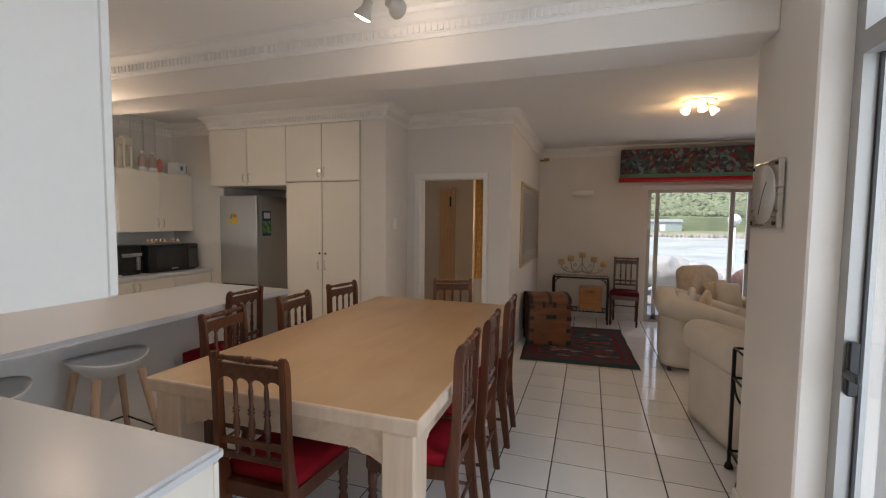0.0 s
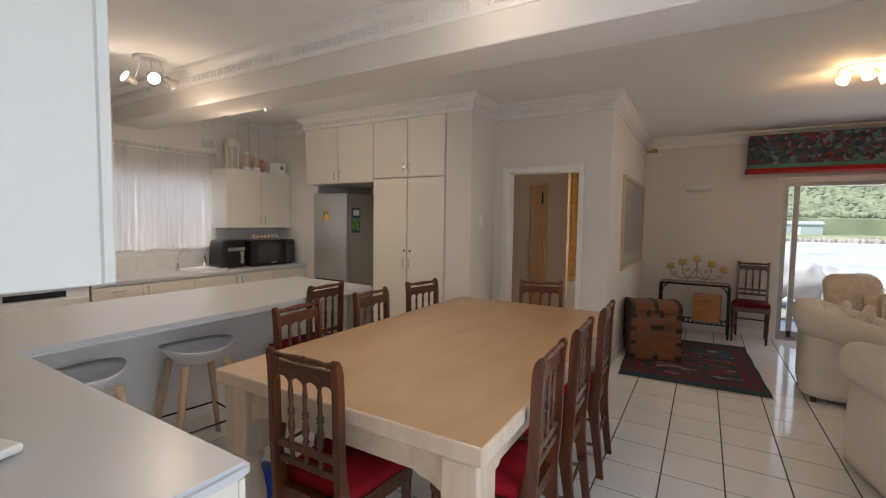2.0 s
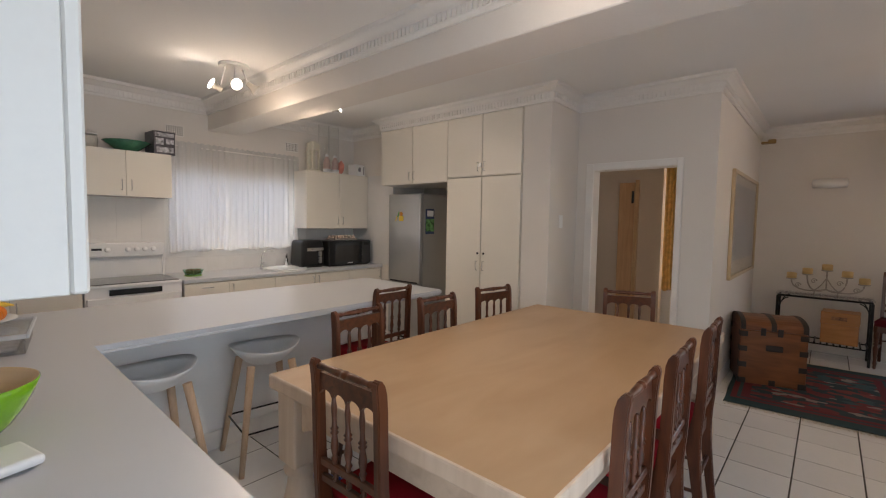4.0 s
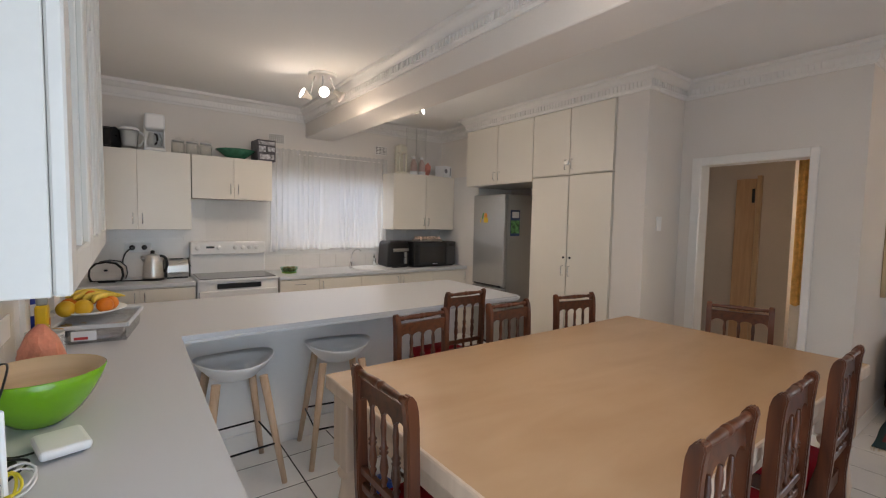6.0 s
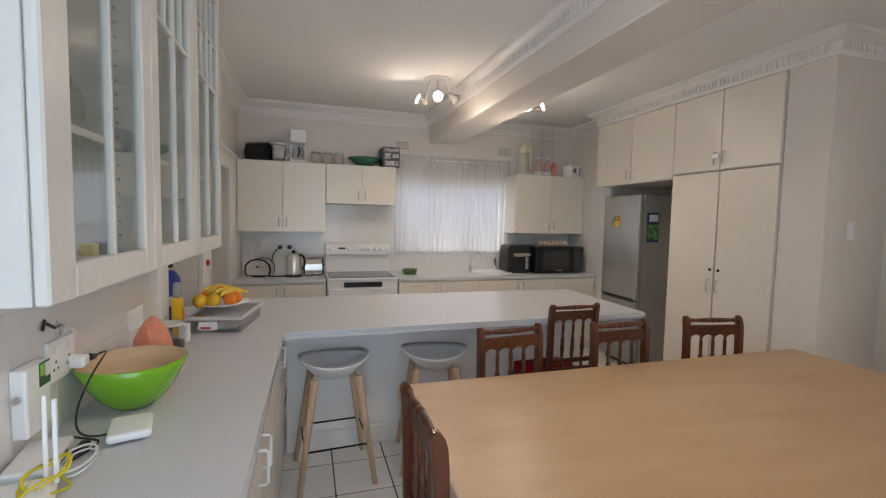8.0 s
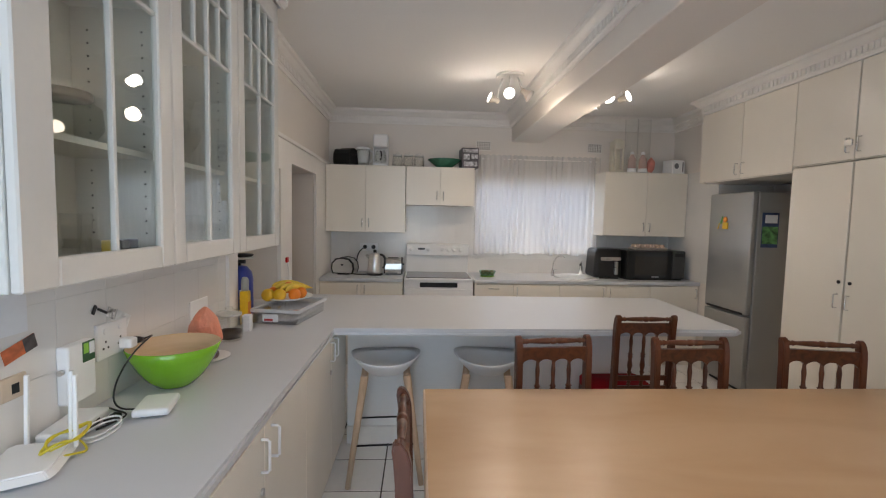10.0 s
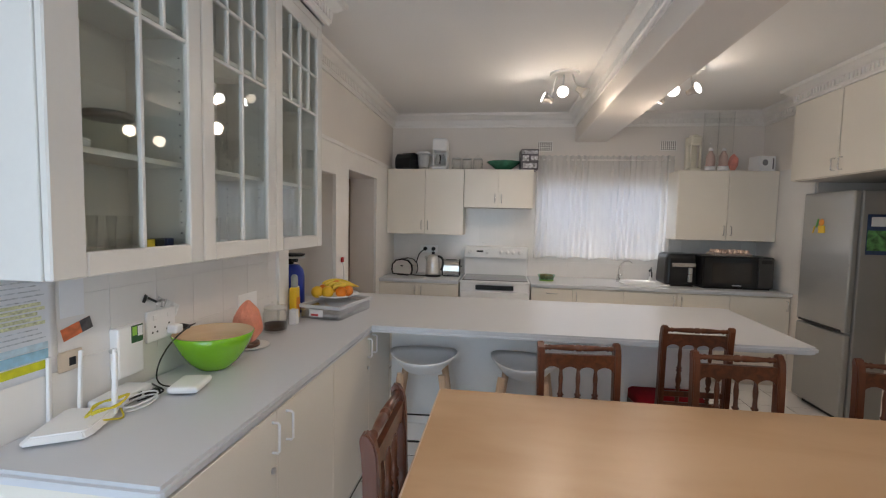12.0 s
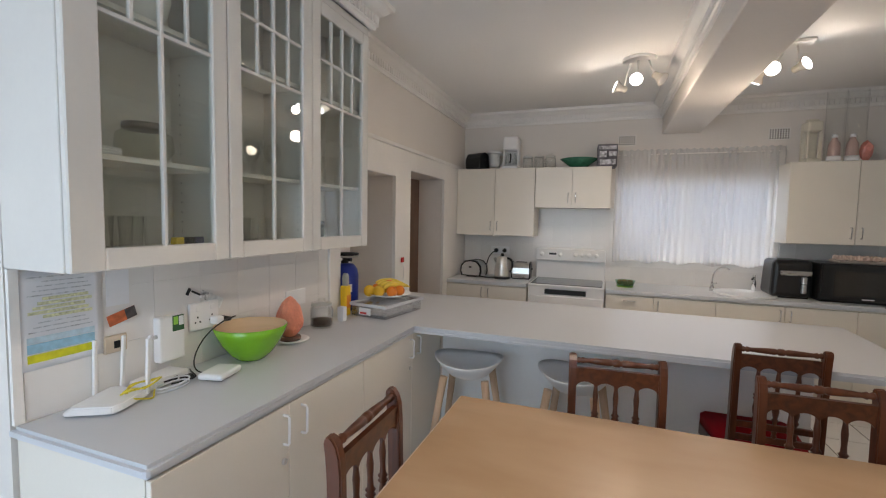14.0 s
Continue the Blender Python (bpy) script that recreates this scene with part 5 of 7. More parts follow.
part("clip", B(0.0, 0, -0.004, 0.045, 0.004, 0.004, bevel=0.001), M_BLACKPL, tg2)
part("strap", B(0.050, 0, -0.022, 0.064, 0.003, 0.008, bevel=0.001), M_BLACKPL, tg2)


def fruit_wood(name):
    return wood(name, (0.60, 0.43, 0.25), (0.76, 0.58, 0.37), 0.5, 1.2, (1, 1, 24), 0.0, 0.0)


gbw = thing("bamboo_bowl", "lime green lacquered bamboo bowl, empty", "bowl", pose(-1.425, 0.998, C))
part("outside", lathe(bmesh.new(), [(0.0, 0.0), (0.052, 0.0), (0.062, 0.005), (0.093, 0.035), (0.118, 0.072), (0.136, 0.108), (0.149, 0.145), (0.146, 0.147)], 48, close=False), mat("lime_lacquer", (0.19, 0.45, 0.010), 0.22, var=0.06, coat=0.4), gbw)
part("inside", lathe(bmesh.new(), [(0.146, 0.1472), (0.142, 0.145), (0.130, 0.108), (0.112, 0.074), (0.087, 0.038), (0.05, 0.014), (0.0, 0.012)], 48, close=False), fruit_wood("coiled_bamboo"), gbw, "pale coiled bamboo inside")
sp = solid("saucer", lathe(bmesh.new(), [(0.0, 0), (0.045, 0.0), (0.085, 0.012), (0.083, 0.015), (0.045, 0.005), (0.0, 0.005)], 32, close=False), M_WHITEPL, "white saucer under the salt lamp", "saucer", pose(-1.70, 0.985, C))
bm = bmesh.new()
bmesh.ops.create_icosphere(bm, subdivisions=3, radius=1.0)
for v in bm.verts:
    p = v.co.copy()
    r = 1 + 0.16 * noise.noise(p * 2.1) + 0.05 * noise.noise(p * 6)
    z = (p.z + 1) / 2
    k = (1.0 - 0.40 * z ** 1.8)
    v.co = Vector((p.x * r * 0.075 * k, p.y * r * 0.068 * k, max(0.0, 0.205 * z * (1 + 0.03 * noise.noise(p * 4)))))
sl = thing("salt_lamp", "rough pink rock salt lamp, unlit", "lamp", pose(-1.71, 0.968, C + 0.016))
m_salt = mat("pink_rock_salt", (0.72, 0.27, 0.17), 0.55, var=0.14, scale=14, fine=90, bump=0.4)
m_salt.node_tree.nodes["Principled BSDF"].inputs["Subsurface Weight"].default_value = 0.25
m_salt.node_tree.nodes["Principled BSDF"].inputs["Subsurface Radius"].default_value = (0.03, 0.012, 0.008)
part("crystal", bm, m_salt, sl)
part("base", lathe(bmesh.new(), [(0.05, -0.010), (0.052, 0.0), (0.05, 0.008)], 24), wood("lamp_base_wood", (0.08, 0.035, 0.02), (0.16, 0.08, 0.04)), sl)
storage_jar(-2.0, 0.945, C, 0.062, 0.125, "clear clip-top jar part filled with dark coffee", fill=mat("ground_coffee", (0.05, 0.03, 0.018), 0.9, var=0.4, scale=80, bump=0.5), fh=0.35)
bs = thing("cleaner_bottle", "yellow cleaner bottle with a grey cap", "bottle", pose(-2.30, 0.905, C))
part("body", B(-0.03, -0.022, 0, 0.03, 0.022, 0.19, bevel=0.01, seg=2), mat("yellow_bottle", (0.80, 0.50, 0.01), 0.35), bs)
part("label", B(-0.025, 0.0225, 0.05, 0.02, 0.0235, 0.13), mat("orange_label", (0.7, 0.25, 0.02), 0.5), bs)
part("cap", lathe(bmesh.new(), [(0.018, 0.19), (0.02, 0.2), (0.02, 0.25), (0.012, 0.265)], 16), mat("grey_cap", (0.35, 0.36, 0.34), 0.4), bs)
tin = solid("tea_carton", B(-2.19, 0.945, C, -2.15, 0.985, C + 0.085, bevel=0.002), M_PAPER, "small white printed carton beside a jar", "box")
cylm = mat("blue_enamel", (0.015, 0.035, 0.30), 0.3, var=0.06)
gc = thing("gas_cylinder", "blue gas cylinder with a black cooker top", "gas cylinder", pose(-2.46, 0.795, C - 0.001))
part("body", lathe(bmesh.new(), [(0.075, 0.0), (0.085, 0.012), (0.09, 0.04), (0.09, 0.235), (0.082, 0.275), (0.058, 0.305), (0.025, 0.312)], 36), cylm, gc)
part("valve", lathe(bmesh.new(), [(0.025, 0.312), (0.025, 0.325), (0.014, 0.33), (0.014, 0.36)], 16), M_BLACKMT, gc)
part("tap", rod(bmesh.new(), (0, 0.012, 0.335), (0, 0.05, 0.335), 0.010, 0.012), M_BLACKPL, gc)
part("burner", lathe(bmesh.new(), [(0.02, 0.355), (0.03, 0.362), (0.09, 0.366), (0.095, 0.376), (0.02, 0.380)], 28), M_BLACKMT, gc)
part("collar", lathe(bmesh.new(), [(0.088, 0.352), (0.092, 0.352), (0.092, 0.362), (0.088, 0.362)], 28), M_STEEL, gc)
part("label", B(-0.028, 0.088, 0.13, 0.022, 0.0915, 0.18), M_PAPER, gc, m=pose(0, 0, 0, 0, 0, -45))
structure("recess_floor", B(-3.055, 0.46, 0.86, -2.30, 0.846, 0.9015, bevel=0.002), M_TOP, "white worktop running into the recess", "worktop")
tub = thing("storage_tub", "clear plastic storage tub with a grey lid", "tub", pose(-2.50, 1.095, C, 0, 0, -9))
m_tub = glass("cloudy_plastic", (0.96, 0.965, 0.975), 0.12, 2.0, 0.6, 0.14)
bm = bmesh.new()
box(bm, -0.20, -0.13, 0.002, 0.20, 0.13, 0.006)
for x0, y0, x1, y1 in ((-0.20, -0.13, 0.20, -0.126), (-0.20, 0.126, 0.20, 0.13), (-0.20, -0.126, -0.196, 0.126), (0.196, -0.126, 0.20, 0.126)):
    box(bm, x0, y0, 0.006, x1, y1, 0.075)
part("tub", bm, m_tub, tub)
part("lid", B(-0.212, -0.142, 0.0755, 0.212, 0.142, 0.079, bevel=0.001), m_tub, tub, "clear plastic lid")
bm = bmesh.new()
for x0, y0, x1, y1 in ((-0.214, -0.144, 0.214, -0.134), (-0.214, 0.134, 0.214, 0.144), (-0.214, -0.134, -0.204, 0.134), (0.204, -0.134, 0.214, 0.134)):
    box(bm, x0, y0, 0.068, x1, y1, 0.086, bevel=0.002)
part("lid_rim", bm, mat("translucent_grey_rim", (0.60, 0.61, 0.63), 0.3, var=0.05), tub, "pale grey lid rim")
part("label", B(0.2005, -0.07, 0.015, 0.202, 0.02, 0.058), M_PAPER, tub)
part("label_print", B(0.2022, -0.06, 0.02, 0.2028, -0.01, 0.032), mat("red_label_ink", (0.5, 0.05, 0.05), 0.6), tub)
part("contents", B(-0.17, -0.10, 0.007, 0.16, 0.10, 0.026, bevel=0.006), mat("tub_contents", (0.58, 0.57, 0.56), 0.6, var=0.3, scale=20), tub)
fp = solid("fruit_plate", lathe(bmesh.new(), [(0.0, 0), (0.07, 0.0), (0.15, 0.022), (0.148, 0.026), (0.07, 0.006), (0.0, 0.006)], 36, close=False), M_WHITEPL, "white plate holding fruit", "plate", pose(-2.60, 1.05, C + 0.0865))
M_ORANGE = mat("orange_peel", (0.80, 0.22, 0.01), 0.45, var=0.06, fine=160, bump=0.2, per_object=0.12)
M_LEMON = mat("yellow_peel", (0.78, 0.46, 0.02), 0.45, var=0.06, fine=140, bump=0.2)
M_BANANA = mat("banana_skin", (0.78, 0.56, 0.07), 0.5, var=0.12, scale=30)
PZ = C + 0.0865 + 0.012
for x, y, r, mt, lb in ((-2.53, 1.11, 0.036, M_ORANGE, "orange"), (-2.60, 1.13, 0.035, M_ORANGE, "orange"), (-2.50, 1.03, 0.038, M_LEMON, "orange"), (-2.58, 0.97, 0.037, M_ORANGE, "orange"), (-2.67, 0.99, 0.036, M_LEMON, "orange"), (-2.49, 0.965, 0.038, M_LEMON, "orange"), (-2.61, 1.05, 0.036, M_ORANGE, "orange")):
    bm = bmesh.new()
    bmesh.ops.create_uvsphere(bm, u_segments=18, v_segments=12, radius=r)
    for fc in bm.faces:
        fc.smooth = True
    solid("orange", bm, mt, "ripe citrus fruit on the plate", "fruit", pose(x, y, PZ + r * 0.9 + (0.03 if (x, y) == (-2.61, 1.05) else 0)), group="citrus fruit")


def banana(m):
    bm = bmesh.new()
    pts = bez((-0.09, 0, 0.0), (-0.05, 0.05, 0.012), (0.05, 0.05, 0.012), (0.10, -0.005, 0.0), 12)
    rings = []
    for i, p in enumerate(pts):
        u = i / 12
        r = 0.004 + 0.014 * math.sin(math.pi * min(1, u * 1.05 + 0.02)) ** 0.5 if 0 < u < 1 else 0.004
        rings.append([bm.verts.new((p[0], p[1] + r * math.cos(k * math.pi / 3), p[2] + r * math.sin(k * math.pi / 3))) for k in range(6)])
    for a, b in zip(rings, rings[1:]):
        for k in range(6):
            bm.faces.new((a[k], a[(k + 1) % 6], b[(k + 1) % 6], b[k])).smooth = True
    bm.faces.new(rings[0])
    bm.faces.new(rings[-1])
    return solid("banana", bm, M_BANANA, "ripe yellow banana on the fruit", "fruit", m, group="bananas")


for k in range(4):
    banana(pose(-2.60 + 0.012 * k, 1.085 + 0.026 * k - 0.04, PZ + 0.075 - 0.006 * k, 6, 0, 100 + 14 * k))
wc = thing("power_cable", "white cable with a red switch on the pier", "cable", pose(0, 0, 0))
part("switch", B(-3.19, 0.869, 1.16, -3.15, 0.885, 1.20, bevel=0.004), mat("red_plastic", (0.5, 0.01, 0.01), 0.35), wc)
part("cord", tube(bmesh.new(), bez((-3.17, 0.88, 1.16), (-3.20, 0.90, 1.0), (-3.05, 0.92, 0.915), (-2.80, 0.93, 0.906), 12), 0.004, 6), M_WHITEPL, wc)
dd = structure("door_1", B(-4.138, 0.555, 0, -3.332, 0.595, 1.905, bevel=0.003), wood("dim_brown_door", (0.10, 0.05, 0.028), (0.17, 0.09, 0.05), 0.4), "dark brown inner door in a doorway", "door")

# ---- in the glass cabinet ----


def tumbler(x, y, z, r, h, stem=False):
    if stem:
        prof = [(0.0, 0.001), (r * 0.8, 0.001), (0.004, 0.008), (0.004, h * 0.4), (r * 0.6, h * 0.5), (r, h * 0.75), (r * 0.85, h), (r * 0.83, h)]
    else:
        prof = [(0.0, 0.001), (r * 0.85, 0.001), (r, h), (r * 0.97, h)]
    return lathe(bmesh.new(), prof, 14, close=False)


for shelf, items in ((1.4055, ((-0.85, 0.98), (-0.93, 0.95), (-0.90, 1.04), (-1.02, 0.98), (-1.28, 0.98), (-1.36, 1.02), (-1.46, 0.97), (-1.54, 1.02), (-1.76, 1.0), (-1.85, 0.95), (-2.02, 1.0))), (1.6815, ((-1.36, 0.98), (-1.42, 1.03), (-1.48, 0.96), (-1.54, 1.01), (-1.60, 0.97), (-1.76, 0.98), (-1.92, 0.98), (-2.0, 1.02)))):
    st_ = shelf > 1.6
    for x, y in items:
        solid("drinking_glass", tumbler(0, 0, 0, 0.034, 0.15 if st_ else 0.10, st_), M_WARE, "clear wine glass on a cabinet shelf" if st_ else "clear tumbler on a cabinet shelf", "glass", pose(x, y, shelf), group="cabinet glassware")
solid("glass_pot", lathe(bmesh.new(), [(0.0, 0.001), (0.06, 0.001), (0.085, 0.04), (0.08, 0.09), (0.06, 0.105), (0.058, 0.105)], 28, close=False), glass("cloudy_glass", (0.93, 0.95, 0.90), 0.05, 2.4, 0.6, 0.06), "squat cloudy glass pot with a dark rim", "pot", pose(-1.0, 0.97, 1.6815))
solid("pot_lid", lathe(bmesh.new(), [(0.06, 0.0), (0.064, 0.006), (0.062, 0.02), (0.0, 0.024)], 24), mat("dull_pewter", (0.22, 0.20, 0.18), 0.4, 0.6), "dull metal lid on a glass pot", "lid", pose(-1.0, 0.97, 1.787))
for k in range(3):
    solid("plate", lathe(bmesh.new(), [(0.0, 0), (0.05, 0), (0.085, 0.008), (0.083, 0.011), (0.0, 0.004)], 28, close=False), M_WHITEPL, "white side plate in a small stack", "plate", pose(-0.83, 0.965, 1.6815 + k * 0.008), group="stacked plates")
solid("brown_cup", lathe(bmesh.new(), [(0.0, 0), (0.03, 0), (0.034, 0.055), (0.031, 0.055), (0.028, 0.006), (0, 0.006)], 20, close=False), mat("terracotta_glaze", (0.22, 0.09, 0.06), 0.4), "small brown cup standing on plates", "cup", pose(-0.83, 0.965, 1.710))
solid("brown_goblet", lathe(bmesh.new(), [(0.03, 0), (0.006, 0.02), (0.006, 0.06), (0.03, 0.1), (0.05, 0.17), (0.047, 0.17), (0.0, 0.09)], 20, close=False), mat("bronze_glaze", (0.10, 0.055, 0.03), 0.35), "brown ceramic goblet on a shelf", "goblet", pose(-1.27, 0.99, 1.6815))
solid("white_bowl", lathe(bmesh.new(), [(0.0, 0), (0.04, 0), (0.07, 0.06), (0.067, 0.06), (0.0, 0.006)], 24, close=False), M_WHITEPL, "small white bowl in the cabinet", "bowl", pose(-1.80, 0.98, 1.6815))
solid("white_globe", lathe(bmesh.new(), [(0.05, 0), (0.1, 0.04), (0.115, 0.10), (0.1, 0.16), (0.05, 0.2), (0.0, 0.205)], 28), M_WHITEPL, "white rounded casserole on the top shelf", "casserole", pose(-0.97, 0.96, 2.1065))
solid("dark_jar", lathe(bmesh.new(), [(0.04, 0), (0.045, 0.01), (0.045, 0.06), (0.048, 0.062), (0.048, 0.085), (0.0, 0.087)], 20), mat("dark_jar_glass", (0.12, 0.12, 0.11), 0.2), "grey lidded jar in the cabinet", "jar", pose(-1.92, 0.96, 1.4055))
for x, col in ((-1.06, (0.65, 0.5, 0.04)), (-1.10, (0.03, 0.03, 0.03)), (-1.14, (0.04, 0.05, 0.12))):
    solid("spice_tin", B(x - 0.015, 1.02, 1.4055, x + 0.015, 1.05, 1.435, bevel=0.002), mat("tin_paint", col, 0.4), "tiny coloured tin on the bottom shelf", "tin")

# ---- living room ----
FABRIC = bpy.data.materials.new("floral_pelmet_fabric")
FABRIC.use_nodes = True
n, l = FABRIC.node_tree.nodes, FABRIC.node_tree.links
tc = n.new("ShaderNodeTexCoord")
no = n.new("ShaderNodeTexNoise")
no.inputs["Scale"].default_value = 8
no.inputs["Detail"].default_value = 3
ad = n.new("ShaderNodeVectorMath")
ad.operation = "MULTIPLY_ADD"
ad.inputs[1].default_value = (0.12, 0.12, 0.12)
vo = n.new("ShaderNodeTexVoronoi")
vo.inputs["Scale"].default_value = 21
l.new(tc.outputs["Object"], no.inputs["Vector"])
l.new(no.outputs["Color"], ad.inputs[0])
l.new(tc.outputs["Object"], ad.inputs[2])
l.new(ad.outputs["Vector"], vo.inputs["Vector"])
sx = n.new("ShaderNodeSeparateColor")
l.new(vo.outputs["Color"], sx.inputs["Color"])
cr = n.new("ShaderNodeValToRGB")
cr.color_ramp.interpolation = "LINEAR"
for k, (p, c) in enumerate(((0.0, (0.025, 0.035, 0.045)), (0.34, (0.055, 0.065, 0.085)), (0.5, (0.30, 0.012, 0.016)), (0.64, (0.03, 0.09, 0.06)), (0.76, (0.09, 0.10, 0.13)), (0.86, (0.08, 0.20, 0.15)), (0.94, (0.20, 0.22, 0.24)))):
    e = cr.color_ramp.elements[k] if k < 2 else cr.color_ramp.elements.new(p)
    e.position = p
    e.color = (*c, 1)
n2 = n.new("ShaderNodeTexNoise")
n2.inputs["Scale"].default_value = 45
n2.inputs["Detail"].default_value = 4
l.new(tc.outputs["Object"], n2.inputs["Vector"])
f1 = n.new("ShaderNodeMath")
f1.operation = "MULTIPLY_ADD"
f1.inputs[1].default_value = 0.55
l.new(n2.outputs["Fac"], f1.inputs[0])
l.new(sx.outputs["Red"], f1.inputs[2])
f2 = n.new("ShaderNodeMath")
f2.operation = "SUBTRACT"
f2.inputs[1].default_value = 0.27
l.new(f1.outputs[0], f2.inputs[0])
l.new(f2.outputs[0], cr.inputs["Fac"])
l.new(cr.outputs["Color"], n["Principled BSDF"].inputs["Base Color"])
n["Principled BSDF"].inputs["Roughness"].default_value = 0.85
pe = thing("pelmet", "dark floral fabric pelmet with green and red bands", "pelmet", pose(0, 0, 0))
part("panel", B(0.67, 7.62, 2.245, 4.6, 7.85, 2.61, bevel=0.006), FABRIC, pe, "dark flowered fabric panel")
part("green_band", B(0.665, 7.615, 2.195, 4.6, 7.85, 2.2445, bevel=0.005), mat("sea_green_cloth", (0.10, 0.24, 0.17), 0.85, fine=150, bump=0.2), pe)
part("red_band", B(0.655, 7.605, 2.145, 4.6, 7.85, 2.1945, bevel=0.005), mat("scarlet_cloth", (0.42, 0.012, 0.015), 0.85, fine=150, bump=0.2), pe)
# sliding doors
sd = structure("door_2", wall_x(1.08, 4.3, 7.86, 7.98, 0.0, 2.03, [(1.13, 4.25, 0.04, 1.98)]), M_ALU, "aluminium framed glass sliding doors", "sliding door")
for x in (1.19, 2.18, 2.40, 3.5):
    part("stile", B(x, 7.89, 0.04, x + 0.06, 7.94, 1.98, bevel=0.003), M_ALU, sd)
part("rail", B(1.13, 7.89, 0.04, 4.25, 7.93, 0.11, bevel=0.003), M_ALU, sd)
part("pane", B(1.13, 7.91, 0.11, 4.25, 7.914, 1.98), M_GLASS, sd).visible_shadow = False
part("latch", B(2.395, 7.875, 0.95, 2.425, 7.895, 1.15, bevel=0.003), M_BLACKPL, sd)
structure("trim_curtain_rail", B(1.0, 7.82, 2.06, 4.5, 7.85, 2.10, bevel=0.003), M_TRIM, "white curtain rail box over the doors", "trim")


def armchair(name, m, fabric, label, w, d, back_h, arm_h, roll, dome=0.0):
    """Faces +x; its back stands at x = 0; a thick rolled top runs round the back and along both arms."""
    a = thing(name, label, "armchair", m)
    hy, rc_ = w / 2 - roll, 0.10
    line = [(d - d * 0.1 * k, -hy) for k in range(9)]
    line = [p for p in line if p[0] > roll + rc_]
    line += [(roll + rc_ - rc_ * math.sin(q * math.pi / 12), -hy + rc_ - rc_ * math.cos(q * math.pi / 12)) for q in range(7)]
    line = line + [(x, -y) for x, y in reversed(line)]

    def top(x):
        t = max(0.0, min(1.0, (x - roll) / (d - roll)))
        return arm_h + (back_h - arm_h) * (1 - t * t * (3 - 2 * t) * 0.45 - 0.55 * t)

    def around(section):
        bm = bmesh.new()
        rings = []
        for i, p in enumerate(line):
            q0, q1 = line[max(0, i - 1)], line[min(len(line) - 1, i + 1)]
            t = Vector((q1[0] - q0[0], q1[1] - q0[1], 0)).normalized()
            nrm = Vector((t.y, -t.x, 0))
            rings.append([bm.verts.new(Vector((p[0], p[1], 0)) - nrm * u + Vector((0, 0, z))) for u, z in section(p[0], i)])
        for p, q in zip(rings, rings[1:]):
            for k in range(len(p)):
                bm.faces.new((p[k], p[(k + 1) % len(p)], q[(k + 1) % len(p)], q[k])).smooth = True
        bm.faces.new(rings[0])
        bm.faces.new(list(reversed(rings[-1])))
        bmesh.ops.recalc_face_normals(bm, faces=bm.faces)
        return bm

    def roll_section(x, i):
        k = 0.86 if i in (0, len(line) - 1) else 1.0
        c = top(x) - roll * 1.1
        return [(roll * 1.05 * k * math.copysign(abs(math.cos(g)) ** 0.8, math.cos(g)), c + roll * 1.1 * k * math.copysign(abs(math.sin(g)) ** 0.8, math.sin(g))) for g in (2 * math.pi * q / 18 for q in range(18))]

    part("rolled_top", around(roll_section), fabric, a)
    part("body", around(lambda x, i: [(-roll * 0.8, 0.05), (roll * 0.52, 0.05), (roll * 0.55, 0.10), (roll * 0.55, top(x) - roll), (-roll * 0.8, top(x) - roll)]), fabric, a)
    part("seat_base", B(2 * roll - 0.03, -w / 2 + 2 * roll - 0.03, 0.06, d - 0.03, w / 2 - 2 * roll + 0.03, 0.36, bevel=0.02, seg=2), fabric, a)
    part("seat_cushion", B(2 * roll, -w / 2 + 2 * roll, 0.365, d + 0.02, w / 2 - 2 * roll, 0.50, bevel=0.045, seg=3), fabric, a)
    if dome:
        hw = w / 2 - 1.3 * roll
        bm = B(0.0, -hw, 0.36, 0.25, hw, dome, bevel=0.115, seg=5)
        for v in bm.verts:
            v.co.x += 0.12 - 0.16 * (v.co.z - 0.36)
            v.co.z -= 0.10 * (v.co.y / hw) ** 2 * max(0.0, v.co.z - 0.6)
        for fc in bm.faces:
            fc.smooth = True
        part("backrest", bm, fabric, a)
    else:
        part("back_cushion", B(2 * roll - 0.02, -w / 2 + 2 * roll, 0.42, 2 * roll + 0.14, w / 2 - 2 * roll, back_h - 0.05, bevel=0.055, seg=3), fabric, a)
    for sx_ in (0.14, d - 0.08):
        for sy in (-1, 1):
            part("foot", B(sx_ - 0.02, sy * (w / 2 - 0.10) - 0.02, 0, sx_ + 0.02, sy * (w / 2 - 0.10) + 0.02, 0.055), M_BLACKPL, a)
    return a


armchair("armchair", pose(1.03, 3.98, 0, 0, 0, 12), M_CREAM, "cream upholstered tub armchair with rolled arms", 0.92, 0.90, 0.78, 0.58, 0.11)
armchair("armchair", pose(0.97, 5.86, 0, 0, 0, -5), M_CREAM, "cream upholstered armchair with cushions", 0.95, 0.95, 0.79, 0.58, 0.11)
M_QUILT = mat("quilted_beige_fabric", (0.66, 0.56, 0.44), 0.9, var=0.12, scale=18, fine=60, bump=0.4, spec=0.15)
armchair("recliner", pose(1.48, 7.02, 0, 0, 0, -48), M_QUILT, "quilted beige recliner chair by the window", 0.85, 0.95, 0.64, 0.60, 0.09, dome=1.0)


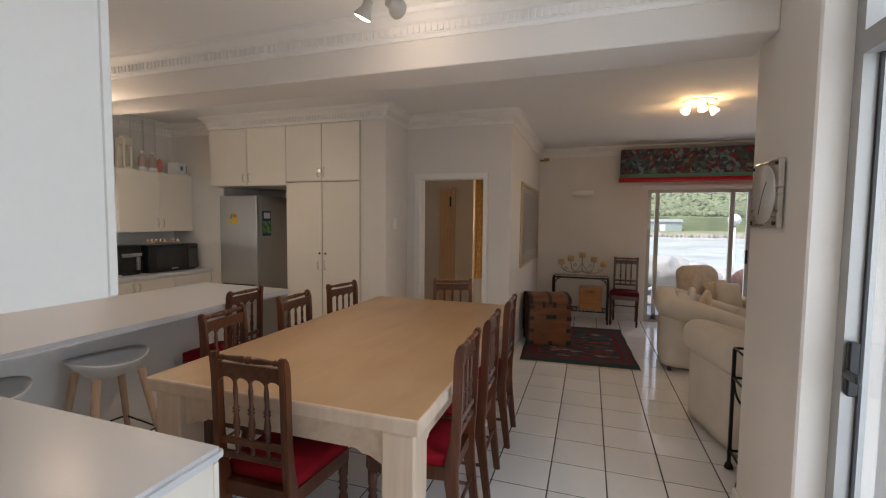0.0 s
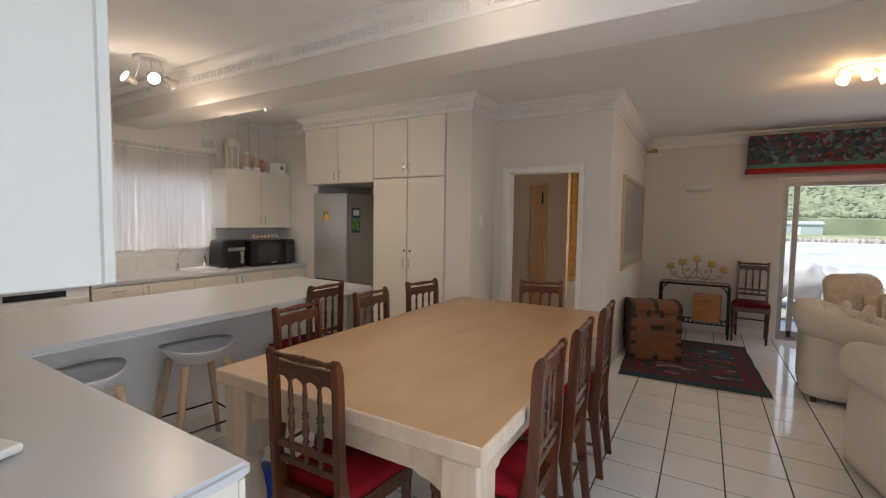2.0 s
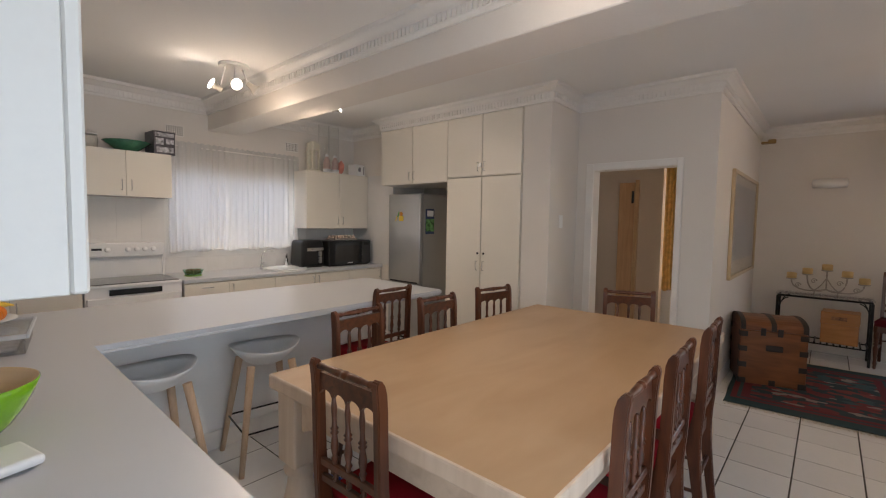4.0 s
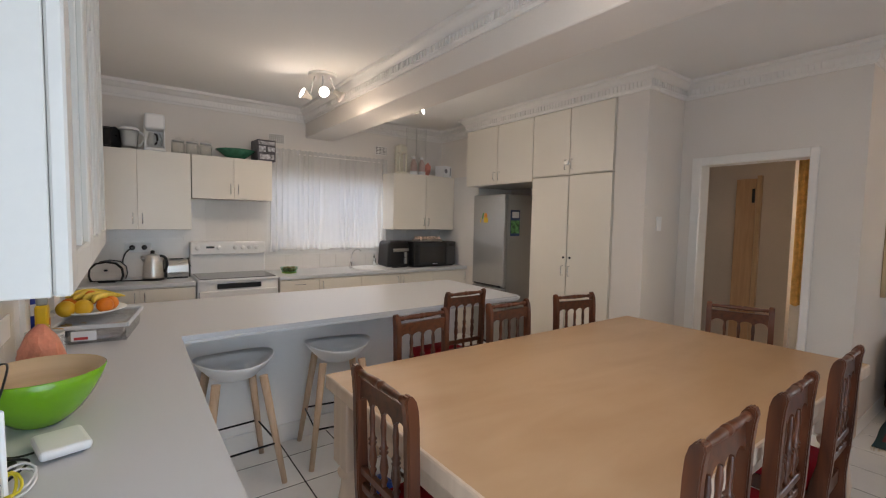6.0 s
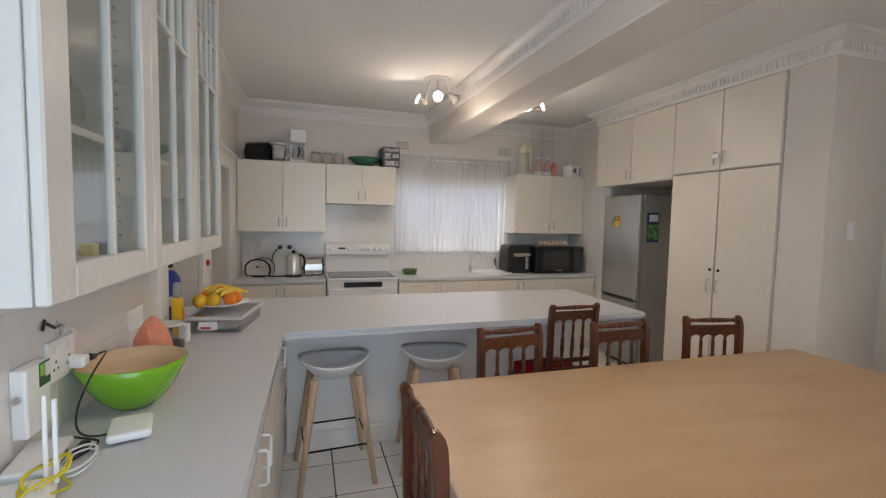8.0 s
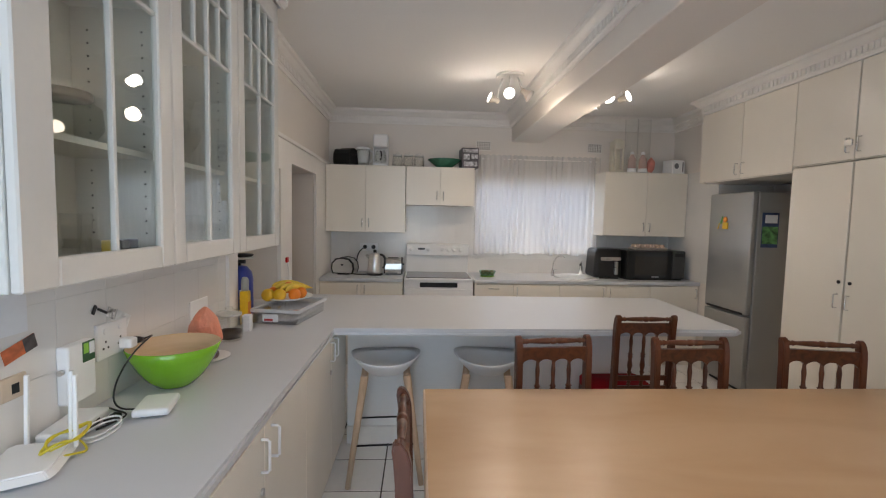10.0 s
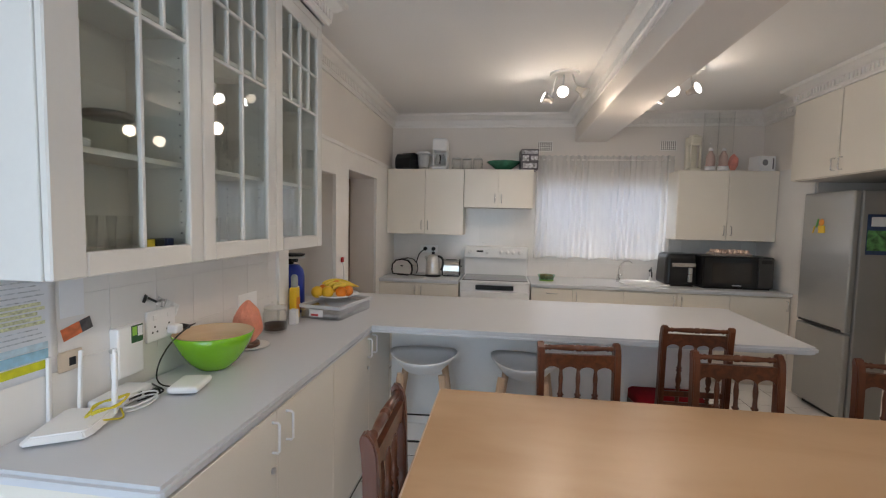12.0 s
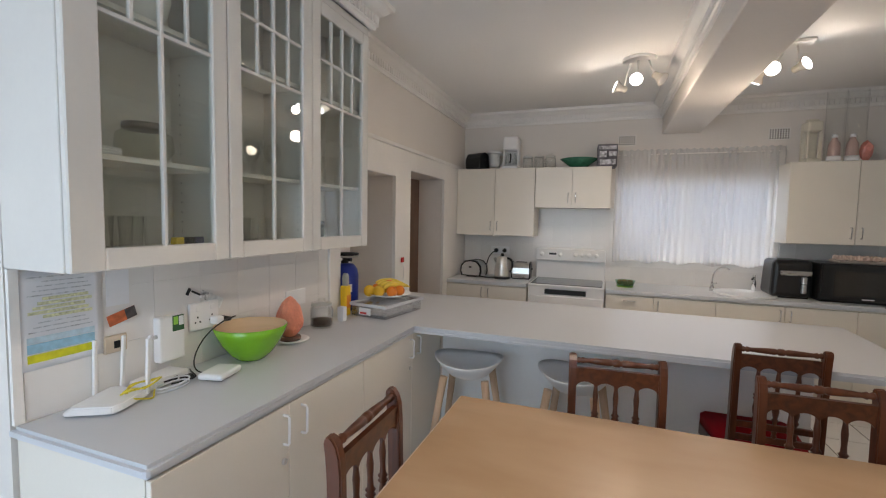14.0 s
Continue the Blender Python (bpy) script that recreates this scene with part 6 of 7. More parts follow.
def cushion(m, material, label):
    bm = B(-0.17, -0.05, -0.17, 0.17, 0.05, 0.17, bevel=0.03, seg=3)
    bmesh.ops.subdivide_edges(bm, edges=list(bm.edges), cuts=1)
    for v in bm.verts:
        k = max(abs(v.co.x), abs(v.co.z)) / 0.17
        v.co.y *= 1.15 - 0.75 * k ** 3
    for fc in bm.faces:
        fc.smooth = True
    return solid("cushion", bm, material, label, "cushion", m)


cushion(pose(1.35, 5.98, 0.60, 0, -18, 75), M_CREAM, "cream cushion on an armchair")
cushion(pose(1.45, 5.80, 0.59, 0, -28, 60), M_QUILT, "beige cushion on an armchair")
cushion(pose(1.90, 6.66, 0.63, -14, 4, 30), M_CREAM, "cream cushion on the recliner")
cushion(pose(1.79, 6.72, 0.64, -14, -6, 36), M_QUILT, "gold and beige cushion on the recliner")

# rug
RUG = bpy.data.materials.new("woven_kilim")
RUG.use_nodes = True
n, l = RUG.node_tree.nodes, RUG.node_tree.links
tc = n.new("ShaderNodeTexCoord")
sp_ = n.new("ShaderNodeSeparateXYZ")
l.new(tc.outputs["Object"], sp_.inputs[0])


def mth(op, a, b=None, c=None):
    q = n.new("ShaderNodeMath")
    q.operation = op
    for i, v in enumerate((a, b, c)):
        if v is None:
            continue
        if isinstance(v, (int, float)):
            q.inputs[i].default_value = v
        else:
            l.new(v, q.inputs[i])
    return q.outputs[0]


ex = mth("DIVIDE", mth("ABSOLUTE", sp_.outputs["X"]), 0.62)
ey = mth("DIVIDE", mth("ABSOLUTE", sp_.outputs["Y"]), 0.88)
edge = mth("MAXIMUM", mth("MULTIPLY_ADD", ex, 0.62, 0.26), ey)
vr = n.new("ShaderNodeTexVoronoi")
vr.distance = "MANHATTAN"
vr.inputs["Scale"].default_value = 11.0
mp = n.new("ShaderNodeMapping")
mp.inputs["Scale"].default_value = (0.7, 1.5, 1)
l.new(tc.outputs["Object"], mp.inputs["Vector"])
l.new(mp.outputs["Vector"], vr.inputs["Vector"])
sc = n.new("ShaderNodeSeparateColor")
l.new(vr.outputs["Color"], sc.inputs["Color"])
c1 = n.new("ShaderNodeValToRGB")
c1.color_ramp.interpolation = "CONSTANT"
for k, (p, c) in enumerate(((0.0, (0.035, 0.055, 0.06)), (0.36, (0.16, 0.042, 0.042)), (0.62, (0.05, 0.09, 0.09)), (0.80, (0.21, 0.055, 0.05)), (0.93, (0.26, 0.22, 0.19)))):
    e = c1.color_ramp.elements[k] if k < 2 else c1.color_ramp.elements.new(p)
    e.position = p
    e.color = (*c, 1)
l.new(sc.outputs["Red"], c1.inputs["Fac"])
c2 = n.new("ShaderNodeValToRGB")
c2.color_ramp.interpolation = "CONSTANT"
for k, (p, c, a) in enumerate(((0.0, (0, 0, 0), 0), (0.71, (0.13, 0.032, 0.036), 1), (0.77, (0.04, 0.065, 0.07), 1), (0.80, (0.14, 0.032, 0.036), 1), (0.84, (0.032, 0.06, 0.065), 1))):
    e = c2.color_ramp.elements[k] if k < 2 else c2.color_ramp.elements.new(p)
    e.position = p
    e.color = (*c, a)
l.new(edge, c2.inputs["Fac"])
mx = n.new("ShaderNodeMixRGB")
l.new(c2.outputs["Alpha"], mx.inputs["Fac"])
l.new(c1.outputs["Color"], mx.inputs[1])
l.new(c2.outputs["Color"], mx.inputs[2])
l.new(mx.outputs[0], n["Principled BSDF"].inputs["Base Color"])
n["Principled BSDF"].inputs["Roughness"].default_value = 0.95
n["Principled BSDF"].inputs["Specular IOR Level"].default_value = 0.1
rug = thing("rug", "worn red and teal patterned kilim rug with a fringe", "rug", pose(0.13, 6.2, 0, 0, 0, 3))
bm = bmesh.new()
rv = [[bm.verts.new((-0.62 + 1.24 * i / 16 + 0.004 * math.sin(j), -0.88 + 1.76 * j / 20, 0.009 + 0.0015 * noise.noise(Vector((i, j, 0)) * 0.5))) for i in range(17)] for j in range(21)]
for j in range(20):
    for i in range(16):
        bm.faces.new((rv[j][i], rv[j][i + 1], rv[j + 1][i + 1], rv[j + 1][i]))
ext = bmesh.ops.extrude_face_region(bm, geom=list(bm.faces))
for v in ext["geom"]:
    if isinstance(v, bmesh.types.BMVert):
        v.co.z = 0.001
part("weave", bm, RUG, rug)
rnd = random.Random(5)
for s in (-1, 1):
    bm = bmesh.new()
    for k in range(110):
        x = -0.62 + 1.24 * k / 109
        tube(bm, [(x, s * 0.878, 0.006), (x + rnd.uniform(-0.008, 0.008), s * 0.905, 0.004), (x + rnd.uniform(-0.014, 0.014), s * rnd.uniform(0.925, 0.945), 0.003)], 0.0022, 4)
    part("fringe", bm, mat("cream_wool", (0.55, 0.46, 0.33), 0.9), rug, "cream wool fringe")

# trunk
M_TRUNK = wood("warm_trunk_wood", (0.13, 0.042, 0.013), (0.27, 0.095, 0.03), 0.42, 2.5, (1.5, 8, 8), 0.3)
M_BAND = mat("dark_trunk_iron", (0.035, 0.028, 0.025), 0.5, 0.3, var=0.2)
tr = thing("trunk", "old domed wooden trunk bound with dark iron corners", "trunk", pose(-0.245, 6.20, 0.011, 0, 0, 17))
W, D = 0.255, 0.24
part("chest", B(-W, -D, 0.0, W, D, 0.50, bevel=0.005), M_TRUNK, tr)
arc = [(-D, 0.505)] + [(-D * math.cos(math.pi * k / 12), 0.545 + 0.07 * math.sin(math.pi * k / 12)) for k in range(13)] + [(D, 0.505)]
part("lid", plate(bmesh.new(), arc, -W, W, pose(0, 0, 0, 90, 0, 90)), M_TRUNK, tr)
for s in (-1, 0, 1):
    big = [(a * 1.015, (b - 0.5) * 1.03 + 0.502) for a, b in arc]
    part("lid_slat", plate(bmesh.new(), big, s * (W - 0.02) - 0.02, s * (W - 0.02) + 0.02, pose(0, 0, 0, 90, 0, 90)), M_BAND, tr)
for s in (-1, 1):
    for z in (0.0, 0.15, 0.30, 0.44):
        part("corner_iron", B(s * W - (0.058 if s > 0 else 0.004), -D - 0.004, z, s * W + (0.004 if s > 0 else 0.058), -D + 0.07, z + 0.05, bevel=0.002), M_BAND, tr)
        part("corner_iron", B(s * W - (0.058 if s > 0 else 0.004), D - 0.07, z, s * W + (0.004 if s > 0 else 0.058), D + 0.004, z + 0.05, bevel=0.002), M_BAND, tr)
for x in (-0.10, 0.03):
    part("hasp", B(x, -D - 0.006, 0.46, x + 0.04, -D, 0.53, bevel=0.002), M_BAND, tr)
part("lock_plate", B(-0.055, -D - 0.005, 0.32, 0.075, -D, 0.375, bevel=0.004), M_BAND, tr)
part("bottom_bracket", B(-0.02, -D - 0.004, 0.0, 0.03, -D, 0.05, bevel=0.002), M_BAND, tr)

# side table with candelabra and wooden box
sdt = thing("side_table", "black iron side table with a glass top", "table", pose(0.14, 7.56, 0))
tw, td, th = 0.40, 0.16, 0.70
part("top_frame", tube(bmesh.new(), [(-tw, -td, th - 0.012), (tw, -td, th - 0.012), (tw, td, th - 0.012), (-tw, td, th - 0.012)], 0.012, 8, True), M_BLACKMT, sdt)
part("glass_top", B(-tw - 0.02, -td - 0.02, th, tw + 0.02, td + 0.02, th + 0.01, bevel=0.002), M_GLASS, sdt)
for sx_ in (-1, 1):
    for sy in (-1, 1):
        part("leg", B(sx_ * tw - 0.012, sy * td - 0.012, 0, sx_ * tw + 0.012, sy * td + 0.012, th - 0.02, bevel=0.003), M_BLACKMT, sdt)
        part("scroll", tube(bmesh.new(), bez((sx_ * tw, sy * td, th - 0.2), (sx_ * (tw - 0.02), sy * td, th - 0.1), (sx_ * (tw - 0.05), sy * td, th - 0.04), (sx_ * (tw - 0.1), sy * td, th - 0.03), 6), 0.006), M_BLACKMT, sdt)
for k in range(15):
    part("shelf_slat", B(-tw + 0.02 + k * 0.054, -td, 0.185, -tw + 0.035 + k * 0.054, td, 0.20), M_BLACKMT, sdt)
for sy in (-1, 1):
    part("shelf_rail", rod(bmesh.new(), (-tw, sy * td, 0.18), (tw, sy * td, 0.18), 0.008), M_BLACKMT, sdt)
wbx = thing("wooden_box", "small wooden crate with a lid on the shelf", "box", pose(0.30, 7.55, 0.201, 0, 0, -4))
M_CRATE = wood("orange_pine", (0.36, 0.14, 0.03), (0.52, 0.24, 0.07), 0.4, 2.5, (1.5, 9, 9))
part("box", B(-0.155, -0.13, 0, 0.155, 0.13, 0.21, bevel=0.004), M_CRATE, wbx)
part("lid", B(-0.16, -0.135, 0.212, 0.16, 0.135, 0.345, bevel=0.004), M_CRATE, wbx)
part("mark", B(-0.07, -0.1365, 0.26, 0.06, -0.1355, 0.30), mat("faded_print", (0.25, 0.12, 0.05), 0.6, var=0.5, scale=40), wbx)
ca = thing("candelabra", "pale scrolled iron candelabra with five candles", "candle holder", pose(0.16, 7.53, 0.711))
M_PALEIRON = mat("distressed_white_iron", (0.42, 0.38, 0.33), 0.6, 0.3, var=0.25)
M_WAX = mat("cream_wax", (0.62, 0.42, 0.18), 0.5, var=0.06)
for s in (-1, 1):
    part("foot", tube(bmesh.new(), [(s * 0.10, 0.0, 0), (s * 0.10, 0, 0.05)] + bez((s * 0.10, 0, 0.05), (s * 0.03, 0, 0.12), (s * 0.02, 0, 0.16), (0, 0, 0.20), 6), 0.006), M_PALEIRON, ca)
part("stem", rod(bmesh.new(), (0, 0, 0.06), (0, 0, 0.27), 0.008), M_PALEIRON, ca)
for x, z in ((0, 0.27), (-0.17, 0.215), (0.17, 0.205), (-0.31, 0.155), (0.31, 0.14)):
    if x:
        part("arm", tube(bmesh.new(), bez((0, 0, 0.07), (x * 0.4, 0, 0.02), (x, 0, 0.03), (x, 0, z), 12), 0.008), M_PALEIRON, ca)
        sg = 1 if x > 0 else -1
        part("scroll", tube(bmesh.new(), [(x - sg * 0.06 + 0.03 * (1 - k / 18) * math.cos(k * 0.55), 0, z - 0.06 + 0.03 * (1 - k / 18) * math.sin(k * 0.55)) for k in range(16)], 0.006, 6), M_PALEIRON, ca)
    part("cup", lathe(bmesh.new(), [(0.012, z), (0.050, z + 0.008), (0.053, z + 0.018)], 16, pose(x, 0, 0)), M_PALEIRON, ca)
    part("candle", lathe(bmesh.new(), [(0.047, z + 0.014), (0.048, z + 0.075), (0.040, z + 0.083), (0.0, z + 0.078)], 20, pose(x, 0, 0)), M_WAX, ca, "cream pillar candle, unlit")

pic = thing("picture", "large framed pale picture hung on the wall", "picture", pose(-0.554, 6.735, 1.485))
M_FRAME = wood("pale_gold_frame", (0.45, 0.33, 0.19), (0.62, 0.48, 0.3), 0.4)
bm = bmesh.new()
HW, HH = 0.87, 0.525
for y0, z0, y1, z1 in ((-HW, -HH, HW, -HH + 0.035), (-HW, HH - 0.035, HW, HH), (-HW, -HH + 0.035, -HW + 0.035, HH - 0.035), (HW - 0.035, -HH + 0.035, HW, HH - 0.035)):
    box(bm, 0, y0, z0, 0.03, y1, z1, bevel=0.003)
part("frame", bm, M_FRAME, pic)
part("mount", B(0.0, -HW + 0.035, -HH + 0.035, 0.012, HW - 0.035, HH - 0.035), mat("cream_mount", (0.60, 0.52, 0.42), 0.7), pic)
part("print", B(0.012, -HW + 0.16, -HH + 0.17, 0.014, HW - 0.16, HH - 0.12), mat("grey_blue_print", (0.30, 0.30, 0.32), 0.7, var=0.25, scale=3), pic)
part("glazing", B(0.016, -HW + 0.035, -HH + 0.035, 0.018, HW - 0.035, HH - 0.035), M_GLASS, pic)
hv = thing("wall_light", "long white wall light, switched off", "lamp", pose(0.13, 7.85, 1.99))
part("cover", lathe(bmesh.new(), [(0.02, -0.16), (0.05, -0.15), (0.055, 0.0), (0.05, 0.15), (0.02, 0.16)], 20, pose(0, -0.03, 0, 0, 90, 0)), M_TRIM, hv)
part("base", B(-0.15, -0.02, -0.03, 0.15, 0.0, 0.03), M_TRIM, hv)
se = thing("alarm_sensor", "small brass coloured sensor in the ceiling corner", "sensor", pose(-0.44, 7.73, 2.52))
part("body", B(-0.03, -0.03, -0.03, 0.05, 0.02, 0.02, bevel=0.008), mat("aged_brass", (0.35, 0.22, 0.08), 0.4, 0.5), se)
part("bracket", B(-0.10, 0.0, -0.02, -0.03, 0.10, 0.0), mat("aged_brass_arm", (0.35, 0.22, 0.08), 0.4, 0.5), se)

# living room ceiling lamp
lr = thing("ceiling_light", "brass ceiling light with three glass shades, lit", "lamp", pose(1.22, 5.36, CEIL))
M_BRASS = mat("brass", (0.55, 0.36, 0.14), 0.3, 0.9, var=0.05)
part("base", lathe(bmesh.new(), [(0.14, -0.012), (0.15, -0.006), (0.15, 0)], 32), M_TRIM, lr)
M_SHADE = glow("lit_frosted_glass", (1.0, 0.74, 0.40), 2.6)
for k, (x, y) in enumerate(((-0.10, -0.05), (0.0, -0.12), (0.11, 0.02))):
    part("arm", tube(bmesh.new(), [(x * 0.6, y * 0.6, -0.01), (x * 0.8, y * 0.8, -0.04), (x, y, -0.06)], 0.007), M_BRASS, lr)
    d = (Vector((x, y, -0.14))).normalized()
    part("shade", lathe(bmesh.new(), [(0.018, -0.01), (0.03, 0.02), (0.042, 0.065), (0.0, 0.068)], 18, Matrix.Translation((x, y, -0.06)) @ d.to_track_quat("Z", "Y").to_matrix().to_4x4()), M_SHADE, lr)
lamp("ceiling_light_bulb", "POINT", 4.5, pose(1.22, 5.33, 2.55), (1.0, 0.62, 0.28), radius=0.06)

# iron stand beside the stub wall
ir = thing("plant_stand", "dark green wrought iron stand", "stand", pose(1.20, 3.44, 0))
for sx_ in (-1, 1):
    for sy in (-1, 1):
        part("leg", B(sx_ * 0.085 - 0.009, sy * 0.11 - 0.009, 0.02, sx_ * 0.085 + 0.009, sy * 0.11 + 0.009, 0.76), M_BLACKMT, ir)
        part("foot", lathe(bmesh.new(), [(0.01, 0), (0.026, 0.008), (0.022, 0.03), (0.012, 0.045)], 12, pose(sx_ * 0.085, sy * 0.11, 0)), M_BLACKMT, ir)
for z in (0.765, 0.58, 0.12):
    part("ring", tube(bmesh.new(), [(-0.085, -0.11, z), (0.085, -0.11, z), (0.085, 0.11, z), (-0.085, 0.11, z)], 0.008, 6, True), M_BLACKMT, ir)
for sy in (-1, 1):
    part("curve", tube(bmesh.new(), bez((-0.08, sy * 0.11, 0.60), (-0.08, sy * 0.11, 0.45), (-0.04, sy * 0.11, 0.38), (0.07, sy * 0.11, 0.36), 8), 0.007), M_BLACKMT, ir)

# clock on the stub wall
ck = thing("wall_clock", "square brushed metal wall clock", "clock", pose(1.038, 2.875, 1.655))
part("plate", B(-0.03, -0.16, -0.15, -0.008, 0.16, 0.15, bevel=0.003), M_STEEL, ck)
part("spacer", B(-0.008, -0.10, -0.10, 0.0, 0.10, 0.10), M_BLACKPL, ck)
part("dial", lathe(bmesh.new(), [(0.135, 0), (0.133, 0.004), (0, 0.005)], 40, pose(-0.03, 0, 0, 0, -90, 0)), mat("silver_dial", (0.6, 0.6, 0.6), 0.35, 0.4), ck)
for a, ln in ((35, 0.07), (205, 0.10)):
    part("hand_bar", B(-0.037, -0.0016, 0, -0.0355, 0.0016, ln), M_BLACKPL, ck, m=pose(0, 0, 0, a, 0, 0))
for sy in (-1, 1):
    for sz in (-1, 1):
        part("stud", lathe(bmesh.new(), [(0.009, 0), (0.009, 0.008), (0, 0.01)], 12, pose(-0.03, sy * 0.14, sz * 0.13, 0, -90, 0)), M_BLACKPL, ck)

# glazed outer door by the start of the walk
gd = structure("door_3", wall_y(-0.3, 2.498, 1.145, 1.225, 0, 2.62, [(-0.24, 2.44, 0.06, 2.12), (-0.24, 2.44, 2.20, 2.56)]), M_ALU, "aluminium framed glass outer door", "door")
part("gasket", B(1.19, 2.425, 0.06, 1.20, 2.4395, 2.12), M_BLACKPL, gd)
part("pane", B(1.203, -0.24, 0.06, 1.207, 2.44, 2.56), M_GLASS, gd).visible_shadow = False
part("handle_plate", B(1.15, 2.412, 0.90, 1.185, 2.4395, 1.10, bevel=0.006), M_BLACKPL, gd, "black door lock and handle")
part("lever", B(1.135, 2.33, 0.97, 1.155, 2.42, 1.0, bevel=0.006), M_BLACKPL, gd)
sw = structure("light_switch", B(-1.751, 4.79, 1.43, -1.742, 4.86, 1.55, bevel=0.002), M_WHITEPL, "white light switch plate", "switch")
bg = thing("blue_bag", "crumpled blue plastic bag on the floor", "bag", pose(-1.70, 2.20, 0))
bm = bmesh.new()
bmesh.ops.create_icosphere(bm, subdivisions=4, radius=0.12)
for v in bm.verts:
    v.co += noise.noise_vector(v.co * 14) * 0.035
    v.co.z = max(0.0, v.co.z * 0.8 + 0.09)
part("bag", bm, mat("royal_blue_plastic", (0.01, 0.06, 0.38), 0.3, var=0.2), bg)

# ---- room through the doorway ----
bd = structure("door_4", B(-1.74, 6.30, 0, -1.565, 6.34, 1.96, bevel=0.004), wood("honey_pine_door", (0.40, 0.21, 0.09), (0.55, 0.32, 0.16), 0.4), "honey pine door in the hall", "door")
part("edge_strip", B(-1.564, 6.31, 0.0, -1.525, 6.359, 1.99, bevel=0.003), wood("pine_jamb", (0.45, 0.26, 0.12), (0.6, 0.38, 0.2), 0.4), bd)
part("hinge", B(-1.595, 6.292, 1.72, -1.57, 6.30, 1.86), M_BLACKPL, bd)
bc = thing("curtain", "gold patterned curtain hung in the hall", "curtain", pose(-1.44, 6.93, 0, 0, 0, 0))
part("cloth", drape(0.52, 0.66, 2.2, 12, 0.03, 9), mat("gold_cloth", (0.68, 0.42, 0.13), 0.8, var=0.2, scale=18), bc)
part("rod", rod(bmesh.new(), (-0.02, 0, 2.2), (0.58, 0, 2.2), 0.01), M_BRASS, bc)
part("bracket", B(0.26, 0, 2.19, 0.28, 0.072, 2.21), M_BRASS, bc)
structure("trim_hall_dado", B(-1.46, 6.96, 0, -0.70, 6.999, 0.66, bevel=0.004), M_TRIM, "white boarding under the hall window", "trim")

# ---- outside ----
# added wall: blocks the sun and gives the curtain a dim backdrop
structure("neighbour_wall", B(-6.7, 0.0, -2.7, -6.5, 7.0, 4.6), mat("pale_plaster", (0.60, 0.59, 0.60), 0.85, var=0.06, scale=1), "added pale wall that keeps sun off the kitchen curtain", "wall")
M_WATER = mat("estuary_water", (0.60, 0.63, 0.62), 0.22, var=0.2, scale=0.15, fine=1.2, bump=0.5)
M_GRASS = mat("bank_grass", (0.24, 0.27, 0.15), 0.9, var=0.35, scale=0.15, fine=3)
# distance haze is put into this green: paler and greyer than leaves
M_LEAF = mat("hazed_hill_foliage", (0.18, 0.215, 0.13), 0.9, var=0.35, scale=0.12, fine=1.5, bump=1.0)
M_STONE = mat("terrace_stone", (0.30, 0.28, 0.25), 0.85, var=0.2, scale=2)
structure("ground", B(-2500, -2500, -3.1, 2500, 2500, -2.6), M_WATER, "wide pale estuary water", "water")
structure("terrace", wall_x(-5.3, 9.0, 8.05, 12.0, -0.4, -0.03, []), M_STONE, "stone terrace outside the sliding doors", "terrace")
structure("terrace_side", wall_x(1.36, 9.0, -6.0, 2.9, -0.4, -0.03, []), M_STONE, "stone terrace outside the glass door", "terrace")
bank = bmesh.new()
box(bank, -160, 150, -3, 300, 420, -1.2, bevel=0.6)
structure("far_bank", bank, M_GRASS, "grassy far bank of the estuary", "bank")
rk = bmesh.new()
rnd = random.Random(11)
for k in range(260):
    x = -60 + k * 1.0 + rnd.uniform(-0.4, 0.4)
    r = bmesh.ops.create_icosphere(rk, subdivisions=1, radius=rnd.uniform(0.7, 1.4))
    bmesh.ops.translate(rk, verts=r["verts"], vec=(x, 149.5 + rnd.uniform(-0.8, 0.8), -2.4))
solid("shore_rocks", rk, M_STONE, "line of grey rocks along the far shore", "rocks", kind="stuff")
ico = bmesh.new()
bmesh.ops.create_icosphere(ico, subdivisions=1, radius=1.0)
ico_v = np.array([v.co[:] for v in ico.verts])
ico_f = np.array([[v.index for v in f.verts] for f in ico.faces])
ico.free()
rng = np.random.default_rng(7)
N = 26000
cx = rng.uniform(-110, 230, N)
cyy = rng.uniform(192, 330, N)
ch = 36 * np.exp(-((cyy - 300) / 75) ** 2) * (0.75 + 0.25 * np.sin(cx * 0.03 + 1)) + 0.6
cr_ = rng.uniform(0.6, 1.6, N)
pts = ico_v[None] * cr_[:, None, None] * np.array([1.2, 1.0, 0.85]) * rng.uniform(0.7, 1.3, (N, len(ico_v), 1)) + np.stack([cx, cyy, ch], 1)[:, None]
hill_me = bpy.data.meshes.new("hill_woods")
hill_me.from_pydata(pts.reshape(-1, 3).tolist(), [], (ico_f[None] + (np.arange(N) * len(ico_v))[:, None, None]).reshape(-1, 3).tolist())
hill_me.materials.append(M_LEAF)
hw = new("hill_woods", hill_me)
tagged(hw, "dense green scrub covering a far hillside", "woods", kind="stuff")
hb = bmesh.new()
gx, gy = 34, 12
hv_ = [[hb.verts.new((-140 + 400 * i / gx, 190 + 160 * j / gy, 36 * math.exp(-((190 + 160 * j / gy - 300) / 75) ** 2) * (0.75 + 0.25 * math.sin((-140 + 400 * i / gx) * 0.03 + 1)))) for i in range(gx + 1)] for j in range(gy + 1)]
for j in range(gy):
    for i in range(gx):
        hb.faces.new((hv_[j][i], hv_[j][i + 1], hv_[j + 1][i + 1], hv_[j + 1][i]))
ext = bmesh.ops.extrude_face_region(hb, geom=list(hb.faces))
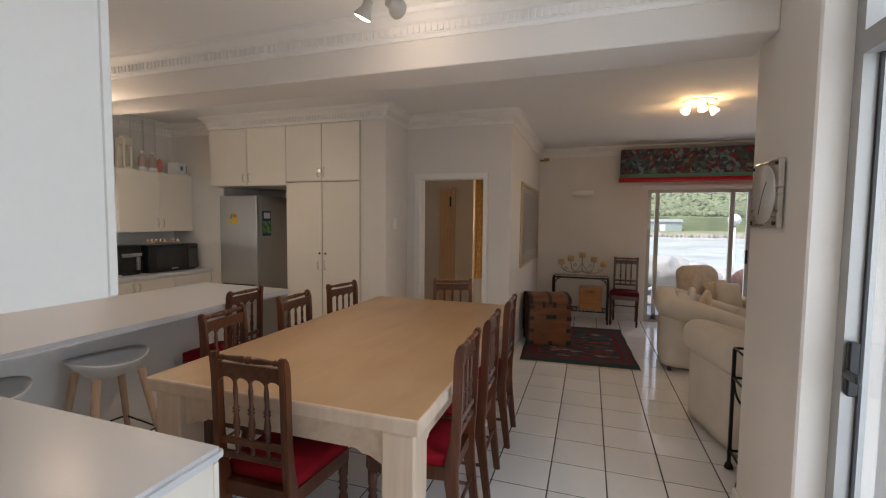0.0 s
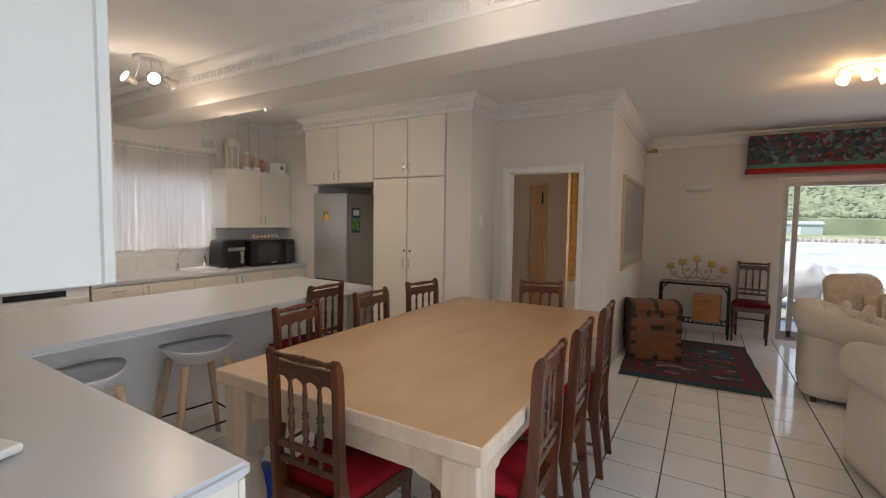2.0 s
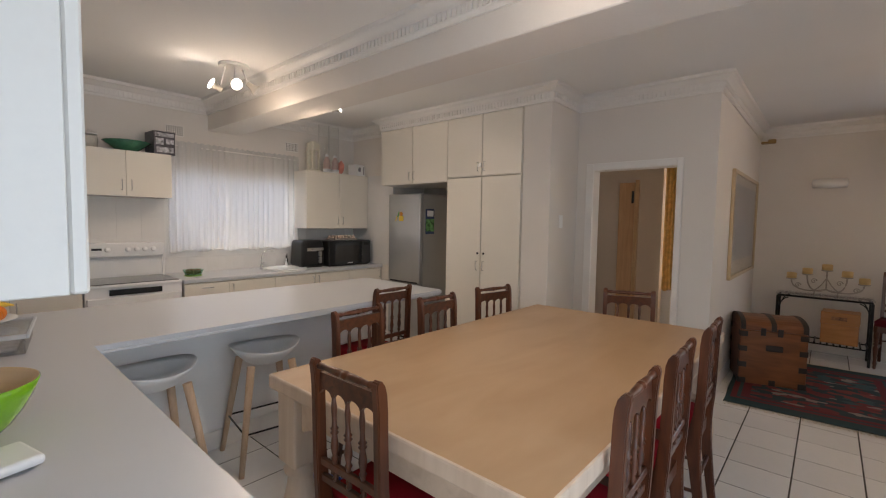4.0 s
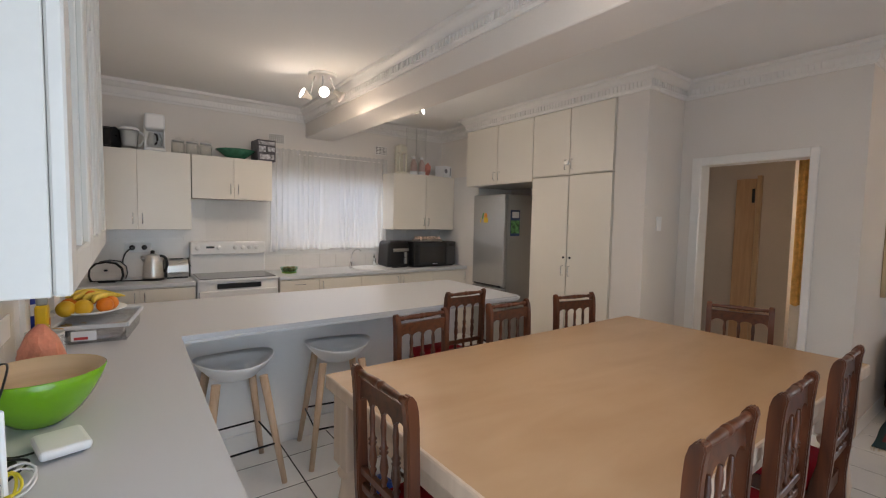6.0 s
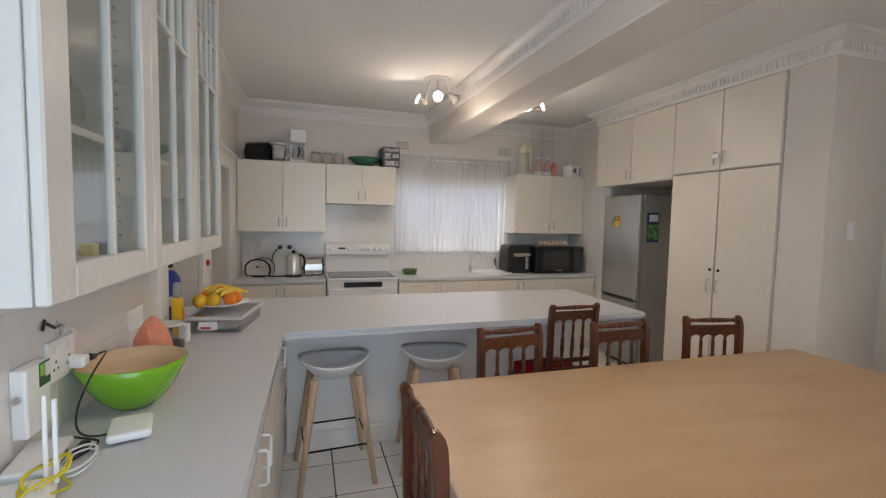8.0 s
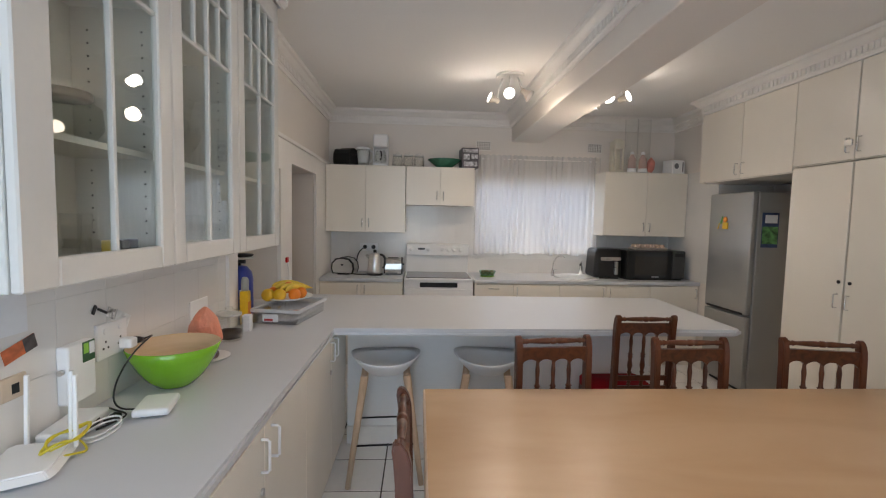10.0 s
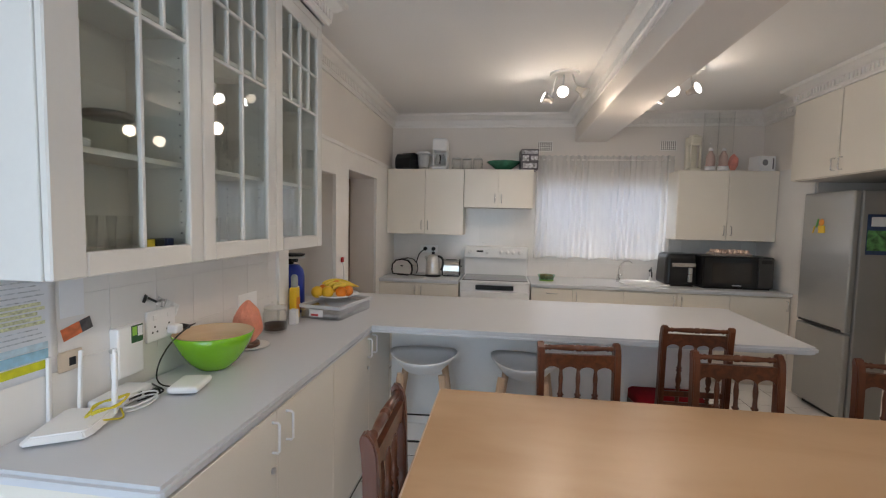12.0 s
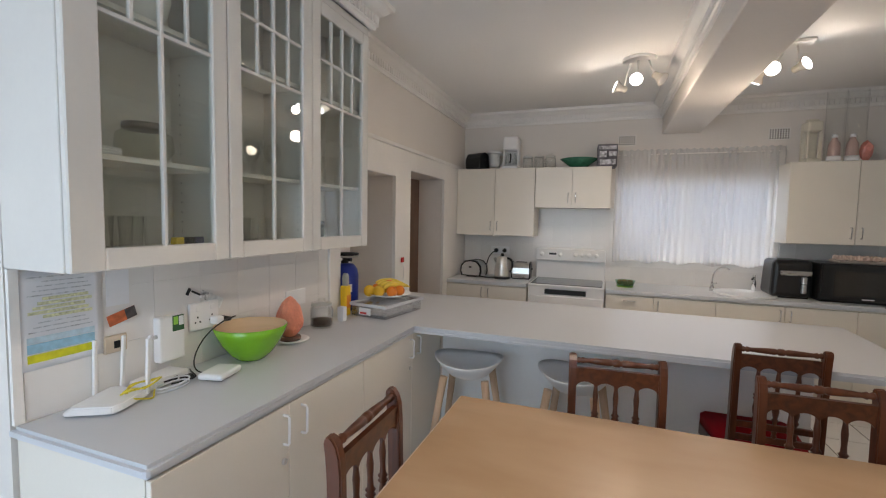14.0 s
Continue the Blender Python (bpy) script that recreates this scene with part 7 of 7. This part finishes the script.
for v in ext["geom"]:
    if isinstance(v, bmesh.types.BMVert):
        v.co.z = -3
structure("hillside", hb, M_LEAF, "green far hillside", "hill")


def shed(x, y, w, h, col, label):
    s = thing("shed", label, "building", pose(x, y, -1.2))
    part("wall", B(-w / 2, -3, 0, w / 2, 3, h), mat("shed_wall", col, 0.7, var=0.1, scale=0.5), s)
    part("roof", plate(bmesh.new(), [(-3.4, h), (3.4, h), (3.4, h + 0.3), (0, h + 1.2), (-3.4, h + 0.3)], -w / 2 - 0.4, w / 2 + 0.4, pose(0, 0, 0, 90, 0, 90)), mat("shed_roof", (0.35, 0.38, 0.38), 0.6), s)
    part("door", B(-0.9, -3.05, 0, 0.9, -3.0, h * 0.75), mat("shed_door", (0.75, 0.75, 0.75), 0.5), s)


shed(26, 185, 13, 3.2, (0.30, 0.36, 0.36), "small green waterside shed with a white door")
gl = thing("globe_lamp", "white globe garden lamp on a post", "lamp", pose(3.35, 12.0, -0.35))
part("post", rod(bmesh.new(), (0, 0, 0), (0, 0, 1.8), 0.035), M_WHITEPL, gl)
bm = bmesh.new()
bmesh.ops.create_uvsphere(bm, u_segments=24, v_segments=16, radius=0.13)
bmesh.ops.translate(bm, verts=bm.verts, vec=(0, 0, 1.97))
for fc in bm.faces:
    fc.smooth = True
part("globe", bm, M_WHITEPL, gl)
lg = thing("folded_parasol", "brown striped cloth draped over terrace furniture", "cover", pose(3.1, 9.3, -0.03))
bm = bmesh.new()
bmesh.ops.create_icosphere(bm, subdivisions=4, radius=0.5)
for v in bm.verts:
    v.co += noise.noise_vector(v.co * 5) * 0.10
    v.co = Vector((v.co.x * 1.1, v.co.y * 0.8, max(0, v.co.z * 0.85 + 0.40)))
part("cloth", bm, mat("brown_striped_cloth", (0.20, 0.11, 0.09), 0.85, var=0.6, scale=3, stretch=(8, 1, 1)), lg)
# smooth grey lumps stand in for a pale covered thing outside
rc = bmesh.new()
for k in range(26):
    r = bmesh.ops.create_icosphere(rc, subdivisions=3, radius=rnd.uniform(0.22, 0.42))
    for v in r["verts"]:
        v.co += noise.noise_vector(v.co * 4 + Vector((k, 0, 0))) * 0.1
    bmesh.ops.translate(rc, verts=r["verts"], vec=(0.9 + k * 0.11, 11.0 + rnd.uniform(-0.2, 0.2), 0.15 + 0.35 * math.exp(-((k - 6) / 9) ** 2)))
for fc in rc.faces:
    fc.smooth = True
solid("rockery", rc, mat("pale_grey_cover", (0.42, 0.43, 0.43), 0.85, var=0.10, scale=2), "low pale grey mound standing in for a covered thing outside", "rocks", kind="stuff")

# ---- floor tiles ----
PX, PY, X0, Y0 = 0.3225, 0.3195, 0.066, 1.993
G = 0.004
floor = bpy.data.objects["floor"]
tile_me = finish(B(G, G, -0.012, PX - G, PY - G, 0.0, bevel=0.0015), "tile", M_TILE)
rest = bmesh.new()
near = []
for i in range(-16, 16):
    for j in range(-19, 24):
        x, y = X0 + i * PX, Y0 + j * PY
        if x < -5.0 or x > 4.8 or y < -3.9 or y > 9.2:
            continue
        mx, my = x + PX / 2, y + PY / 2
        if (-0.6 < mx < 1.3 and 1.6 < my < 7.9) or (-2.75 < mx < -0.6 and 1.4 < my < 3.6):
            near.append((x, y))
        else:
            near.append(None)
            v = [rest.verts.new(p) for p in ((x + G, y + G, 0), (x + PX - G, y + G, 0), (x + PX - G, y + PY - G, 0), (x + G, y + PY - G, 0), (x + G, y + G, -0.006), (x + PX - G, y + G, -0.006), (x + PX - G, y + PY - G, -0.006), (x + G, y + PY - G, -0.006))]
            rest.faces.new(v[:4])
            for k in range(4):
                rest.faces.new((v[k], v[k + 4], v[(k + 1) % 4 + 4], v[(k + 1) % 4]))
for p in near:
    if p:
        t = new("tile", tile_me)
        t.parent = floor
        t.location = (p[0], p[1], random.uniform(-0.0006, 0.0))
far_tiles = part("far_tiles", rest, M_TILE, floor)
tagged(far_tiles, kind="stuff")
